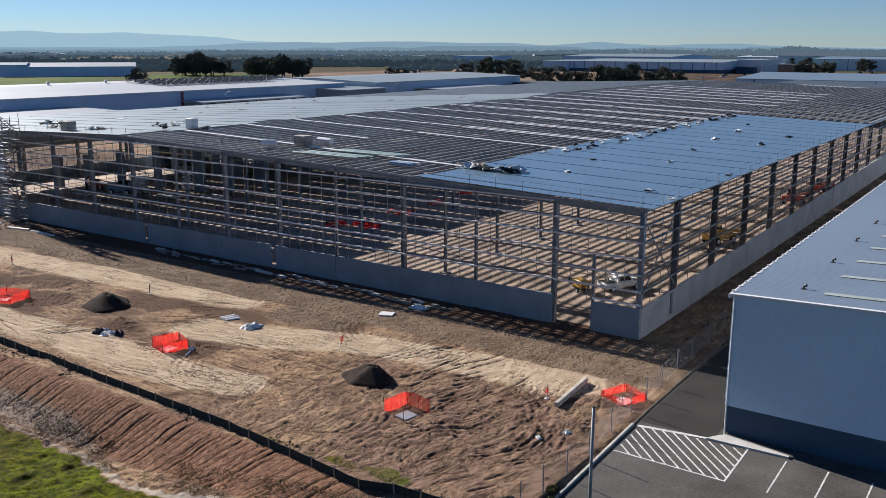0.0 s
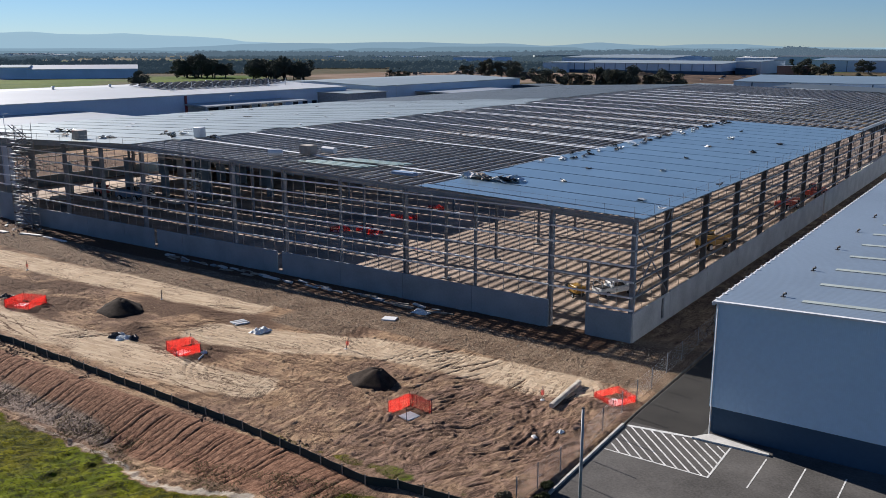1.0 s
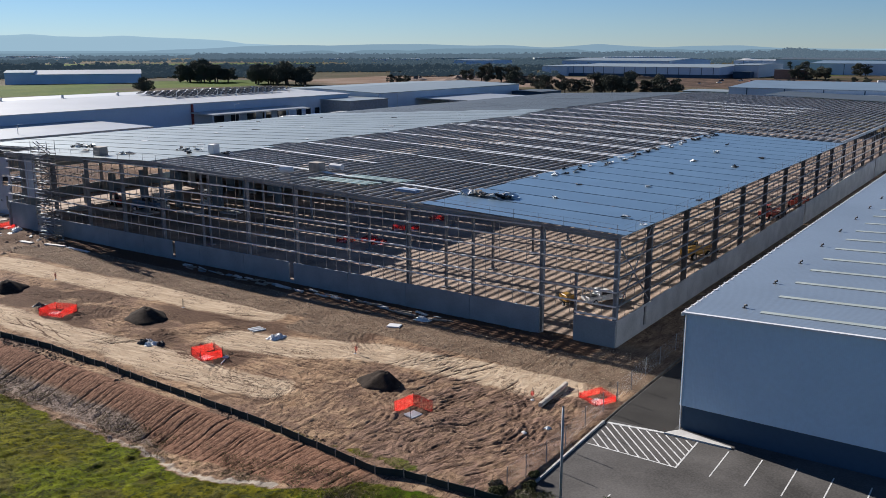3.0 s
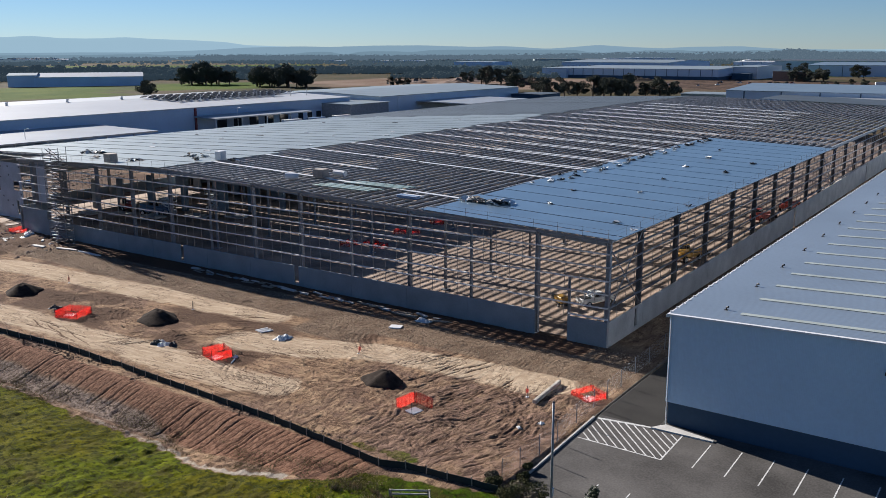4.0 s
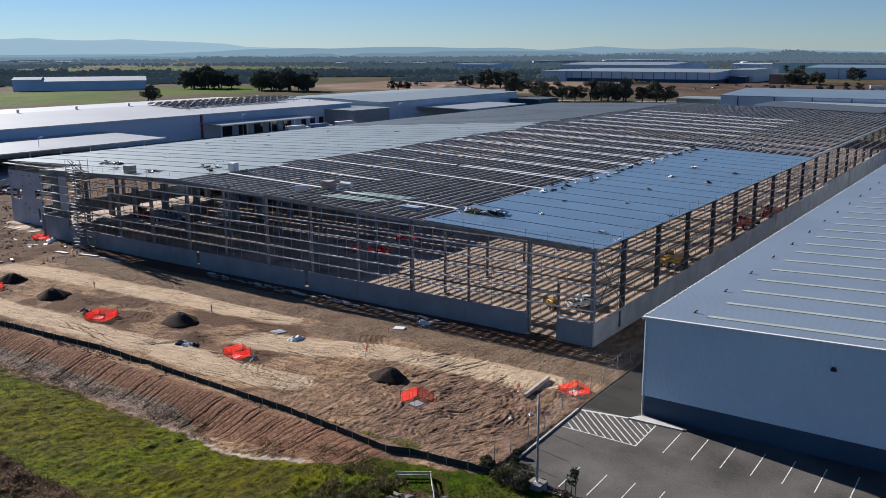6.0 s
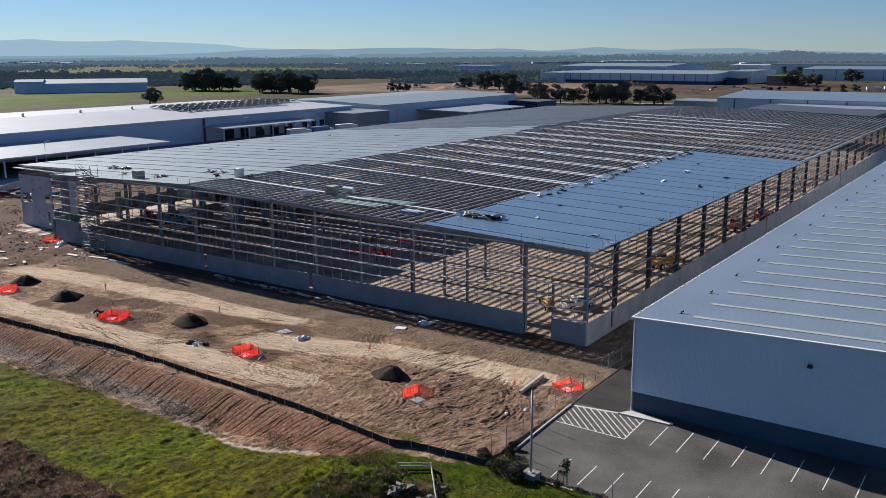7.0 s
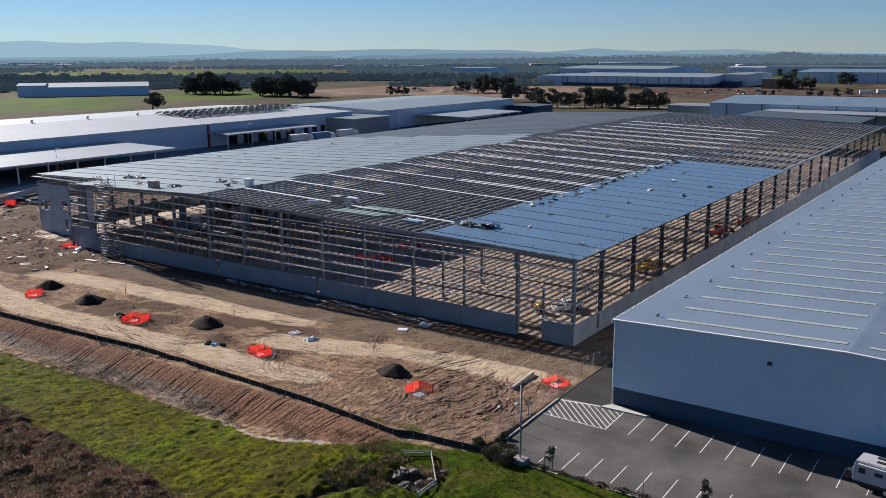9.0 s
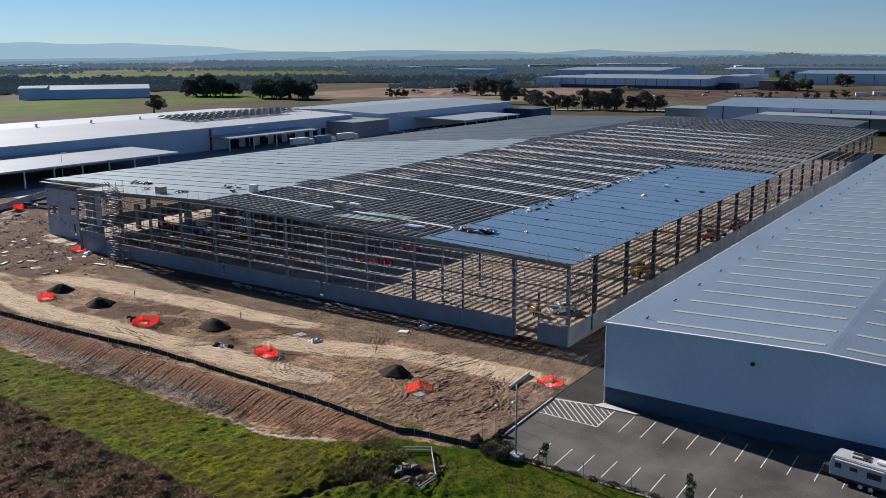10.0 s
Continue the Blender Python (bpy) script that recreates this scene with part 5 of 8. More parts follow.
SOIL_BITS = island_mat("soil_clods", [(0.144, 0.097, 0.065), (0.216, 0.151, 0.101), (0.288, 0.209, 0.137), (0.187, 0.13, 0.086)])
STONE_BITS = island_mat("crushed_stones", [(0.12, 0.085, 0.06), (0.22, 0.16, 0.11), (0.40, 0.32, 0.23), (0.17, 0.125, 0.09)])
BLADES = translucent(island_mat("grass_blades", [(0.064, 0.071, 0.003), (0.143, 0.143, 0.005), (0.165, 0.15, 0.022), (0.09, 0.101, 0.005)], patch=0.5), 0.35)
LUSH = translucent(island_mat("lush_grass_blades", [(0.022, 0.050, 0.003), (0.050, 0.105, 0.006), (0.085, 0.135, 0.012), (0.036, 0.078, 0.004)], patch=0.7), 0.35)
TWIGS = island_mat("dead_scrub", [(0.095, 0.071, 0.038), (0.247, 0.142, 0.104), (0.427, 0.294, 0.237), (0.133, 0.123, 0.048), (0.19, 0.123, 0.085)], patch=0.45)

def speckle(name, p, top, size, material, label, category, seed):
    """Many small loose leaves and seed heads over rough growth, in one mesh."""
    rng = np.random.RandomState(seed)
    n = len(p)
    c = p + np.stack([np.zeros(n), np.zeros(n), top * rng.rand(n) ** 0.6], -1)
    u, w = rng.randn(n, 3), rng.randn(n, 3)
    u /= np.linalg.norm(u, axis=1)[:, None]
    w /= np.linalg.norm(w, axis=1)[:, None]
    q = (size * (0.5 + rng.rand(n)))[:, None]
    v = np.stack([c - u * q, c + w * q * 0.7, c + u * q, c - w * q * 0.7], 1).reshape(-1, 3)
    tagged(new(name, mesh_of(name, v, np.arange(4 * n).reshape(-1, 4), material)), label, category, kind="stuff")


HEADS = island_mat("seed_heads", [(0.261, 0.177, 0.084), (0.653, 0.344, 0.261), (0.8, 0.665, 0.557), (0.296, 0.237, 0.084), (0.57, 0.273, 0.19), (0.237, 0.203, 0.065), (0.214, 0.177, 0.06)], patch=0.4)
RUBBLE = island_mat("broken_concrete", [(0.07, 0.05, 0.04), (0.22, 0.15, 0.11), (0.50, 0.45, 0.40), (0.12, 0.085, 0.065), (0.34, 0.2, 0.14), (0.14, 0.085, 0.06)])
WEEDS = island_mat("bank_weeds", [(0.070, 0.060, 0.032), (0.130, 0.108, 0.048), (0.22, 0.17, 0.10), (0.085, 0.092, 0.026)])
DARK_BITS = island_mat("dark_clods", [(0.05, 0.034, 0.026), (0.10, 0.07, 0.05), (0.20, 0.14, 0.10), (0.08, 0.055, 0.04)])


def ground_cover():
    rng = np.random.RandomState(4)
    p = spread(16000, -110, 6.2, -35.4, -11, "churn", 7, 0.35)
    scatter("soil_clods", p, 0.025 + 0.11 * rng.rand(len(p)) ** 4, SOIL_BITS, "loose clods of brown soil strewn over the site", "soil clods", seed=8)
    p = spread(36000, -100, 6.0, -15, -0.6, "gravel", 9, 0.5)
    scatter("gravel", p, 0.03 + 0.10 * rng.rand(len(p)) ** 3, STONE_BITS, "coarse brown crushed stone along the wall", "gravel", seed=10)
    p = spread(9000, -95, 0, -41.5, -35.8, "ash", 11, 0.25)
    scatter("clay_clods", p, 0.03 + 0.10 * rng.rand(len(p)) ** 3, SOIL_BITS, "clods of earth on the clay bank", "soil clods", seed=12)
    p = spread(11000, -190, -96, -24, 58, None, 19)
    p = p[(p[:, 0] < -140) | (p[:, 1] < 4)]
    p = p[fbm(p[:, 0], p[:, 1], 6, 58, 3) > 0.45]
    scatter("rubble", p, 0.08 + 0.42 * rng.rand(len(p)) ** 3, RUBBLE, "broken concrete and clods strewn over rough ground", "rubble", flat=0.5, seed=20)
    p = spread(2600, -90, 2, -36.2, -34.4, None, 23)
    p = p[fbm(p[:, 0], p[:, 1], 4, 59, 2) > 0.5]
    scatter("spoil_clods", p, 0.05 + 0.16 * rng.rand(len(p)) ** 2, DARK_BITS, "dark clods thrown up behind the silt fence", "soil clods", seed=24)
    p = spread(60000, -75, 34, -64, -34.6, "grass", 13, 0.5)
    p = p[sample(MASKS["scrub"], p[:, 0], p[:, 1]) < 0.6]
    p[:, 2] -= 0.02
    scatter("grass", p, 0.06 + 0.13 * rng.rand(len(p)) ** 2.5, BLADES, "uneven tufts of green and yellowing grass", "grass", "blade", seed=14)
    p = spread(15000, -7, 34, -50, -34.6, "grass", 29, 0.5)
    p = p[(sample(MASKS["hollow"], p[:, 0], p[:, 1]) < 0.3) & (fbm(p[:, 0], p[:, 1], 1.4, 96, 3) > 0.44)]
    p[:, 2] -= 0.02
    scatter("lush_grass", p, 0.08 + 0.16 * rng.rand(len(p)) ** 1.5, LUSH, "lush uneven green grass beside the drain and hedge", "grass", "blade", seed=30)
    p = spread(90000, -66, 10, -78, -53.0, "scrub", 25, 0.5)
    lift = fbm(p[:, 0], p[:, 1], 1.1, 78, 3)
    p, lift = p[lift > 0.40], lift[lift > 0.40]
    speckle("seed_heads", p, 0.15 + 1.1 * (lift - 0.38), np.full(len(p), 0.065), HEADS, "pale pink and russet seed heads over dead scrub", "scrub", 26)
    p = spread(16000, -66, 10, -78, -53.0, "scrub", 15, 0.4)
    scatter("dead_scrub", p, (0.15 + 0.35 * rng.rand(len(p)) ** 1.5) * (0.45 + 1.2 * fbm(p[:, 0], p[:, 1], 1.1, 78, 3)), TWIGS, "dense brown and russet dead scrub", "scrub", "twig", seed=16)
    p = spread(9500, -62, -1, -43.2, -37.6, None, 27)
    low = -40.6 + 1.6 * sstep(-14, -3, p[:, 0])
    p = p[(np.abs(p[:, 1] - low) < 1.5) & (fbm(p[:, 0], p[:, 1], 1.6, 93, 3) > 0.48)]
    speckle("weeds", np.repeat(p, 5, 0) + np.concatenate([rng.randn(5 * len(p), 2) * 0.13, np.zeros((5 * len(p), 1))], 1), np.full(5 * len(p), 0.28), np.full(5 * len(p), 0.045), WEEDS, "dull olive and brown weeds along the foot of the bank", "weeds", 28)


ground_cover()

SILT_LINE = [(-140, -38.2), (-100, -36.9), (-85, -36.3), (-70, -35.9), (-60, -35.3), (-49, -34.4), (-33, -34.9), (-16, -35.4), (-3, -36.7), (-0.8, -36.0), (3, -35.7), (7.2, -35.2)]


def silt_fence():
    f = thing("silt_fence", "low dark green silt fence on short stakes along the bank", "fence", at=(-40, -35.4, 0))
    inv = pose(40, 35.4, 0)
    rng = random.Random(5)
    stake = None
    for (ax, ay), (bx, by) in zip(SILT_LINE, SILT_LINE[1:]):
        n = max(1, round(math.hypot(bx - ax, by - ay) / 2.1))
        for i in range(n):
            p = [(ax + (bx - ax) * (i + k) / n, ay + (by - ay) * (i + k) / n) for k in (0, 0.5, 1)]
            bm = bmesh.new()
            rows = []
            for k, (x, y) in enumerate(p):
                z = 0.35 * gz(x, y) + 0.65 * float(base_z(x, min(y, 99)))
                sag = rng.uniform(0.0, 0.06) if k == 1 else 0
                rows.append([bm.verts.new((x, y - d, zz)) for d, zz in ((0.0, z - 0.3), (rng.uniform(0, 0.05), z + 0.25), (0, z + 0.60 - sag), (-0.025, z + 0.60 - sag), (-0.025, z - 0.3))])
            for r0, r1 in zip(rows, rows[1:]):
                for j in range(5):
                    bm.faces.new((r0[j], r0[(j + 1) % 5], r1[(j + 1) % 5], r1[j]))
            bm.faces.new(rows[0])
            bm.faces.new(rows[-1][::-1])
            o = part("fabric", bm, SILT, f)
            o.matrix_basis = inv
            m = inv @ pose(p[0][0], p[0][1] - 0.07, gz(*p[0]), rng.uniform(-4, 4), rng.uniform(-4, 4))
            if stake is None:
                bm = bmesh.new()
                box(bm, -0.035, -0.03, -0.3, 0.035, 0.03, 0.78)
                stake = part("stake", bm, TIMBER, f)
                stake.matrix_basis = m
            else:
                share(stake, m)


def soil_pile(x, y, r, h, seed):
    bm = bmesh.new()
    rng = random.Random(seed)
    n, k = 28, 12
    tip = (rng.uniform(-0.15, 0.25) * r, rng.uniform(-0.1, 0.2) * r)
    rings = []
    for j in range(k + 1):
        f = j / k
        ring = []
        for i in range(n):
            a = 2 * math.pi * i / n
            rr = r * f * (1 + 0.10 * math.sin(2 * a + seed) + 0.07 * math.sin(5 * a + 2 * seed))
            zz = h * (max(0, 1 - f) ** 1.05 if f > 0.2 else 0.80 * (1 - 0.9 * f * f)) * (1 - 0.05 * math.sin(3 * a + seed)) + rng.uniform(-0.012, 0.012) * h
            if f < 0.1:
                zz -= 0.05 * h
            ring.append(bm.verts.new((rr * math.cos(a) * 1.15 + tip[0] * (1 - f), rr * math.sin(a) * 0.95 + tip[1] * (1 - f), zz if j < k else -0.25)))
        rings.append(ring)
    for a, b in zip(rings, rings[1:]):
        for i in range(n):
            bm.faces.new((a[i], a[(i + 1) % n], b[(i + 1) % n], b[i]))
    bmesh.ops.remove_doubles(bm, verts=bm.verts, dist=0.004)
    o = solid("crusher_dust_cone", bm, PILE, "conical heap of black crusher dust on bare soil", "soil heap", "crusher dust heaps", smooth=True)
    o.matrix_basis = pose(x, y, gz(x, y))
    return o


def pit_fence(x, y, s, h, turn, seed, label, sides=(0, 1, 2, 3)):
    """Orange plastic mesh on star pickets round a concrete pit lid."""
    rng = random.Random(seed)
    z = gz(x, y) - 0.03
    t = thing("pit_barrier", label, "barrier", "orange pit barriers", at=(x, y, z), turn=turn)
    corners = [(-s, -s), (s, -s), (s, s), (-s, s)]
    corners = [(a + rng.uniform(-0.15, 0.15), b + rng.uniform(-0.15, 0.15)) for a, b in corners]
    for i, (a, b) in enumerate(zip(corners, corners[1:] + corners[:1])):
        bm = bmesh.new()
        tube(bm, (a[0], a[1], -0.4), (a[0] + rng.uniform(-0.08, 0.08), a[1], h + 0.12), 0.025, 6)
        part("picket", bm, BLACK, t)
        top = [h * rng.uniform(0.86, 1.0) for _ in range(5)]
        if i not in sides:
            continue
        bm = bmesh.new()
        L = math.hypot(b[0] - a[0], b[1] - a[1])
        for k in range(int(h / 0.085)):
            zz = 0.04 + k * 0.085
            for q in range(4):
                f0, f1 = q / 4, (q + 1) / 4
                za, zb = zz * top[q] / h, zz * top[q + 1] / h
                bar(bm, (a[0] + (b[0] - a[0]) * f0, a[1] + (b[1] - a[1]) * f0, za), (a[0] + (b[0] - a[0]) * f1, a[1] + (b[1] - a[1]) * f1, zb), 0.012, 0.064)
        for k in range(int(L / 0.4)):
            f0 = (k + 0.5) / int(L / 0.4)
            px_, py_ = a[0] + (b[0] - a[0]) * f0, a[1] + (b[1] - a[1]) * f0
            bar(bm, (px_, py_, 0.02), (px_, py_, h * 0.93), 0.016, 0.05, up=(b[0] - a[0], b[1] - a[1], 0))
        part("mesh_panel", bm, ORANGE, t, "bright orange plastic mesh")
    bm = bmesh.new()
    box(bm, -0.62, -0.6, -0.25, 0.62, 0.6, 0.14)
    bmesh.ops.bevel(bm, geom=list(bm.edges), offset=0.03, segments=1, affect="EDGES")
    o = part("pit_lid", bm, WHITE, t, "pale concrete pit lid")
    o.matrix_basis = pose(-0.3 + rng.uniform(-0.1, 0.1), -0.35, 0, 0, 0, rng.uniform(-20, 20))


def crumpled(name, x, y, s, material, label, category, seed, h=0.3, z=None, group=""):
    """A rumpled sheet or heap of soft stuff."""
    rng = np.random.RandomState(seed)
    n = 9
    v, f = [], []
    for i in range(n):
        for j in range(n):
            a, b = (i / (n - 1) - 0.5) * 2, (j / (n - 1) - 0.5) * 2
            edge = max(abs(a), abs(b))
            v.append((a * s * (1 + 0.25 * rng.randn() * 0.5), b * s * 0.7 * (1 + 0.2 * rng.randn() * 0.5), (0.02 + h * rng.rand() * (1 - edge ** 2)) if edge < 1 else -0.03))
    for i in range(n - 1):
        for j in range(n - 1):
            f.append((i * n + j, (i + 1) * n + j, (i + 1) * n + j + 1, i * n + j + 1))
    o = new(name, mesh_of(name, v, f, material))
    o.matrix_basis = pose(x, y, (gz(x, y) if z is None else z), 0, 0, rng.uniform(0, 360))
    return tagged(o, label, category, group)


def plank(x, y, length, w, h, turn, material, label, name="plank", z=None, tilt=0, category="plank", group="loose planks"):
    bm = bmesh.new()
    box(bm, -length / 2, -w / 2, 0, length / 2, w / 2, h)
    bmesh.ops.bevel(bm, geom=list(bm.edges), offset=min(w, h) * 0.12, segments=1, affect="EDGES")
    o = solid(name, bm, material, label, category, group)
    o.matrix_basis = pose(x, y, (gz(x, y) - 0.02) if z is None else z, 0, tilt, turn)
    return o


silt_fence()
for i, (x, y, r, h) in enumerate(((-14.3, -22.3, 2.05, 1.5), (-50.3, -21.5, 2.7, 1.5), (-76.2, -23.8, 2.6, 1.5), (-90.4, -22.4, 2.5, 1.5))):
    soil_pile(x, y, r, h, i + 2)
pit_fence(-7.5, -25.9, 1.15, 1.2, 80, 1, "orange mesh barrier behind a concrete pit lid", (1, 2))
pit_fence(-33.9, -26.4, 1.25, 1.1, 72, 2, "bright orange mesh barrier with doubled mesh round a pit")
pit_fence(-60.5, -26.4, 1.5, 0.95, 20, 3, "wide orange mesh barrier round an excavated pit")
pit_fence(-87.4, -26.7, 1.2, 0.9, 50, 4, "sagging orange mesh barrier beside a soil heap")
pit_fence(4.7, -14.2, 1.15, 0.75, 62, 5, "torn orange mesh barrier beside a wire fence")
pit_fence(-116.5, -0.9, 1.5, 0.8, 15, 6, "collapsed orange mesh barrier beside rubble")


def beam_on_ground():
    bm = bmesh.new()
    prism(bm, [(-0.2, 0), (0.2, 0), (0.2, 0.28), (0.13, 0.34), (-0.13, 0.34), (-0.2, 0.28)], -3.0, 3.0)
    bmesh.ops.bevel(bm, geom=list(bm.edges), offset=0.02, segments=1, affect="EDGES")
    o = solid("concrete_beam", bm, mat("soiled_beam_concrete", (0.46, 0.42, 0.36), 0.9, 0, 0.2, 1.0, 10, 0.2), "pale precast concrete beam lying on the soil", "beam")
    o.matrix_basis = pose(0.95, -15.7, gz(0.95, -15.7) + 0.08, 0, 0, 4.5)


beam_on_ground()


def marker(x, y, turn, tilt, label, band=True):
    t = thing("marker_stake", label, "marker", "survey stakes", at=(x, y, gz(x, y)), turn=turn)
    bm = bmesh.new()
    m = pose(0, 0, 0, 0, tilt, 0)
    box(bm, -0.04, -0.04, -0.2, 0.04, 0.04, 1.15, m)
    part("post", bm, TIMBER, t)
    if band:
        bm = bmesh.new()
        box(bm, -0.12, -0.07, 0.45, 0.12, 0.07, 0.85, m)
        bmesh.ops.bevel(bm, geom=list(bm.edges), offset=0.02, segments=1, affect="EDGES")
        part("marker_band", bm, ORANGE, t, "red-orange marker band")
    bm = bmesh.new()
    tube(bm, (0, 0, -0.05), (0, 0, 0.06), 0.2, 10, 0.14)
    part("foot", bm, TRIM, t)


marker(-21.6, -17.2, 20, 14, "leaning stake with a red marker band")
marker(-0.3, -17.4, 60, 0, "upright stake with a red and white marker")
marker(-75.6, -17.4, 0, 2, "thin stake with a red band beside a track")
marker(-50.2, -16.2, 0, 3, "thin pale stake in bare soil", False)
marker(-92.6, -35.0, 0, 0, "stake with an orange band beside the silt fence")

rng = random.Random(21)
# bags and offcuts lying about
for x, y, s, m, lab, h in ((-42.8, -27.5, 0.7, BLACK, "black plastic bag half buried in soil", 0.5), (-41.8, -27.3, 0.8, WHITE, "crumpled white plastic sheet on soil", 0.4), (-40.9, -26.8, 0.6, BLACK, "black plastic bag on soil", 0.5),
                           (-43.0, -26.8, 0.45, WHITE, "white rubbish bag on soil", 0.35), (-32.3, -18.0, 1.1, WHITE, "rumpled white plastic sheeting on soil", 0.55), (-22.7, -3.6, 1.0, WHITE, "rumpled white sheeting beside the wall", 0.4),
                           (-32.0, -25.6, 0.35, WHITE, "scrap of white plastic pipe wrap", 0.3), (3.9, -22.4, 0.35, WHITE, "small pale rag on churned soil", 0.2), (2.7, -24.2, 0.25, WHITE, "scrap of white plastic on soil", 0.15),
                           (-112.6, -1.6, 1.2, WHITE, "crumpled white sheeting beside a barrier", 0.8), (-110.4, -3.4, 0.9, TRIM, "pale rubble bag beside a barrier", 0.4), (-64.5, -26.4, 0.8, BLACK, "black plastic bag beside a pit", 0.5), (-63.0, -26.9, 0.6, BLACK, "black plastic bag beside a pit", 0.4)):
    crumpled("plastic_sheet", x, y, s, m, lab, "plastic sheet", rng.randint(1, 999), h, group="scraps of plastic")
for x, y, L, w, t, m, lab in ((-24.0, -7.4, 1.5, 1.2, 20, TRIM, "pale square board lying on gravel"), (-35.6, -17.4, 1.6, 0.2, 70, TRIM, "pale timber offcut on soil"), (-36.1, -17.3, 1.6, 0.2, 68, TRIM, "pale timber offcut on soil"),
                              (-36.6, -17.2, 1.6, 0.2, 72, TRIM, "pale timber offcut on soil"), (-31.2, -26.6, 1.3, 0.12, 120, TRIM, "white pipe offcut on soil"), (-52.4, -21.9, 0.8, 0.15, 10, TRIM, "pale offcut on bare soil"),
                              (-89.7, -4.7, 5.9, 0.55, -2, TRIM, "long pale board lying beside the wall"), (-95.5, -5.0, 4.4, 0.6, 11, CONC_L, "long grey board lying beside the wall"), (-101.5, -6.4, 3.0, 0.8, 5, CONC_L, "grey slab lying on rubble")):
    plank(x, y, L, w, 0.16, t, m, lab + ", weathered")
# stacked boards and formwork along the foot of the wall
for i in range(46):
    x = -20 - i * 1.05 + rng.uniform(-0.5, 0.5)
    y = -1.5 - rng.uniform(0, 1.4)
    plank(x, y, rng.uniform(0.8, 2.6), rng.uniform(0.15, 0.6), rng.uniform(0.05, 0.22), rng.uniform(-18, 14), rng.choice((TIMBER, CONC_L, CONC, BLUE_WRAP if i % 17 == 3 else TIMBER, CONC_L)), "formwork offcut lying at the foot of the wall")
for i in range(34):
    x, y = rng.uniform(-138, -100), rng.uniform(-20, 2)
    plank(x, y, rng.uniform(0.6, 2.6), rng.uniform(0.2, 1.0), rng.uniform(0.06, 0.22), rng.uniform(0, 180), rng.choice((TIMBER, CONC_L, RUST, TIMBER, RUST)), "broken slab or board among rubble")


def street_pole():
    x, y = 11.6, -35.0
    z = gz(x, y)
    t = thing("steel_pole", "tall bare grey steel pole on a square concrete block", "pole", at=(x, y, z))
    bm = bmesh.new()
    box(bm, -0.62, -0.62, -0.6, 0.62, 0.62, 0.55)
    bmesh.ops.bevel(bm, geom=list(bm.edges), offset=0.03, segments=1, affect="EDGES")
    part("footing", bm, CONC, t, "square concrete footing")
    bm = bmesh.new()
    box(bm, -0.66, -0.66, 0.55, 0.66, 0.66, 0.62)
    part("footing_cap", bm, KERB_GREY, t)
    bm = bmesh.new()
    box(bm, -0.2, -0.2, 0.62, 0.2, 0.2, 0.66)
    part("base_plate", bm, GALV, t)
    top = 8.25 - z
    bm = bmesh.new()
    tube(bm, (0, 0, 0.64), (0, 0, top), 0.105, 12, 0.075)
    part("shaft", bm, STEEL, t, smooth=True)
    bm = bmesh.new()
    tube(bm, (0, 0, top), (0, 0, top + 0.06), 0.09, 12)
    part("cap", bm, BLACK, t)
    bm = bmesh.new()
    box(bm, 0.08, -0.08, 1.2, 0.16, 0.08, 1.8)
    part("access_door", bm, GALV, t)


street_pole()


def leaf_cloud(name, blobs, n, size, material, seed):
    """A crown of many small leaf clumps round several centres, uneven, with gaps."""
    rng = np.random.RandomState(seed)
    B = np.array(blobs, float)
    pick = rng.randint(0, len(B), n)
    d = rng.randn(n, 3)
    d /= np.linalg.norm(d, axis=1)[:, None]
    r = 0.45 + 0.6 * rng.rand(n) ** 0.6
    c = B[pick, :3] + d * r[:, None] * B[pick, 3:6]
    u = rng.randn(n, 3)
    u /= np.linalg.norm(u, axis=1)[:, None]
    w = np.cross(u, rng.randn(n, 3))
    w /= np.linalg.norm(w, axis=1)[:, None]
    s = size * (0.5 + rng.rand(n))[:, None]
    v = np.stack([c - u * s, c + w * s * 0.6, c + u * s, c - w * s * 0.5], 1).reshape(-1, 3)
    return mesh_of(name, v, np.arange(4 * n).reshape(n, 4), material)


def tree(name, x, y, height, trunk, blobs, n, size, material, label, category, group="", seed=1, z=None):
    t = thing(name, label, category, group, at=(x, y, gz(x, y) if z is None else z), turn=0)
    bm = bmesh.new()
    rng = random.Random(seed)
    top = max(b[2] for b in blobs)
    tube(bm, (0, 0, -0.2), (rng.uniform(-0.1, 0.1) * height * 0.2, 0, top * 0.6), trunk, 8, trunk * 0.6)
    for b in blobs:
        tube(bm, (0, 0, top * 0.35), (b[0], b[1], b[2]), trunk * 0.5, 6, trunk * 0.12)
    part("trunk", bm, BARK, t)
    o = new("crown", leaf_cloud("crown", blobs, n, size, material, seed))
    o.parent = t
    return t


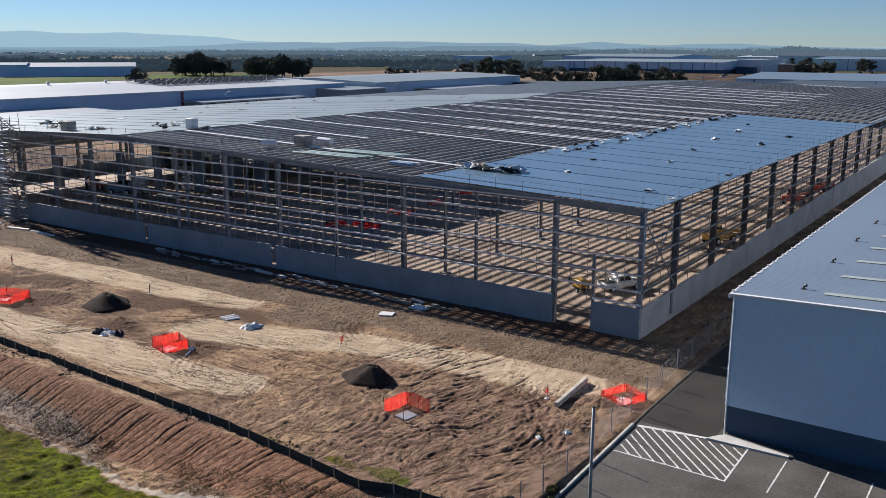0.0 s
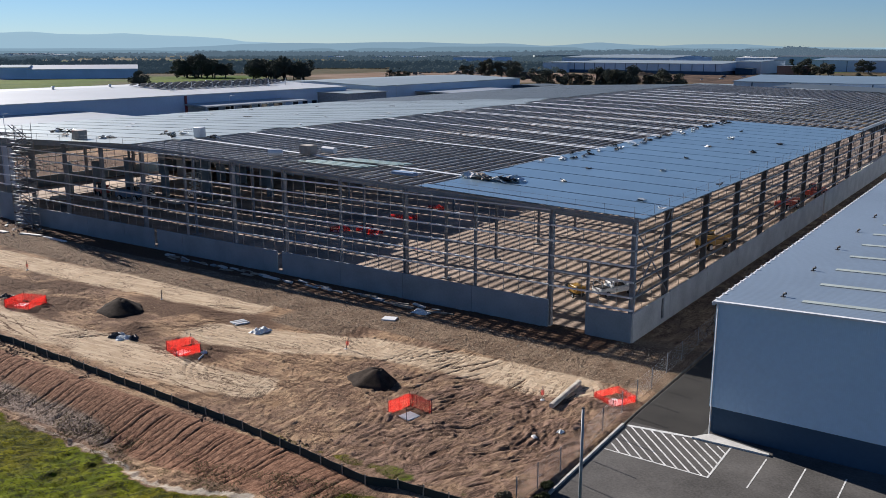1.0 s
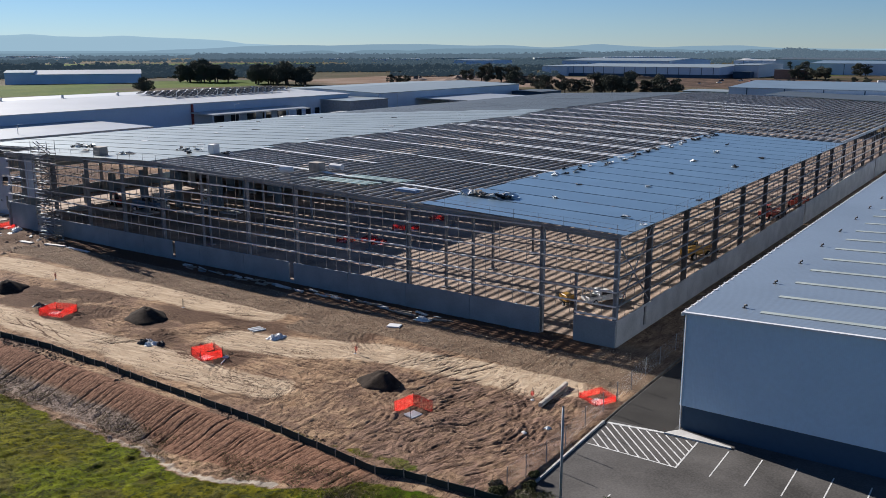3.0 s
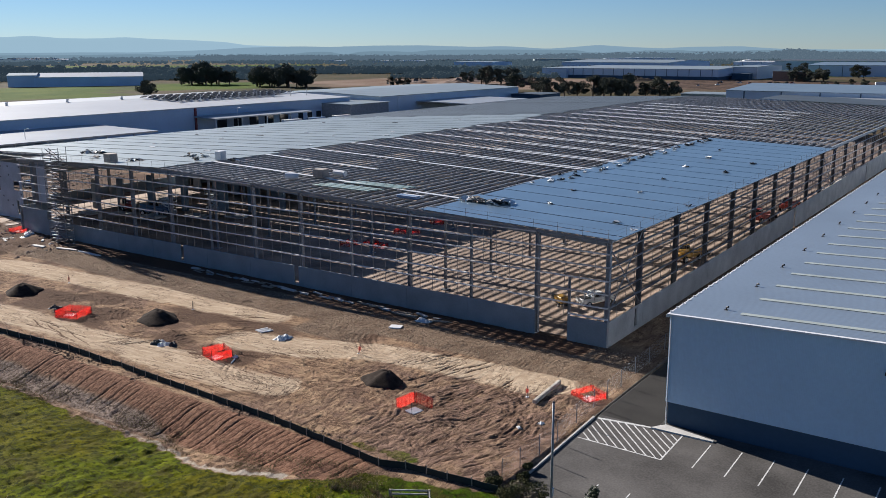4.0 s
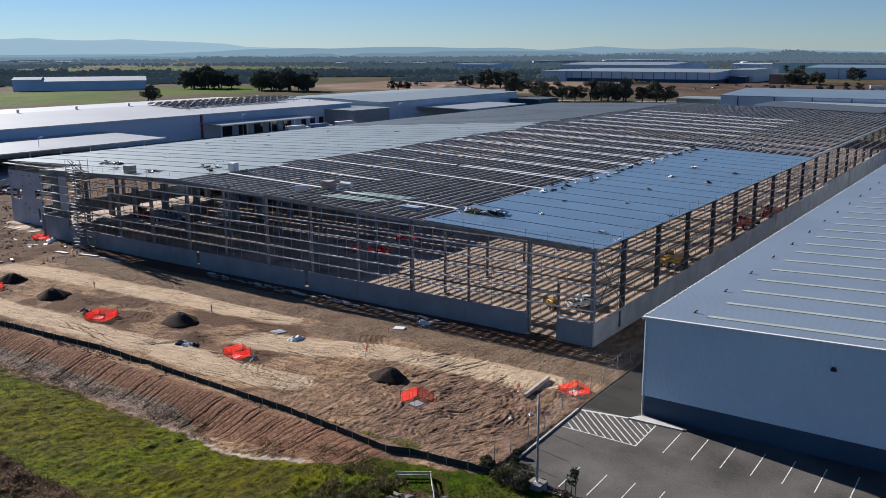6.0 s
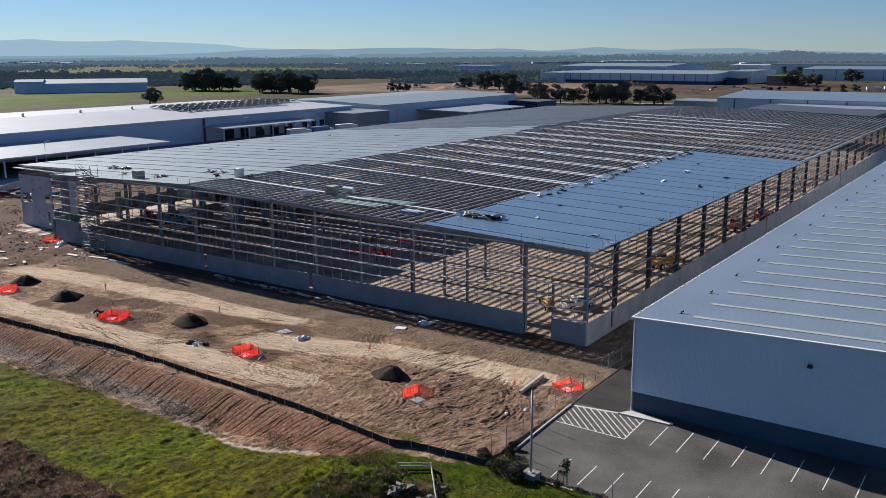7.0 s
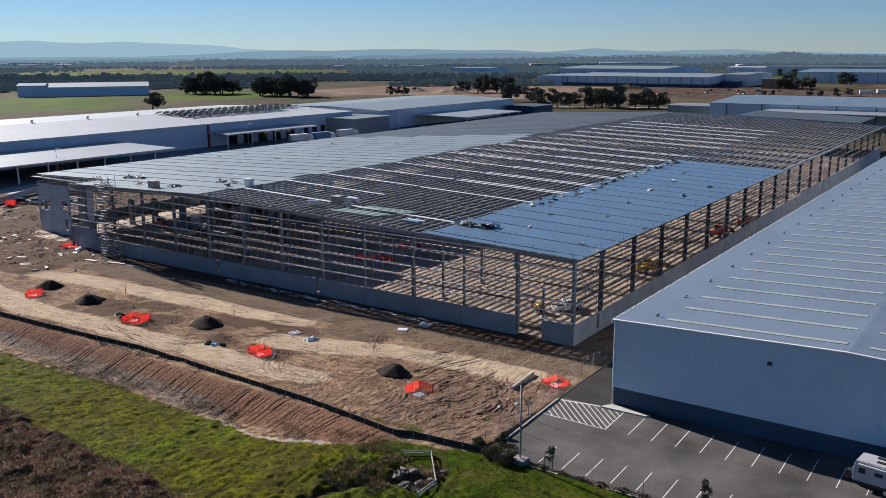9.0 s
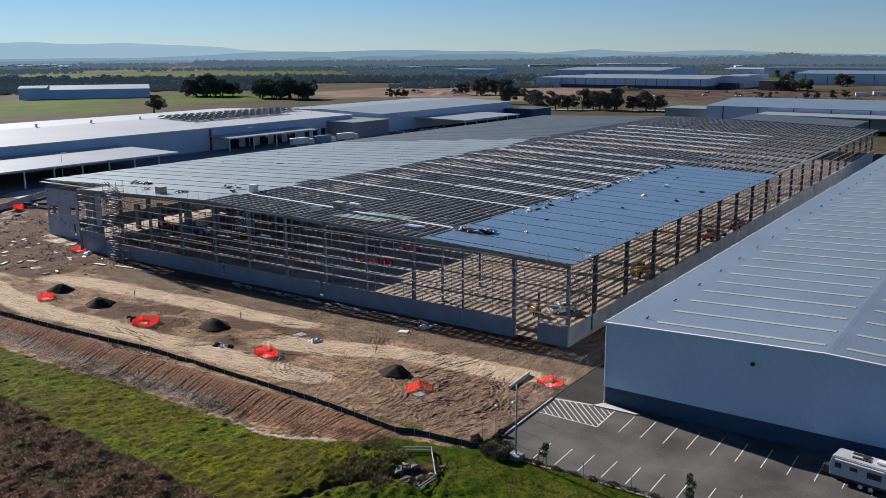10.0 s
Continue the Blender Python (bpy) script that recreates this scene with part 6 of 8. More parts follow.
tree("young_tree", 14.1, -33.6, 2.6, 0.04, [(0, 0, 1.6, 0.5, 0.5, 0.7), (0.15, 0.1, 2.2, 0.35, 0.35, 0.5)], 500, 0.10, LEAF, "young staked street tree in a car park bed", "tree", "car park trees", 3)
tree("young_tree", 29.7, -33.6, 3.6, 0.05, [(0, 0, 1.4, 0.45, 0.45, 0.6), (0.05, 0.1, 2.3, 0.5, 0.45, 0.7), (-0.1, 0, 3.1, 0.35, 0.35, 0.5)], 800, 0.10, LEAF, "slim young tree in a car park bed", "tree", "car park trees", 4)
for sx in (-0.45, 0.45):
    bm = bmesh.new()
    box(bm, -0.04, -0.04, -0.2, 0.04, 0.04, 1.5)
    o = solid("tree_stake", bm, TIMBER, "timber stake beside a young tree", "stake", "tree stakes")
    o.matrix_basis = pose(14.1 + sx, -33.8, gz(14.1, -33.8))


def shrub(x, y, blobs, n, size, material, label, group, seed):
    t = thing("shrub", label, "shrub", group, at=(x, y, gz(x, y)))
    bm = bmesh.new()
    for b in blobs:
        tube(bm, (0, 0, -0.1), b[:3], 0.04, 5, 0.015)
    part("stems", bm, BARK, t)
    o = new("foliage", leaf_cloud("foliage", blobs, n, size, material, seed))
    o.parent = t


OLIVE = island_mat("olive_leaves", [(0.036, 0.042, 0.018), (0.060, 0.064, 0.027), (0.092, 0.088, 0.044), (0.05, 0.058, 0.025)], 0.85)
GREY_SCRUB = island_mat("grey_twigs", [(0.10, 0.085, 0.065), (0.18, 0.155, 0.12), (0.13, 0.12, 0.075)], 0.9)
HEDGE = island_mat("dark_hedge", [(0.05, 0.038, 0.03), (0.10, 0.068, 0.05), (0.15, 0.11, 0.07)], 0.8)
GUM = island_mat("gum_foliage", [(0.060, 0.066, 0.050), (0.080, 0.084, 0.065), (0.096, 0.101, 0.078), (0.070, 0.077, 0.059)], 0.85)
for i, (x, y, s) in enumerate(((8.0, -34.6, 1.2), (9.2, -33.9, 1.4), (10.2, -34.5, 1.1), (8.6, -35.8, 1.1), (9.9, -35.9, 1.0), (7.7, -33.0, 0.9), (7.2, -31.6, 0.6), (6.4, -34.6, 0.7), (5.6, -33.6, 0.5), (10.8, -36.2, 0.7), (11.2, -33.9, 0.7), (6.9, -30.2, 0.4))):
    shrub(x, y, [(0, 0, 0.5 * s, s, s * 0.8, 0.5 * s), (0.4 * s, 0.2, 0.8 * s, 0.6 * s, 0.6 * s, 0.45 * s), (-0.6 * s, 0.3, 0.35 * s, 0.55 * s, 0.5 * s, 0.35 * s)], 2200, 0.06, OLIVE if i % 4 else GREY_SCRUB, "dense olive-green shrub at the car park edge", "car park shrubs", i + 30)
for i in range(22):
    x = 13.6 + i * 2.1
    shrub(x, -34.95 + 0.1 * math.sin(i), [(0, 0, 0.25, 1.1, 0.45, 0.3), (0.6, 0.05, 0.35, 0.6, 0.35, 0.25)], 420, 0.08, HEDGE, "low dark reddish hedge along the car park kerb", "hedge plants", i + 50)
for i in range(9):
    bm = bmesh.new()
    tube(bm, (0, 0, -0.2), (0, 0, 1.9), 0.035, 6)
    o = solid("fence_post", bm, STEEL, "thin dark steel post standing in a hedge", "post", "posts in the hedge")
    o.matrix_basis = pose(19.3 + 5.1 * i, -34.9, gz(19.3 + 5.1 * i, -34.9))


def wire_fence():
    pts = [(6.5, -33.4), (6.6, -30.8), (6.7, -27.8), (6.7, -24.6), (6.4, -20.4), (6.2, -16.4), (6.15, -13.3), (6.1, -10.0), (5.9, -6.0), (5.8, -2.0), (5.6, 3), (5.5, 8)]
    t = thing("wire_fence", "thin wire mesh fence on dark steel posts", "fence", at=(6.5, -15, 0))
    inv = pose(-6.5, 15, 0)
    for x, y in pts:
        bm = bmesh.new()
        tube(bm, (x, y, gz(x, y) - 0.2), (x, y, gz(x, y) + 1.85), 0.035, 6)
        part("fence_post", bm, STEEL, t).matrix_basis = inv
    for (ax, ay), (bx, by) in zip(pts, pts[1:]):
        bm = bmesh.new()
        for k in range(13):
            h = 0.08 + 0.145 * k
            tube(bm, (ax, ay, gz(ax, ay) + h), (bx, by, gz(bx, by) + h), 0.002 if k % 12 else 0.003, 3)
        n = int(math.hypot(bx - ax, by - ay) / 0.22)
        for k in range(n):
            f = (k + 0.5) / n
            x, y = ax + (bx - ax) * f, ay + (by - ay) * f
            z = gz(ax, ay) * (1 - f) + gz(bx, by) * f
            tube(bm, (x, y, z + 0.08), (x, y, z + 1.82), 0.0018, 3)
        part("wire_mesh", bm, GALV, t).matrix_basis = inv


wire_fence()


RUSH = island_mat("dry_rushes", [(0.068, 0.057, 0.041), (0.351, 0.257, 0.149), (0.162, 0.135, 0.074), (0.513, 0.392, 0.243), (0.095, 0.088, 0.047)], patch=0.6)


RAIL = mat("greyed_white_timber", (0.40, 0.395, 0.37), 0.85, 0, 0.2, 2.0, 10, 0.3)


def drain_rails():
    t = thing("timber_barrier", "weathered white timber post-and-rail barrier round a drain", "barrier", at=(4, -41, gz(4, -41)))
    inv = t.matrix_basis.inverted()
    pts = [(0.3, -39.5), (3.0, -38.2), (6.4, -42.2), (6.3, -45.0)]
    tops = []
    for x, y in pts:
        z = gz(x, y)
        bm = bmesh.new()
        box(bm, x - 0.08, y - 0.08, z - 0.3, x + 0.08, y + 0.08, max(z, -0.95) + 0.56)
        part("post", bm, TIMBER, t).matrix_basis = inv
        tops.append(max(z, -0.95) + 0.48)
    for i in range(3):
        for dz in (0.0, -0.3):
            bm = bmesh.new()
            bar(bm, (*pts[i], tops[i] + dz), (*pts[i + 1], tops[i + 1] + dz), 0.05, 0.13)
            part("rail", bm, RAIL, t).matrix_basis = inv
    mid = (pts[1][0] * 0.5 + pts[2][0] * 0.5, pts[1][1] * 0.5 + pts[2][1] * 0.5)
    bm = bmesh.new()
    box(bm, mid[0] - 0.08, mid[1] - 0.08, gz(*mid) - 0.3, mid[0] + 0.08, mid[1] + 0.08, (tops[1] + tops[2]) / 2)
    part("post", bm, TIMBER, t).matrix_basis = inv
    rr = random.Random(9)
    for i in range(16):
        bm = bmesh.new()
        bmesh.ops.create_icosphere(bm, subdivisions=2, radius=1)
        sx, sy, sz = rr.uniform(0.2, 0.6), rr.uniform(0.2, 0.45), rr.uniform(0.15, 0.3)
        for v in bm.verts:
            v.co = Vector((v.co.x * sx, v.co.y * sy, v.co.z * sz)) * (1 + 0.9 * noise.noise(v.co * 1.9 + Vector((i, 0, 0))))
        x, y = rr.uniform(1.8, 5.6), rr.uniform(-44.0, -40.2)
        o = solid("boulder", bm, mat("drain_rock", (0.13, 0.118, 0.105), 0.9, 0, 0.2, 2, 8, 0.4) if i == 0 else bpy.data.materials["drain_rock"], "grey boulder in a stony drain", "boulder", "drain boulders")
        o.matrix_basis = pose(x, y, gz(x, y) + 0.08, 0, 0, rr.uniform(0, 180))
    rng = np.random.RandomState(71)
    n = 3200
    x, y = rng.uniform(-4.5, 6.2, n), rng.uniform(-47.5, -39.6, n)
    keep = fbm(x, y, 1.8, 72, 2) > 0.43 + 0.1 * ((x - 2) ** 2 + (y + 42.5) ** 2 > 14)
    x, y = x[keep], y[keep]
    scatter("rushes", np.stack([x, y, sample(GZ, x, y) - 0.03], -1), 0.2 + 0.3 * rng.rand(len(x)), RUSH, "dry tan and dark rushes round a stony drain", "rushes", "twig", seed=73)


drain_rails()


def wheel(parent, x, y, r, w, axis="y"):
    bm = bmesh.new()
    tube(bm, (0, -w / 2, 0), (0, w / 2, 0), r, 18)
    bmesh.ops.bevel(bm, geom=[e for e in bm.edges if len(e.link_faces) == 2 and abs(e.link_faces[0].normal.dot(e.link_faces[1].normal)) < 0.5], offset=r * 0.12, segments=2, affect="EDGES")
    o = part("wheel", bm, RUBBER, parent)
    o.matrix_basis = pose(x, y, r)
    bm = bmesh.new()
    tube(bm, (0, -w / 2 - 0.01, 0), (0, w / 2 + 0.01, 0), r * 0.58, 12)
    part("rim", bm, GALV, o)
    return o


def ute():
    t = thing("ute", "white utility vehicle parked inside the frame", "car", at=(-8.55, 15.3, 0.0), turn=62)
    bm = bmesh.new()
    prism(bm, [(-2.6, 0.45), (2.55, 0.45), (2.62, 0.75), (2.5, 0.98), (1.2, 1.08), (-2.6, 1.08)], -0.92, 0.92)
    bmesh.ops.bevel(bm, geom=list(bm.edges), offset=0.06, segments=2, affect="EDGES")
    part("body", bm, WHITE, t)
    bm = bmesh.new()
    prism(bm, [(-1.0, 1.07), (1.25, 1.07), (0.55, 1.75), (-0.75, 1.80)], -0.8, 0.8)
    bmesh.ops.bevel(bm, geom=list(bm.edges), offset=0.08, segments=2, affect="EDGES")
    part("cab", bm, WHITE, t)
    for s in (-1, 1):
        bm = bmesh.new()
        prism(bm, [(-0.75, 1.17), (0.9, 1.17), (0.45, 1.62), (-0.62, 1.66)], s * 0.79, s * 0.815)
        part("side_window", bm, GLASS_DARK, t)
    bm = bmesh.new()
    bar(bm, (1.2, 0, 1.16), (0.62, 0, 1.68), 1.3, 0.04, up=(1, 0, 1))
    part("windscreen", bm, GLASS_DARK, t)
    bm = bmesh.new()
    box(bm, -2.5, -0.78, 1.06, -1.1, 0.78, 1.1)
    part("tray", bm, BLACK, t)
    bm = bmesh.new()
    for x in (-1.2, -2.4):
        bar(bm, (x, -0.85, 1.1), (x, -0.85, 1.85), 0.06, 0.06)
        bar(bm, (x, 0.85, 1.1), (x, 0.85, 1.85), 0.06, 0.06)
        bar(bm, (x, -0.85, 1.85), (x, 0.85, 1.85), 0.06, 0.06)
    part("ladder_rack", bm, STEEL, t)
    for x in (-1.65, 1.6):
        for y in (-0.82, 0.82):
            wheel(t, x, y, 0.38, 0.26)


def yellow_trailer():
    t = thing("trailer_pump", "yellow hopper trailer with a dark drawbar, parked inside the frame", "trailer", at=(-11.6, 11.6, 0), turn=150)
    t.matrix_basis = t.matrix_basis @ Matrix.Scale(0.82, 4)
    bm = bmesh.new()
    prism(bm, [(-1.0, 0.75), (0.9, 0.75), (1.25, 1.75), (-1.25, 1.75)], -0.7, 0.7)
    bmesh.ops.bevel(bm, geom=list(bm.edges), offset=0.05, segments=1, affect="EDGES")
    part("hopper", bm, YELLOW, t)
    bm = bmesh.new()
    box(bm, -1.3, -0.55, 0.5, 1.3, 0.55, 0.72)
    bar(bm, (1.2, 0, 0.6), (3.0, 0, 0.75), 0.14, 0.14)
    part("chassis", bm, BLACK, t)
    bm = bmesh.new()
    box(bm, 1.4, -0.35, 0.8, 2.6, 0.35, 1.35)
    part("engine_box", bm, BLACK, t)
    for y in (-0.75, 0.75):
        wheel(t, -0.2, y, 0.36, 0.2)


def telehandler(x, y, turn, paint, label, group):
    t = thing("telehandler", label, "machine", group, at=(x, y, 0), turn=turn)
    bm = bmesh.new()
    prism(bm, [(-2.6, 0.7), (2.2, 0.7), (2.3, 1.2), (0.5, 1.4), (-2.7, 1.6)], -0.95, 0.95)
    bmesh.ops.bevel(bm, geom=list(bm.edges), offset=0.06, segments=1, affect="EDGES")
    part("chassis", bm, paint, t)
    bm = bmesh.new()
    prism(bm, [(-0.9, 1.4), (0.7, 1.4), (0.4, 2.5), (-0.8, 2.5)], 0.1, 0.95)
    part("cab", bm, GLASS_DARK, t)
    bm = bmesh.new()
    box(bm, -0.85, 0.06, 2.5, 0.45, 0.99, 2.58)
    part("cab_roof", bm, paint, t)
    bm = bmesh.new()
    bar(bm, (-2.5, -0.45, 2.0), (3.4, -0.45, 1.5), 0.42, 0.42)
    bar(bm, (3.4, -0.45, 1.5), (4.1, -0.45, 0.9), 0.3, 0.3)
    part("boom", bm, paint, t)
    bm = bmesh.new()
    box(bm, 4.0, -1.0, 0.35, 4.1, 0.1, 1.1)
    box(bm, 4.1, -0.9, 0.35, 5.2, -0.75, 0.42)
    box(bm, 4.1, -0.15, 0.35, 5.2, 0.0, 0.42)
    part("fork", bm, BLACK, t)
    for wx in (-1.7, 1.6):
        for wy in (-1.0, 1.0):
            wheel(t, wx, wy, 0.55, 0.38)


def scissor_lift(x, y, turn, h, paint, label):
    t = thing("scissor_lift", label, "machine", "scissor lifts", at=(x, y, 0), turn=turn)
    bm = bmesh.new()
    box(bm, -1.4, -0.7, 0.3, 1.4, 0.7, 1.0)
    bmesh.ops.bevel(bm, geom=list(bm.edges), offset=0.04, segments=1, affect="EDGES")
    part("base", bm, paint, t)
    n = 3
    for k in range(n):
        z0, z1 = 1.0 + (h - 1.0) * k / n, 1.0 + (h - 1.0) * (k + 1) / n
        for s in (-0.55, 0.55):
            for e in (-1.1, 1.1):
                bm = bmesh.new()
                bar(bm, (e, s + 0.03 * e, z0), (-e, s + 0.03 * e, z1), 0.06, 0.12)
                part("scissor_arm", bm, GALV, t)
    bm = bmesh.new()
    box(bm, -1.5, -0.75, h, 1.5, 0.75, h + 0.12)
    part("platform", bm, GALV, t)
    bm = bmesh.new()
    for z in (0.6, 1.1):
        for a, b in (((-1.5, -0.75), (1.5, -0.75)), ((1.5, -0.75), (1.5, 0.75)), ((1.5, 0.75), (-1.5, 0.75)), ((-1.5, 0.75), (-1.5, -0.75))):
            bar(bm, (*a, h + z), (*b, h + z), 0.05, 0.05)
    for a in ((-1.5, -0.75), (1.5, -0.75), (1.5, 0.75), (-1.5, 0.75)):
        bar(bm, (*a, h), (*a, h + 1.1), 0.05, 0.05)
    part("guard_rail", bm, paint, t)
    for wx in (-1.0, 1.0):
        for wy in (-0.65, 0.65):
            wheel(t, wx, wy, 0.32, 0.22)


ute()
yellow_trailer()
telehandler(-7.0, 45.5, 70, YELLOW, "orange-yellow telehandler inside the frame", "site machines")
telehandler(-6.4, 84.5, 75, RED, "red telehandler working inside the frame", "site machines")
telehandler(-110.0, 23.5, 20, BLUE_WRAP, "blue telehandler inside the shaded frame", "site machines")
telehandler(-119.5, 24.0, 160, RED, "red loader inside the shaded frame", "site machines")
telehandler(-5.2, 100.5, 80, RED, "red telehandler beside the far wall panels", "site machines")
scissor_lift(-107.6, 25.5, 20, 2.6, GALV, "grey and white scissor lift inside the frame")
scissor_lift(-113.5, 29.5, 60, 2.2, BLUE_WRAP, "blue scissor lift inside the frame")
scissor_lift(-103.5, 33.5, 10, 3.4, GALV, "raised grey scissor lift inside the frame")
for i, (x, y, s) in enumerate(((-58.6, 24.2, 1.5), (-55.6, 26.8, 1.3), (-57.4, 37.0, 1.3), (-55.0, 38.2, 1.0), (-57.0, 47.8, 1.4), (-58.5, 59.6, 1.2), (-52.8, 25.6, 1.2))):
    pit_fence(x, y, s * 0.75, 0.85, 15 * i, 30 + i, "orange mesh barrier on the dark floor of the frame")


def scaffold():
    t = thing("scaffold_tower", "galvanised scaffold stair tower against the frame", "scaffold", at=(-101.5, -1.3, gz(-101.5, -1.3)))
    xs, ys_ = (-2.6, -0.2, 2.2), (-1.2, 0.2)
    for x in xs:
        for y in ys_:
            bm = bmesh.new()
            tube(bm, (x, y, -0.1), (x, y, 16.4 + 0.5 * math.sin(x * 3 + y)), 0.045, 6)
            part("standard", bm, STEEL, t)
    rs = random.Random(8)
    for k in range(9):
        z = 1.75 * k + 0.4
        for y in ys_:
            for dz in (0, 0.55, 1.05):
                bm = bmesh.new()
                tube(bm, (-2.75, y, z + dz), (2.35, y, z + dz), 0.03, 6)
                part("ledger", bm, STEEL_DARK, t)
        for x in xs:
            bm = bmesh.new()
            tube(bm, (x, -1.35, z), (x, 0.35, z), 0.035, 6)
            part("transom", bm, STEEL_DARK, t)
        bm = bmesh.new()
        box(bm, -2.6, -0.5, z + 0.05, 2.2, 0.15, z + 0.1)
        part("deck", bm, STEEL_DARK, t)
        # boards and treads in white, so the sun's glint on aluminium is painted in
        for q in range(3):
            bm = bmesh.new()
            x0 = rs.uniform(-2.5, -0.3)
            zz = z + 0.2 + 0.55 * q
            box(bm, x0, -1.2, zz, x0 + rs.uniform(1.2, 2.3), -0.75, zz + 0.07)
            part("tread", bm, TRIM, t, "white tread standing in for sunlit aluminium")
        s = 1 if k % 2 else -1
        bm = bmesh.new()
        for yy in (-1.0, -0.35):
            bar(bm, (-0.2 - s * 1.9, yy, z + 0.05), (-0.2 + s * 1.9, yy, z + 1.75), 0.05, 0.12)
        part("stringer", bm, STEEL_DARK, t)
        bm = bmesh.new()
        box(bm, -2.6, -1.24, z + 0.1, 2.2, -1.2, z + 0.24)
        part("toe_board", bm, BLACK if k % 2 else TIMBER, t)
    # a bundle of steel leaning by its foot
    rr = random.Random(3)
    for i in range(10):
        plank(-101.6 + rr.uniform(-1.5, 1.5), -1.6 + rr.uniform(-0.8, 0.6), rr.uniform(1.5, 3.5), 0.1, 0.1, rr.uniform(0, 180), rr.choice((GALV, TIMBER, RUST)), "scaffold part lying at the foot of a tower")


scaffold()


def caravan():
    t = thing("caravan", "white box caravan with dark windows parked on bay lines", "caravan", at=(42.9, -21.2, float(park_z(-21.2))), turn=-8)
    bm = bmesh.new()
    prism(bm, [(-3.1, 0.75), (-2.4, 0.6), (2.9, 0.6), (3.2, 0.9), (3.2, 2.75), (-2.9, 2.85), (-3.2, 1.9)], -1.15, 1.15)
    bmesh.ops.bevel(bm, geom=list(bm.edges), offset=0.08, segments=2, affect="EDGES")
    part("body", bm, mat("caravan_white", (0.40, 0.41, 0.44), 0.4, 0, 0.06, 1.0), t)
    for x0, x1, z0, z1 in ((-2.6, -2.0, 1.7, 2.2), (-1.2, -0.5, 1.75, 2.1), (0.4, 1.7, 1.5, 2.1), (2.3, 2.8, 0.9, 2.3)):
        bm = bmesh.new()
        box(bm, x0, -1.19, z0, x1, -1.14, z1)
        part("window", bm, GLASS_DARK, t)
    bm = bmesh.new()
    box(bm, -3.0, -1.18, 0.6, 3.1, -1.15, 0.85)
    part("skirt", bm, BLACK, t)
    for x, y, w, h in ((-1.5, 0.4, 0.9, 0.45), (-1.3, -0.5, 0.9, 0.35)):
        bm = bmesh.new()
        box(bm, x, y, 2.84, x + 1.6, y + h, 2.9)
        part("solar_panel", bm, BLACK, t)
    bm = bmesh.new()
    box(bm, 0.9, -0.4, 2.8, 1.9, 0.4, 3.08)
    bmesh.ops.bevel(bm, geom=list(bm.edges), offset=0.08, segments=2, affect="EDGES")
    part("air_conditioner", bm, WHITE, t)
    bm = bmesh.new()
    tube(bm, (-0.2, 0.1, 2.84), (-0.2, 0.1, 2.98), 0.25, 12)
    part("roof_hatch", bm, BLACK, t)
    bm = bmesh.new()
    tube(bm, (-2.6, -1.35, 2.6), (2.0, -1.35, 2.55), 0.08, 8)
    part("awning_roll", bm, TRIM, t)
    bm = bmesh.new()
    bar(bm, (-3.0, -0.5, 0.6), (-4.3, 0, 0.55), 0.1, 0.12)
    bar(bm, (-3.0, 0.5, 0.6), (-4.3, 0, 0.55), 0.1, 0.12)
    box(bm, -3.9, -0.4, 0.62, -3.3, 0.4, 1.3)
    tube(bm, (-4.1, 0, 0), (-4.1, 0, 0.9), 0.05, 8)
    part("drawbar", bm, BLACK, t)
    for x in (-0.1, 0.85):
        for y in (-1.05, 1.05):
            wheel(t, x, y, 0.38, 0.22)


caravan()


# ---- loose things on the roofs ----
def roof_pack(x, y, lx, ly, h, material, label, turn=0, name="material_pack", category="pack"):
    bm = bmesh.new()
    box(bm, -lx / 2, -ly / 2, 0, lx / 2, ly / 2, h)
    bmesh.ops.bevel(bm, geom=list(bm.edges), offset=0.04, segments=1, affect="EDGES")
    o = solid(name, bm, material, label, category, "packs on the roof")
    o.matrix_basis = pose(x, y, roof_z(x) + 0.085, 0, 0, turn)
    return o


def roof_roll(x, y, length, r, material, label, turn=0):
    bm = bmesh.new()
    tube(bm, (-length / 2, 0, r), (length / 2, 0, r), r, 12)
    o = solid("insulation_roll", bm, material, label, "roll", "rolls on the roof", smooth=False)
    o.matrix_basis = pose(x, y, roof_z(x) + 0.085, 0, 1.6, turn)


def scrap_mesh(seed):
    """A crumpled flat scrap of wrapping, about a metre across."""
    rng = random.Random(seed)
    bm = bmesh.new()
    bmesh.ops.create_grid(bm, x_segments=3, y_segments=2, size=0.5)
    for v in bm.verts:
        v.co += Vector((rng.uniform(-0.12, 0.12), rng.uniform(-0.12, 0.12), rng.uniform(-0.05, 0.22)))
    top = bmesh.ops.extrude_face_region(bm, geom=list(bm.faces))["geom"]
    for v in top:
        if isinstance(v, bmesh.types.BMVert):
            v.co.z += 0.05
    return bm


SCRAPS = [finish(scrap_mesh(900 + k), "scrap", m) for k, m in enumerate((WHITE, BLACK, TRIM, BLACK, WHITE, TIMBER))]


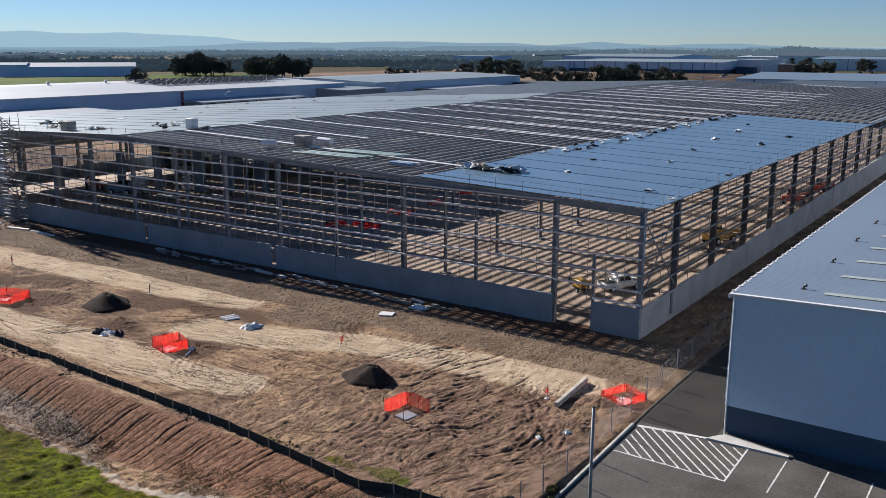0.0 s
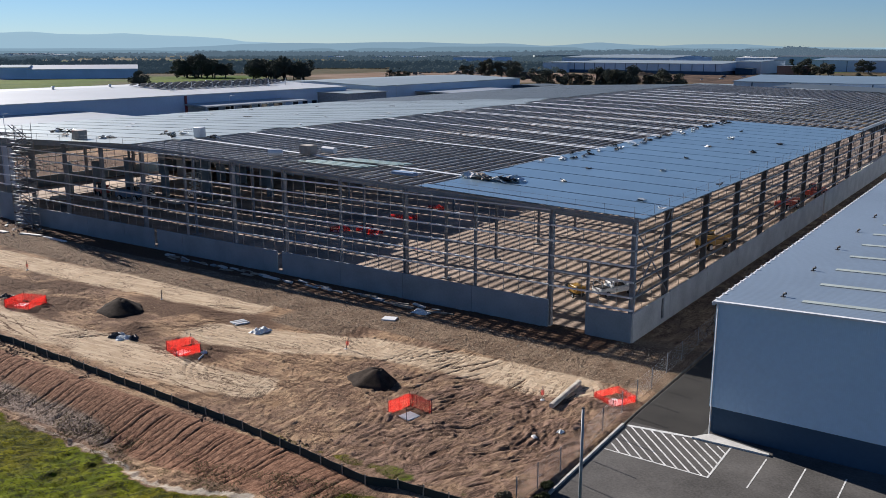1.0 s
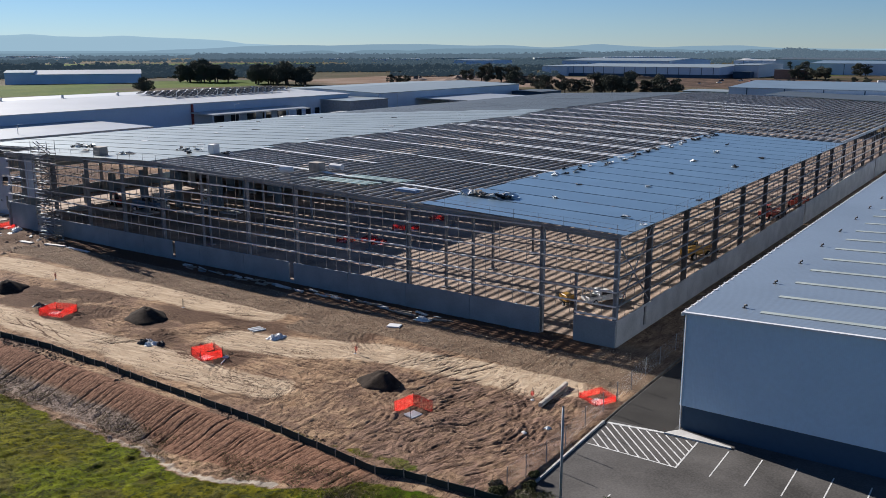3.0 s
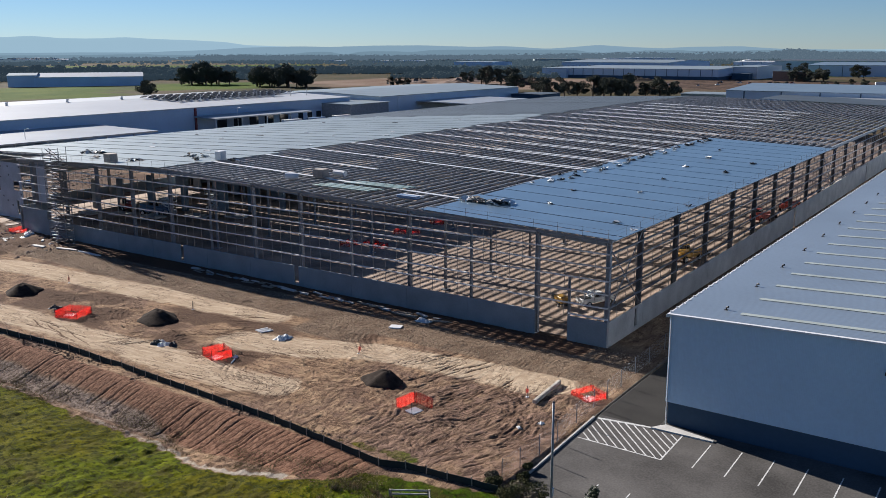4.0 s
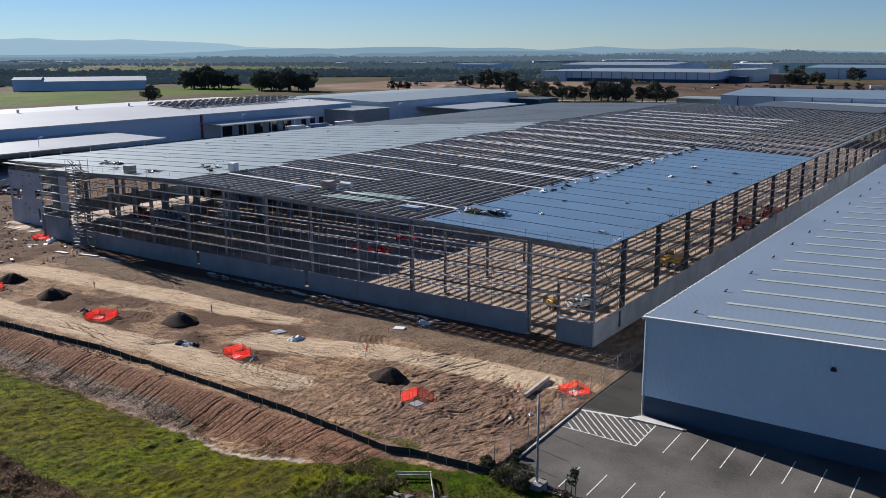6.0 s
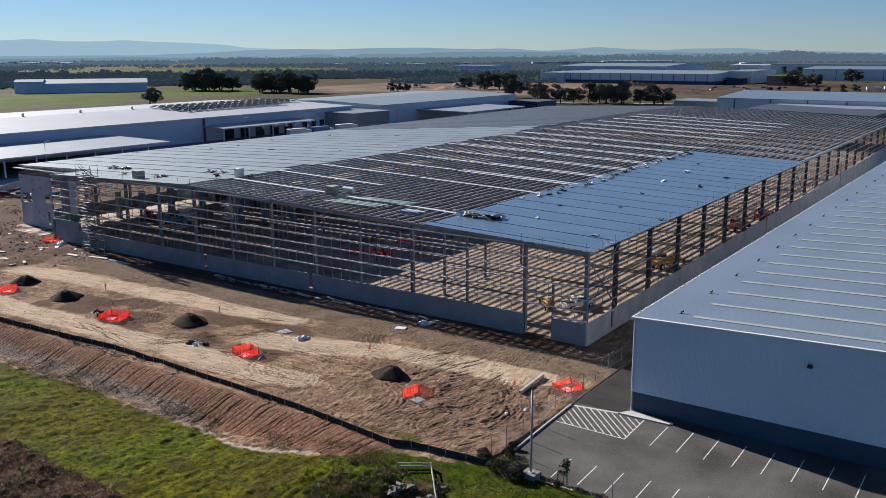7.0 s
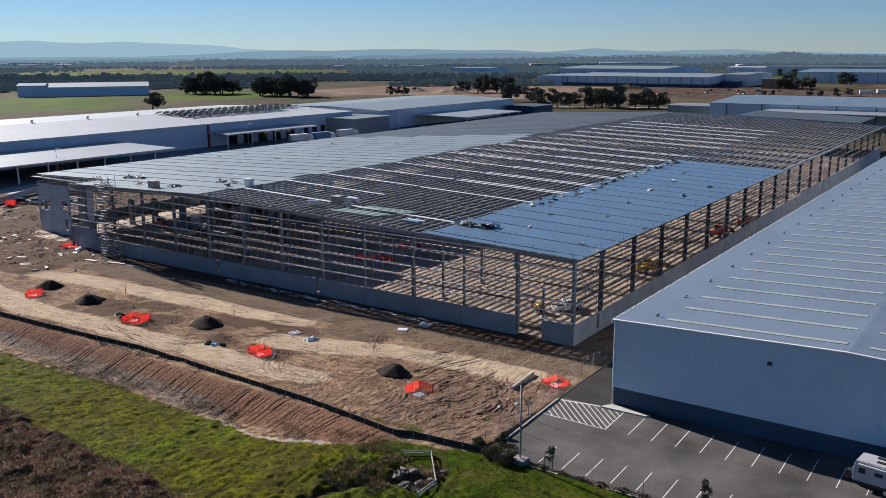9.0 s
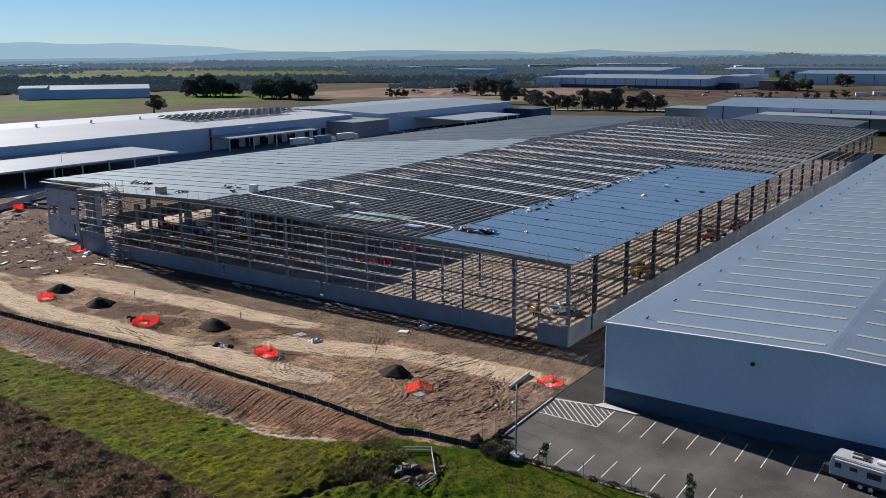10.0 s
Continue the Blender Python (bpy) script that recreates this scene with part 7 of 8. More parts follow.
def heap(name, x, y, s, label, seed, z, group, picks=(0, 1, 2, 3, 4, 5), h=0.3, bit=1.0):
    """A loose heap of torn wrapping, straps and offcuts."""
    rng = random.Random(seed)
    t = thing(name, label, "wrapping scrap", group, at=(x, y, z), turn=rng.uniform(0, 360))
    for i in range(max(2, int(9 * s / bit))):
        a, r = rng.uniform(0, 6.28), s * rng.random() ** 0.7 * (i > 0)
        o = new("scrap", SCRAPS[rng.choice(picks)])
        o.parent = t
        o.matrix_basis = pose(r * math.cos(a), r * 0.6 * math.sin(a), rng.uniform(0.02, h) * (1 - r / (1.3 * s)) if i else 0.02, rng.uniform(-25, 25) * (i > 0), rng.uniform(-25, 25) * (i > 0), rng.uniform(0, 360)) @ Matrix.Diagonal((bit * rng.uniform(0.4, 1.1), bit * rng.uniform(0.3, 0.7), bit * rng.uniform(0.5, 1.0), 1))
    return t


CARTON = mat("carton", (0.32, 0.28, 0.24), 0.8, 0, 0.15, 1.5)
roof_pack(-51.2, 9.8, 1.9, 1.5, 1.2, CARTON, "brown carton pack standing on the purlins")
roof_pack(-92.0, 2.4, 1.8, 1.5, 1.4, CARTON, "tall brown crate on the roof sheets")
roof_pack(-75.2, 11.6, 1.4, 1.2, 1.5, TRIM, "white pack standing at the sheet edge")
roof_roll(-49.6, 12.2, 2.2, 0.45, TRIM, "white insulation roll on the purlins")
roof_roll(-52.8, 5.2, 1.9, 0.45, TRIM, "white plastic roll beside the roof edge", 40)
for i in range(3):
    roof_pack(-42.6 + 0.4 * i, 4.4 + 1.0 * i, 10.5, 0.5, 0.16, GREEN_ROLL, "long pale green bundle of roof sheets", -1)
    roof_pack(-40.5 + 0.4 * i, 9.0 + 0.9 * i, 10.5, 0.45, 0.14, GREEN_ROLL, "long pale green bundle of roof sheets", -1)
roof_pack(-31.0, 4.6, 3.4, 0.9, 0.4, BLUE_WRAP, "blue-wrapped pack beside the roof sheets", -4)
roof_pack(-31.0, 5.8, 3.4, 0.4, 0.3, TRIM, "white-wrapped pack beside the roof sheets", -4)
for i, (x, y, s, m) in enumerate(((-24.3, 8.0, 1.6, WHITE), (-22.8, 8.6, 1.0, BLACK), (-20.8, 9.4, 1.7, CARTON), (-19.3, 10.2, 1.0, BLACK), (-110.5, 11.0, 2.2, BLACK), (-107.8, 11.4, 1.6, BLACK), (-112.5, 11.6, 1.3, WHITE), (-109, 12.4, 1.2, BLUE_WRAP),
                                  (-89, 5.2, 2.2, WHITE), (-96, 5.0, 1.5, WHITE), (-73.0, 12.4, 1.0, BLACK), (-79, 9.6, 0.6, BLACK), (-83, 15, 1.0, TRIM), (-86, 14, 1.3, TRIM), (-100, 5, 1.0, BLACK))):
    heap("wrapping_scrap", x, y, s * (1.15 if i < 4 else 0.8), "bundle of offcuts and wrapping on the roof sheets", 300 + i, roof_z(x) + 0.08, "heaps on the roof", (1, 3, 1, 5, 0, 2) if m is BLACK else (5, 5, 1, 3, 0) if m is CARTON else (0, 4, 2, 0) if i == 0 else (0, 4, 2, 5, 1, 0), 0.5, 1.9 if i < 4 else 1.0)
rr = random.Random(31)
for i in range(44):
    y = 28 + i * 1.8 + rr.uniform(-1, 1)
    x = -24.4 + rr.uniform(-0.8, 2.2) + (rr.random() < 0.12) * rr.uniform(0, 14)
    heap("wrapping_scrap", x, y, rr.uniform(0.2, 0.7), "scrap of wrapping on the blue roof sheets", 400 + i, roof_z(x) + 0.08, "scraps on the blue roof", rr.choice(((0, 2, 4), (1, 3), (0, 1, 2, 3, 4))), 0.25)
for i, (x, y) in enumerate(((-5.9, 57.8), (-5.5, 71.8), (-13.8, 74.1), (-13.2, 59.8), (-0.2, 24.6), (0.2, 6.0), (-3.0, 8.4), (-17, 25), (-9, 30), (-15, 14), (-11, 44))):
    heap("wrapping_scrap", x, y, 0.6 if i < 4 else 0.3, "small scrap of wrapping on the blue roof", 480 + i, roof_z(x) + 0.08, "scraps on the blue roof", ((0, 1, 2), (1, 3), (0, 4))[i % 3], 0.25)
for i in range(16):
    x, y = rr.uniform(-136, -78), rr.uniform(9, 120)
    roof_pack(x, y, rr.uniform(0.5, 2.2), rr.uniform(0.3, 0.6), 0.12, TRIM if i % 3 else BLACK, "pale offcut lying on the zinc roof sheets", rr.uniform(-10, 10))


# ---- trees, woods and hills further off ----
def gum_tree(seed, label):
    rng = random.Random(seed)
    t = thing("gum_tree", label, "tree", "trees beyond the warehouses", at=(0, -3000, 0))
    blobs = []
    for k in range(17):
        a = rng.uniform(0, 6.28)
        r = rng.uniform(0.3, 4.3)
        blobs.append((r * math.cos(a), r * math.sin(a), rng.uniform(3.0, 8.9) - 0.35 * r, rng.uniform(1.1, 2.1), rng.uniform(1.1, 2.1), rng.uniform(0.8, 1.5)))
    bm = bmesh.new()
    tube(bm, (0, 0, -0.3), (0.2, 0.1, 4.4), 0.38, 8, 0.26)
    for b in blobs:
        tube(bm, (0.1, 0, 3.2), b[:3], 0.2, 6, 0.06)
    part("trunk", bm, BARK, t)
    o = new("crown", leaf_cloud("crown", blobs, 6000, 0.23, GUM, seed))
    o.parent = t
    return t


PROTO = [gum_tree(s, lab) for s, lab in ((11, "dark green gum tree with a spreading open crown"), (12, "dark olive gum tree standing in a row"), (13, "broad dark gum tree beside a paddock"))]


def plant(k, x, y, s, turn):
    return copy_thing(PROTO[k], pose(x, y, -0.1, 0, 0, turn) @ Matrix.Diagonal((s * random.uniform(1.2, 1.6), s * random.uniform(1.2, 1.6), s * random.uniform(1.15, 1.4), 1)))


SPOTS = [(-259, 467, 1.05), (-248, 473, 1.15), (-240, 477, 0.95), (-231, 483, 1.2), (-226, 490, 1.3), (-217, 482, 1.15), (-208, 488, 1.25), (-203, 480, 1.2), (-196, 492, 1.0), (-184, 488, 1.3), (-180, 494, 1.1),
         (-300, 530, 1.1), (-314, 520, 1.2), (-288, 512, 0.9), (-400, 640, 1.5), (-412, 632, 1.6), (-422, 640, 1.5), (-430, 625, 1.2), (-392, 650, 1.3), (-481, 300, 1.15),
         (-648, 480, 1.5), (-640, 486, 1.7), (-632, 490, 1.6), (-624, 492, 1.5), (-656, 474, 1.3), (-566, 486, 1.5), (-556, 480, 1.4), (-545, 484, 1.5), (-535, 482, 1.6), (-526, 486, 1.7), (-512, 492, 1.3), (-506, 488, 1.1), (-516, 498, 1.4),
         (-652, 492, 1.5), (-644, 476, 1.3), (-636, 500, 1.6), (-628, 480, 1.4), (-660, 486, 1.2), (-616, 498, 1.3), (-572, 492, 1.4), (-560, 496, 1.6), (-550, 492, 1.3), (-540, 498, 1.5), (-530, 500, 1.4),
         (-186, 858, 1.05), (-178, 862, 1.1), (-166, 852, 1.25), (-159, 858, 1.2), (-153, 1004, 1.35), (-147, 998, 1.2), (-167, 714, 0.45), (-160, 718, 0.4), (-128, 712, 0.5), (-120, 716, 0.5), (-108, 722, 0.6), (-101, 740, 0.6), (-218, 1016, 1.2)]
for i, (x, y, s) in enumerate(SPOTS):
    random.seed(100 + i)
    plant(i % 3, x, y, s, random.uniform(0, 360))
estate = random.Random(91)
for i in range(14):
    band = i % 2
    x = estate.uniform(-330, -60)
    y = estate.uniform(1205, 1300) if band else estate.uniform(1310, 1420)
    random.seed(300 + i)
    plant(i % 3, x, y, estate.uniform(0.6, 1.25), estate.uniform(0, 360))
for p in PROTO:
    p.matrix_basis = pose(-470 + 9 * PROTO.index(p), 560, -0.1) @ Matrix.Diagonal((0.9, 0.9, 0.9, 1))
random.seed(5)

RISE = [(-30, 12), (5, 8), (8.4, 9), (11.9, 12), (12.9, 20), (13.8, 24), (15.1, 12), (20, 9), (23.4, 11), (27, 8), (34, 2), (41, 4), (48, 5), (56, 2), (70, 2), (95, 2)]


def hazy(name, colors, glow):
    """Far foliage, with the haze in front of it put in as a faint glow."""
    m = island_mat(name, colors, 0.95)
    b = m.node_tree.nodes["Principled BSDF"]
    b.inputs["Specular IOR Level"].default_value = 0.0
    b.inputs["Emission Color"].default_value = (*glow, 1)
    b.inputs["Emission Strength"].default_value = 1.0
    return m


# Glow stands in for haze, even on hedgerows only about a kilometre off.
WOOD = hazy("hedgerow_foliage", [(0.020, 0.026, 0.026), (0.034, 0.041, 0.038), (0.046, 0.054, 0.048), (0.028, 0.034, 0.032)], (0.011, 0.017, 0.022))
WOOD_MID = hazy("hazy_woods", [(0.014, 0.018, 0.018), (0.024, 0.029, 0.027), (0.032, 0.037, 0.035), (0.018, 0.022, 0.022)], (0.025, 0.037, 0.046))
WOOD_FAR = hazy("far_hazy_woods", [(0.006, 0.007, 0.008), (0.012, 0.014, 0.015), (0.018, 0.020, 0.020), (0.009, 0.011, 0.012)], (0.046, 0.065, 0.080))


def woods():
    rng = np.random.RandomState(44)
    P, S = [], []
    # hedgerows and copses between the paddocks
    for a, b, n, s in (((-1150, 520), (-1040, 610), 170, 11), ((-1020, 620), (-960, 680), 120, 11), ((-960, 680), (-860, 900), 170, 10), ((-1000, 700), (-640, 960), 320, 9.5), ((-850, 575), (-770, 600), 90, 10), ((-860, 930), (-620, 960), 90, 8), ((-640, 960), (-520, 1150), 80, 8),
                       ((-780, 700), (-690, 600), 10, 7), ((-620, 870), (-480, 900), 40, 5)):
        t = rng.rand(n)
        x = a[0] + (b[0] - a[0]) * t + rng.randn(n) * 9
        y = a[1] + (b[1] - a[1]) * t + rng.randn(n) * 9
        P.append(np.stack([x, y], -1))
        S.append(s * (0.6 + 0.6 * rng.rand(n)))
    n = 22000
    az = np.radians(rng.uniform(-2, 74, n))
    r = 1050 * (4400 / 1050) ** rng.rand(n)
    x, y = 54 - r * np.sin(az), -110 + r * np.cos(az)
    thick = fbm(x, y, 420, 71, 3) + 0.20 * sstep(1500, 2800, r) + 0.10 * (x > -700) - 0.05 * (x < -800)
    keep = (thick > 0.52) & ~((az > 0.72) & (r > 1460) & (r < 2060) & (fbm(x, y, 90, 72, 2) < 0.66)) & ~((az < 0.76) & (r < 1350) & (x < -600)) & ~((x > -620) & (x < 60) & (y > 830) & (y < 1340))
    P.append(np.stack([x[keep], y[keep]], -1))
    S.append((5.5 + 4.5 * rng.rand(keep.sum())) * (0.8 + 0.25 * sstep(1500, 4000, r[keep])))
    B = [np.zeros(len(q)) for q in P]
    # trees all over the rise under the hills
    n = 5000
    deg, f = rng.uniform(-6, 50, n), rng.rand(n)
    h = np.interp(deg, [q[0] for q in RISE], [q[1] for q in RISE])
    r = 3900 - 700 * f
    P.append(np.stack([54 - r * np.sin(np.radians(deg)), -110 + r * np.cos(np.radians(deg))], -1))
    B.append(h * np.interp(f, [0, 0.17, 0.47, 1], [1, 0.8, 0.45, 0]))
    S.append(6 + 7 * rng.rand(n))
    p, s = np.concatenate(P), np.concatenate(S)
    base = np.concatenate(B)
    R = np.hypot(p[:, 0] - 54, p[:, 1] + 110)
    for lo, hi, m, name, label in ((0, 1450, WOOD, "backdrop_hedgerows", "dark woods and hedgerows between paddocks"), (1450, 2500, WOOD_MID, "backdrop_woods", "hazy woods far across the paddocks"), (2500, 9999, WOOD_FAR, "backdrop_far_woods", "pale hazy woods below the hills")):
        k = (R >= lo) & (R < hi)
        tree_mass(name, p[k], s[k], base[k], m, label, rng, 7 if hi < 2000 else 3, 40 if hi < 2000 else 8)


def tree_mass(name, p, s, base, material, label, rng, clumps, k):
    """Many far trees in one mesh, each of a few uneven rounded clumps and ragged sprays."""
    n = len(p)
    g = (1 + 5 ** 0.5) / 2
    ico = np.array([(-1, g, 0), (1, g, 0), (-1, -g, 0), (1, -g, 0), (0, -1, g), (0, 1, g), (0, -1, -g), (0, 1, -g), (g, 0, -1), (g, 0, 1), (-g, 0, -1), (-g, 0, 1)]) / math.hypot(1, g)
    tri = np.array([(0, 11, 5), (0, 5, 1), (0, 1, 7), (0, 7, 10), (0, 10, 11), (1, 5, 9), (5, 11, 4), (11, 10, 2), (10, 7, 6), (7, 1, 8), (3, 9, 4), (3, 4, 2), (3, 2, 6), (3, 6, 8), (3, 8, 9), (4, 9, 5), (2, 4, 11), (6, 2, 10), (8, 6, 7), (9, 8, 1)])
    V, F, off = [], [], 0
    for q in range(clumps):
        c = np.stack([p[:, 0], p[:, 1], s * (0.42 + 0.22 * (q % 2)) + base], -1) + rng.randn(n, 3) * s[:, None] * np.array([0.40, 0.40, 0.12]) * (q > 0)
        rad = s[:, None, None] * np.array([0.62, 0.62, 0.46]) * (0.9 - 0.36 * (q > 0)) * (0.72 + 0.56 * rng.rand(n, 12, 1))
        V.append((c[:, None, :] + ico[None] * rad).reshape(-1, 3))
        F.append((tri[None] + (np.arange(n) * 12)[:, None, None]).reshape(-1, 3) + off)
        off += n * 12
    c = np.repeat(np.stack([p[:, 0], p[:, 1], s * 0.62 + base], -1), k, 0) + rng.randn(n * k, 3) * np.repeat(s, k)[:, None] * np.array([0.45, 0.45, 0.22])
    c[:, 2] = np.maximum(c[:, 2], 0.3)
    u, w = rng.randn(n * k, 3), rng.randn(n * k, 3)
    u /= np.linalg.norm(u, axis=1)[:, None]
    w /= np.linalg.norm(w, axis=1)[:, None]
    q = (np.repeat(s, k) * ((0.05 if k > 9 else 0.10) + 0.10 * rng.rand(n * k)))[:, None]
    V.append(np.stack([c - u * q, c + w * q * 0.8, c + u * q], 1).reshape(-1, 3))
    F.append(np.arange(3 * n * k).reshape(-1, 3) + off)
    v, f = np.concatenate(V), np.concatenate(F)
    me = mesh_of(name, v, f, material)
    me.polygons.foreach_set("use_smooth", np.ones(len(f), bool))
    tagged(new(name, me), label, "woods", kind="stuff")


woods()


def far_sheds():
    """Long low sheds that show as pale strips across the plain."""
    rng = random.Random(66)
    for x, y, lx, ly, h, m in ((-1445, 1583, 26, 10, 6, PALE_WALL), (-1300, 1600, 30, 10, 6, TRIM), (-1276, 1675, 34, 12, 6, PALE_WALL), (-1250, 1798, 60, 14, 7, SHEET_SILV), (-2594, 1426, 70, 14, 7, TRIM), (-2340, 1390, 40, 12, 7, WHITE_ROOF), (-2760, 1580, 80, 16, 8, WHITE_ROOF),
                               (-2440, 1470, 36, 12, 7, PALE_WALL), (-975, 1922, 90, 20, 9, SHEET_SILV), (-875, 2116, 90, 22, 9, PALE_WALL), (-519, 1859, 14, 10, 9, TRIM)):
        bm = bmesh.new()
        prism(bm, [(-lx, 0), (lx, 0), (lx, h), (0, h + 1.2), (-lx, h)], -ly, ly)
        o = solid("far_shed", bm, m, "long low pale shed far off among woods", "building", "far sheds")
        o.matrix_basis = pose(x, y, -0.2, 0, 0, 30 + rng.uniform(-6, 6))


far_sheds()


def hills(name, r, tops, color, rough_h, seed, label, glow=None):
    """A ridge along an arc, rising from the plain, with a front and a back slope."""
    n = 260
    verts, faces = [], []
    for i in range(n + 1):
        az = radians(-25 + 120 * i / n)
        deg = math.degrees(az)
        h = float(np.interp(deg, [q[0] for q in tops], [q[1] for q in tops]))
        h *= 1 + rough_h * (noise.fractal(Vector((deg * 0.22, seed, 0)), 0.9, 2.0, 5))
        for rr, hh in ((r - 700, -2), (r - 330, 0.45 * h + 0.12 * h * noise.noise(Vector((deg * 0.5, seed + 3, 0)))), (r - 120, 0.8 * h), (r, h), (r + 250, -2)):
            verts.append((54 - rr * math.sin(az), -110 + rr * math.cos(az), hh))
    for i in range(n):
        for j in range(4):
            a = i * 5 + j
            faces.append((a, a + 5, a + 6, a + 1))
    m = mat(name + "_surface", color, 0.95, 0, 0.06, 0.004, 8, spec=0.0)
    # emission puts the blue of distant haze onto the slopes
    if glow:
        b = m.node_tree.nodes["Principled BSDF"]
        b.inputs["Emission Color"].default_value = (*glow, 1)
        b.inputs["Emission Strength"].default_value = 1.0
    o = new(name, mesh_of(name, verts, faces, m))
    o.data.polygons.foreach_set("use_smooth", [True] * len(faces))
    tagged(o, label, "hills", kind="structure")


# The last triple of each ridge is its glow, standing in for haze.
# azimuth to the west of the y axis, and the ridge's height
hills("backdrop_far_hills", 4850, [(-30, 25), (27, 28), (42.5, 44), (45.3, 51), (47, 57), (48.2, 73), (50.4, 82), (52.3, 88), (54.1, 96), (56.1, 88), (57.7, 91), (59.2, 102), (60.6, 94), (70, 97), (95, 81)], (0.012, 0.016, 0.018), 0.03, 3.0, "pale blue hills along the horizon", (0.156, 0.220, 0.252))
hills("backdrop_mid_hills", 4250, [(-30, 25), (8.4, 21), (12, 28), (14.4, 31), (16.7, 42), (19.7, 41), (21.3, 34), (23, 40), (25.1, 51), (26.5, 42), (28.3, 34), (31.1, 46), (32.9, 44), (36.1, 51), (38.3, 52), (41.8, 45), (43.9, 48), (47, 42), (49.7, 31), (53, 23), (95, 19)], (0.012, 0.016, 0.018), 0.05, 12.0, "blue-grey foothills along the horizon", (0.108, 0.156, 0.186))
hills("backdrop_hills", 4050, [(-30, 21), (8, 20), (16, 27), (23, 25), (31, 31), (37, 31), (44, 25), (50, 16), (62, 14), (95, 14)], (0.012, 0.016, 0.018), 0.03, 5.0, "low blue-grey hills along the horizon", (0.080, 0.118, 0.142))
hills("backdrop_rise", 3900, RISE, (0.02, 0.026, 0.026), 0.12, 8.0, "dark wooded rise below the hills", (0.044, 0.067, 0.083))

# ---- the yards by the warehouses ----
def wall_piece(parent, x0, y0, z0, x1, y1, z1, material, name, label=""):
    bm = bmesh.new()
    box(bm, x0, y0, z0, x1, y1, z1)
    o = part(name, bm, material, parent, label)
    o.matrix_basis = parent.matrix_basis.inverted()
    return o


# dark sheets on the closed wall stand in for shade inside open docks
for y in (162, 171, 180, 189, 198):
    wall_piece(west_hall, -248.95, y, 0, -248.7, y + 5, 4.6, GLASS_DARK, "dock_door", "dark sheet standing in for the shade in an open dock")
RED_DARK = mat("dark_red_paint", (0.20, 0.03, 0.035), 0.5, 0, 0.1, 1)
wall_piece(west_hall, -248.95, 150.3, 0, -248.4, 151.2, 9.6, RED_DARK, "downpipe", "dark red downpipe")
for y in (210, 216, 222, 228):
    wall_piece(west_hall, -248.95, y, 0.5, -248.75, y + 3, 4.5, GLASS_DARK, "window")
PANEL = mat("solar_panel", (0.03, 0.035, 0.05), 0.3, 0, 0.1, 0.5)
panel_one = leg_one = None
for i in range(6):
    for j in range(18):
        x, y = -297 + 4.6 * i, 163 + 4.5 * j + (i % 2) * 0.8
        if i > 3 and j > 13:
            continue
        z = 9.95 + 1.6 * (1 - abs(x + 299.5) / 50.5)
        m = pose(x + 299.5, y - 63, z + 0.95, 0, -24, 8)
        lm = pose(x + 299.5, y - 63, z + 0.3)
        if panel_one is None:
            bm = bmesh.new()
            box(bm, -1.1, -1.75, 0, 1.1, 1.75, 0.1)
            panel_one = part("roof_panel", bm, PANEL, west_hall, "dark roof-mounted panel")
            panel_one.matrix_basis = m
            bm = bmesh.new()
            box(bm, -0.05, -0.05, 0, 0.05, 0.05, 1.15)
            leg_one = part("panel_post", bm, GALV, west_hall)
            leg_one.matrix_basis = lm @ pose(0.8, -1.45, 0)
            share(leg_one, lm @ pose(0.8, 1.45, 0))
            share(leg_one, lm @ pose(-0.8, 0, 0) @ Matrix.Diagonal((1, 1, 0.3, 1)))
        else:
            share(panel_one, m)
            share(leg_one, lm @ pose(0.8, -1.45, 0))
            share(leg_one, lm @ pose(0.8, 1.45, 0))
            share(leg_one, lm @ pose(-0.8, 0, 0) @ Matrix.Diagonal((1, 1, 0.3, 1)))
mast = None
for j in range(8):
    m = pose(31.5, 96 + 11 * j, 10.5)
    if mast is None:
        bm = bmesh.new()
        tube(bm, (0, 0, 0), (0, 0, 3.4), 0.13, 6)
        mast = part("mast", bm, TRIM, west_hall, "white roof mast")
        mast.matrix_basis = m
    else:
        share(mast, m)
vent = None
for j in range(14):
    m = pose(0.0, -170 + 26 * j, 11.5)
    if vent is None:
        bm = bmesh.new()
        tube(bm, (0, 0, 0), (0, 0, 1.1), 0.5, 10)
        tube(bm, (0, 0, 1.1), (0, 0, 1.4), 0.75, 10, 0.5)
        vent = part("roof_vent", bm, TRIM, west_hall)
        vent.matrix_basis = m
    else:
        share(vent, m)


def truck(x, y, turn, material, label):
    t = thing("truck", label, "truck", "trucks in the yard", at=(x, y, 0), turn=turn)
    bm = bmesh.new()
    box(bm, -6, -1.25, 1.1, 3.2, 1.25, 3.9)
    bmesh.ops.bevel(bm, geom=list(bm.edges), offset=0.08, segments=1, affect="EDGES")
    part("trailer_body", bm, material, t)
    bm = bmesh.new()
    prism(bm, [(3.6, 0.6), (6.2, 0.6), (6.2, 1.8), (5.7, 3.1), (3.6, 3.2)], -1.2, 1.2)
    part("cab", bm, WHITE, t)
    bm = bmesh.new()
    box(bm, 5.5, -1.1, 1.9, 6.12, 1.1, 2.8)
    part("windscreen", bm, GLASS_DARK, t)
    for wx in (-4.6, -3.4, 2.6, 4.9):
        for wy in (-1.05, 1.05):
            wheel(t, wx, wy, 0.5, 0.4)


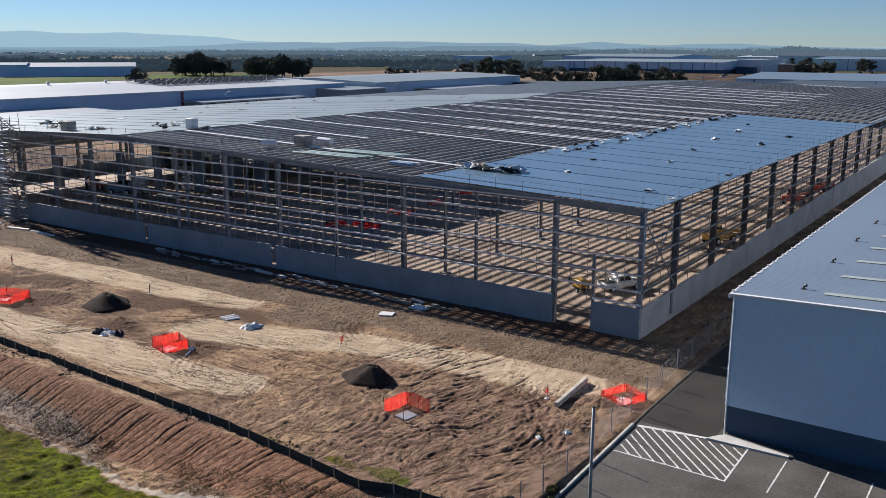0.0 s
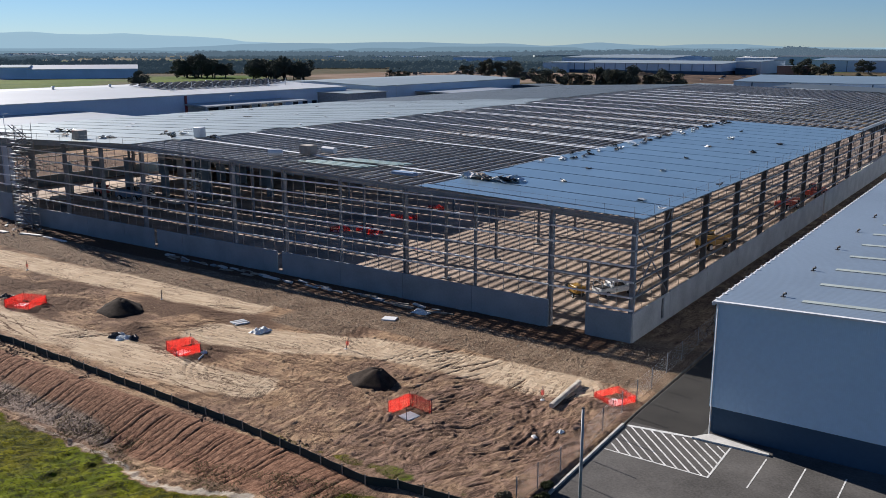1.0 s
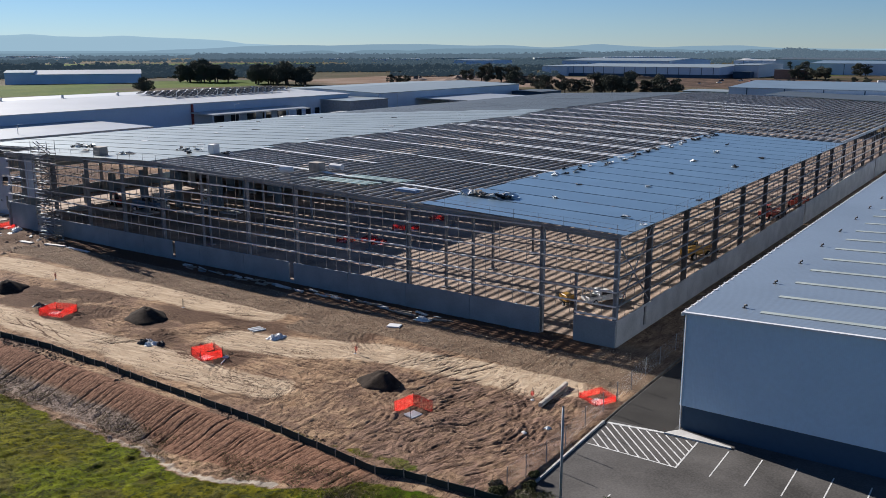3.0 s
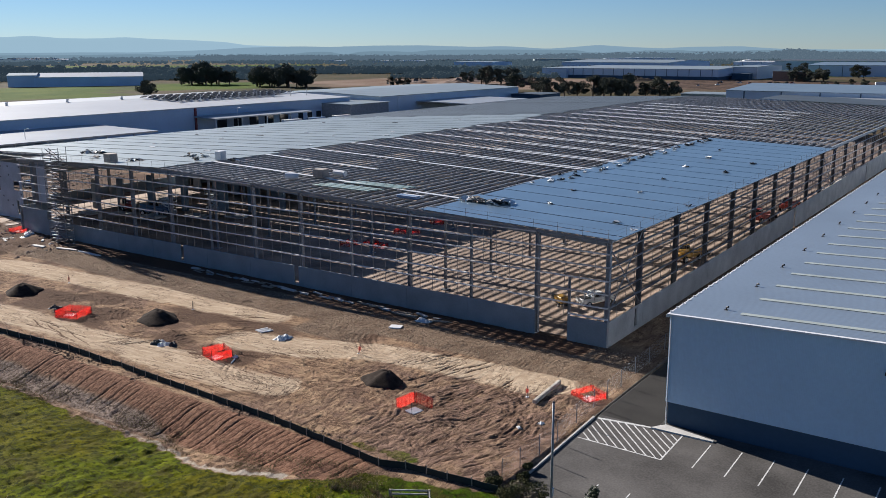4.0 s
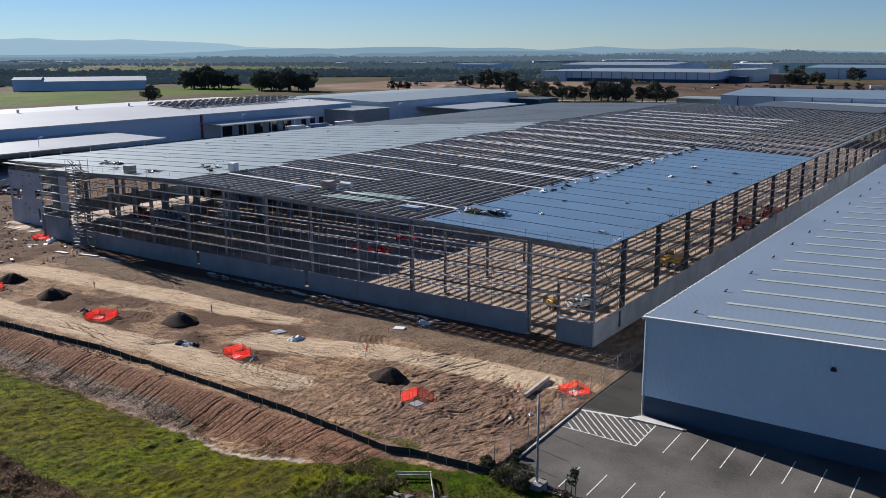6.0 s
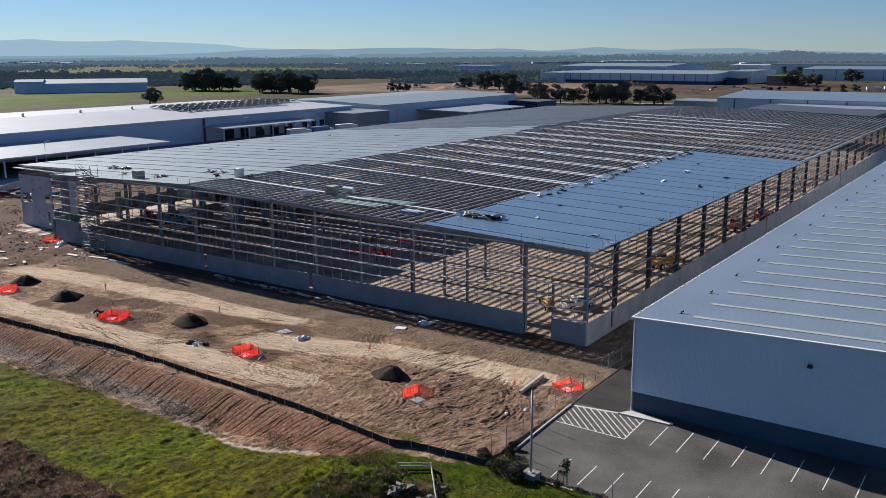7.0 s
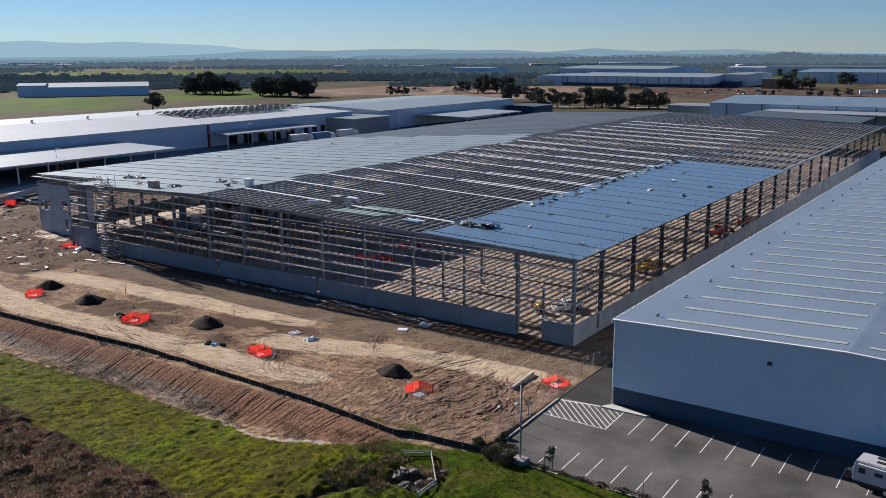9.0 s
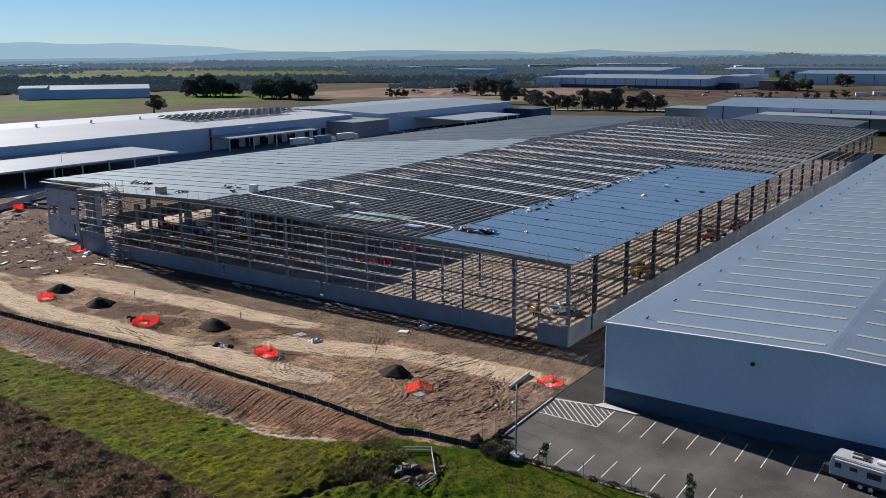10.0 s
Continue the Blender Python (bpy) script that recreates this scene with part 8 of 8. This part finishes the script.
def car(x, y, turn, material, label):
    t = thing("car", label, "car", "parked cars in the yard", at=(x, y, 0), turn=turn)
    bm = bmesh.new()
    prism(bm, [(-2.2, 0.35), (2.2, 0.35), (2.2, 0.75), (1.2, 0.9), (-2.2, 0.95)], -0.88, 0.88)
    bmesh.ops.bevel(bm, geom=list(bm.edges), offset=0.06, segments=1, affect="EDGES")
    part("body", bm, material, t)
    bm = bmesh.new()
    prism(bm, [(-1.8, 0.93), (1.0, 0.9), (0.3, 1.45), (-1.4, 1.48)], -0.75, 0.75)
    part("cabin", bm, GLASS_DARK, t)
    for wx in (-1.35, 1.35):
        for wy in (-0.8, 0.8):
            wheel(t, wx, wy, 0.32, 0.2)


truck(-228, 186, 80, WHITE, "white box truck at a loading dock")
truck(-227, 200, 85, BLUE_WRAP, "blue and white box truck at a loading dock")
truck(-226.5, 216, 82, WHITE, "white box truck in the yard")
rng = random.Random(12)
for i in range(12):
    car(-229 + rng.uniform(-0.8, 0.8), 262 + i * 3.4, rng.choice((0, 180)), rng.choice((WHITE, TRIM, BLACK, STEEL, RED)), "car parked in a warehouse yard")
for i in range(10):
    car(-165 + 7.2 * i, 372 + rng.uniform(-3, 3), 90 + rng.uniform(-8, 8), rng.choice((WHITE, BLACK, STEEL, TRIM)), "car parked beyond the frame")
for i in range(16):
    car(rng.uniform(-262, -120), rng.uniform(690, 800), rng.uniform(0, 360), rng.choice((WHITE, BLACK, STEEL, TRIM, RED)), "car parked in a far earthen yard")
truck(-92, 770, 20, WHITE, "white box truck in a far earthen yard")
truck(-82, 796, 30, TRIM, "pale box truck in a far earthen yard")
for i, (x, y) in enumerate(((-221, 62), (-243, 168), (-236, 268))):
    t = thing("street_lamp", "slim grey yard lamp with a short arm", "street lamp", "yard lamps", at=(x, y, 0))
    bm = bmesh.new()
    tube(bm, (0, 0, -0.2), (0, 0, 9), 0.14, 8, 0.09)
    tube(bm, (0, 0, 9), (1.8, 0, 9.3), 0.07, 6)
    part("pole", bm, GALV, t)
    bm = bmesh.new()
    box(bm, 1.6, -0.2, 9.2, 2.6, 0.2, 9.4)
    part("luminaire", bm, TRIM, t)
bm = bmesh.new()
m, n = along((-340, 440, 0.02), (-100, 530, 0.02))
box(bm, 0, -4, -0.2, n, 4, 0.06, m)
solid("road", bm, mat("pale_road", (0.30, 0.28, 0.26), 0.9, 0, 0.1, 0.1, 20), "pale grey road between trees", "road", kind="structure")
bm = bmesh.new()
m, n = along((-228, -80, 0.02), (-226, 250, 0.02))
box(bm, 0, -18, -0.2, n, 22, 0.05, m)
solid("yard_pavement", bm, mat("yard_concrete", (0.20, 0.20, 0.20), 0.9, 0, 0.12, 0.1, 20), "grey concrete loading yard", "pavement", kind="structure")
# yard fence west of the frame
yard_fence = thing("yard_fence", "pale metal yard fence west of the frame", "fence", at=(-183, 22, 0))
m, n = along((-170, 0.5, 0), (-197, 45, 0))
post_one = None
for i in range(24):
    if post_one is None:
        bm = bmesh.new()
        box(bm, 0, -0.04, 0, 0.08, 0.04, 1.9)
        box(bm, 0.08, -0.02, 0.15, 2.1, 0.02, 1.75)
        box(bm, 0.08, -0.03, 1.75, 2.1, 0.03, 1.82)
        post_one = part("fence_panel", bm, CONC_L, yard_fence)
        post_one.matrix_basis = pose(183, -22, 0) @ m
    else:
        share(post_one, pose(183, -22, 0) @ m @ Matrix.Translation((2.12 * i, 0, 0)))
bm = bmesh.new()
box(bm, -6, 2.5, -0.2, n + 8, 14, 0.06, m)
solid("access_road", bm, mat("pale_yard_road", (0.40, 0.39, 0.37), 0.9, 0, 0.12, 0.15, 20), "pale concrete road beside a yard fence", "road", kind="structure")
for x, y, a, c, lab in ((-178.5, 24.5, 40, BLACK, "black car parked by the site fence"), (-174.0, 26.5, 35, WHITE, "white car parked by the site fence"), (-170.0, 29.0, 40, BLACK, "dark car parked by the site fence"), (-166.5, 31.0, 30, STEEL, "grey car parked by the site fence")):
    car(x, y, a, c, lab)
pit_fence(-177.2, 20.4, 1.0, 1.5, 10, 61, "red-orange mesh barrier by the site fence")
for k, (x, y, r, h) in enumerate(((-173, 17, 3.0, 0.9), (-167, 14, 2.6, 0.7), (-160, 8, 3.2, 0.8), (-163, 22, 2.6, 0.8), (-155, 2, 3.0, 0.6), (-148, -3, 2.6, 0.6))):
    bm = bmesh.new()
    bmesh.ops.create_grid(bm, x_segments=14, y_segments=10, size=1)
    for v in bm.verts:
        d = math.hypot(v.co.x, v.co.y)
        q = noise.fractal(Vector((v.co.x * 2.5 + k * 3, v.co.y * 2.5, k)), 0.9, 2.0, 4)
        v.co = Vector((v.co.x * r * 1.4, v.co.y * r, max(0, 1 - d) * h * (1 + 0.9 * q) - 0.12))
    o = solid("earth_mound", bm, bpy.data.materials.get("red_brown_spoil") or mat("red_brown_spoil", (0.20, 0.11, 0.075), 0.95, 0, 0.25, 0.8, 8, 0.4), "low heap of red-brown spoil on rough ground", "earth heap", "earth heaps by the frame")
    o.matrix_basis = pose(x, y, gz(x, y), 0, 0, 35 * k)


# ---- inside the frame, at its west end ----
def office_shell():
    t = thing("office_shell", "raw concrete office walls and slabs inside the frame", "building", at=(-118, 52, 0))
    for x in (-136, -129.5, -123, -116.5, -110, -103.5):
        wall_piece(t, x, 50, -0.1, x + 2.6, 50.3, 8.2, CONC, "precast_panel")
        wall_piece(t, x, 64, -0.1, x + 2.6, 64.3, 8.2, CONC, "precast_panel")
    wall_piece(t, -136, 49.9, 3.6, -101, 64.4, 3.9, CONC_L, "floor_slab", "pale concrete floor slab")
    wall_piece(t, -136.2, 50.3, -0.1, -136, 64, 8.2, CONC, "precast_panel")


office_shell()


def slab_piers():
    """Concrete piers and slabs of the part-built office, catching the sun under the open west side."""
    for x, y, w, h in ((-121, 24, 1.6, 6.5), (-113.5, 26, 1.8, 7.5), (-108, 30, 1.6, 7.0), (-101, 34, 2.6, 7.5), (-96, 37, 1.2, 6.5), (-127, 22, 1.4, 6.0), (-91, 41, 1.2, 6.5)):
        bm = bmesh.new()
        box(bm, -w / 2, -0.35, -0.1, w / 2, 0.35, h)
        bmesh.ops.bevel(bm, geom=list(bm.edges), offset=0.03, segments=1, affect="EDGES")
        o = solid("concrete_pier", bm, CONC, "raw grey concrete pier inside the frame", "pier", "concrete piers")
        o.matrix_basis = pose(x, y, 0)
    for x, y, lx, ly, h in ((-116, 20, 4, 3, 0.4), (-108, 22, 5, 2.5, 0.35), (-101, 27, 4.5, 3, 0.4), (-94, 31, 4, 2.5, 0.35), (-122, 17, 4, 2.5, 0.4)):
        bm = bmesh.new()
        box(bm, -lx / 2, -ly / 2, -0.1, lx / 2, ly / 2, h)
        bmesh.ops.bevel(bm, geom=list(bm.edges), offset=0.03, segments=1, affect="EDGES")
        o = solid("floor_slab", bm, CONC_L, "pale concrete slab on the warehouse floor", "slab", "concrete slabs")
        o.matrix_basis = pose(x, y, 0)


slab_piers()


def spoil_heap(x, y, r, h, seed):
    bm = bmesh.new()
    bmesh.ops.create_grid(bm, x_segments=14, y_segments=10, size=1)
    for v in bm.verts:
        d = math.hypot(v.co.x, v.co.y)
        n = noise.fractal(Vector((v.co.x * 2 + seed, v.co.y * 2, seed)), 0.9, 2.0, 4)
        v.co = Vector((v.co.x * r * 1.6, v.co.y * r, max(0, 1 - d) * h * (1 + 0.6 * n) - 0.15))
    o = solid("earth_mound", bm, PILE if seed % 2 else mat("brown_spoil_%d" % seed, (0.17, 0.11, 0.08), 0.95, 0, 0.2, 0.3, 8), "heap of dug earth on worked ground", "earth heap", "earth heaps in the field")
    o.matrix_basis = pose(x, y, 0, 0, 0, 20 * seed)


for k, (x, y, r, h) in enumerate(((-437, 616, 16, 6), (-427, 719, 14, 5), (-470, 690, 18, 5), (-380, 640, 13, 5), (-500, 640, 12, 4), (-330, 800, 18, 5))):
    spoil_heap(x, y, r, h, k)
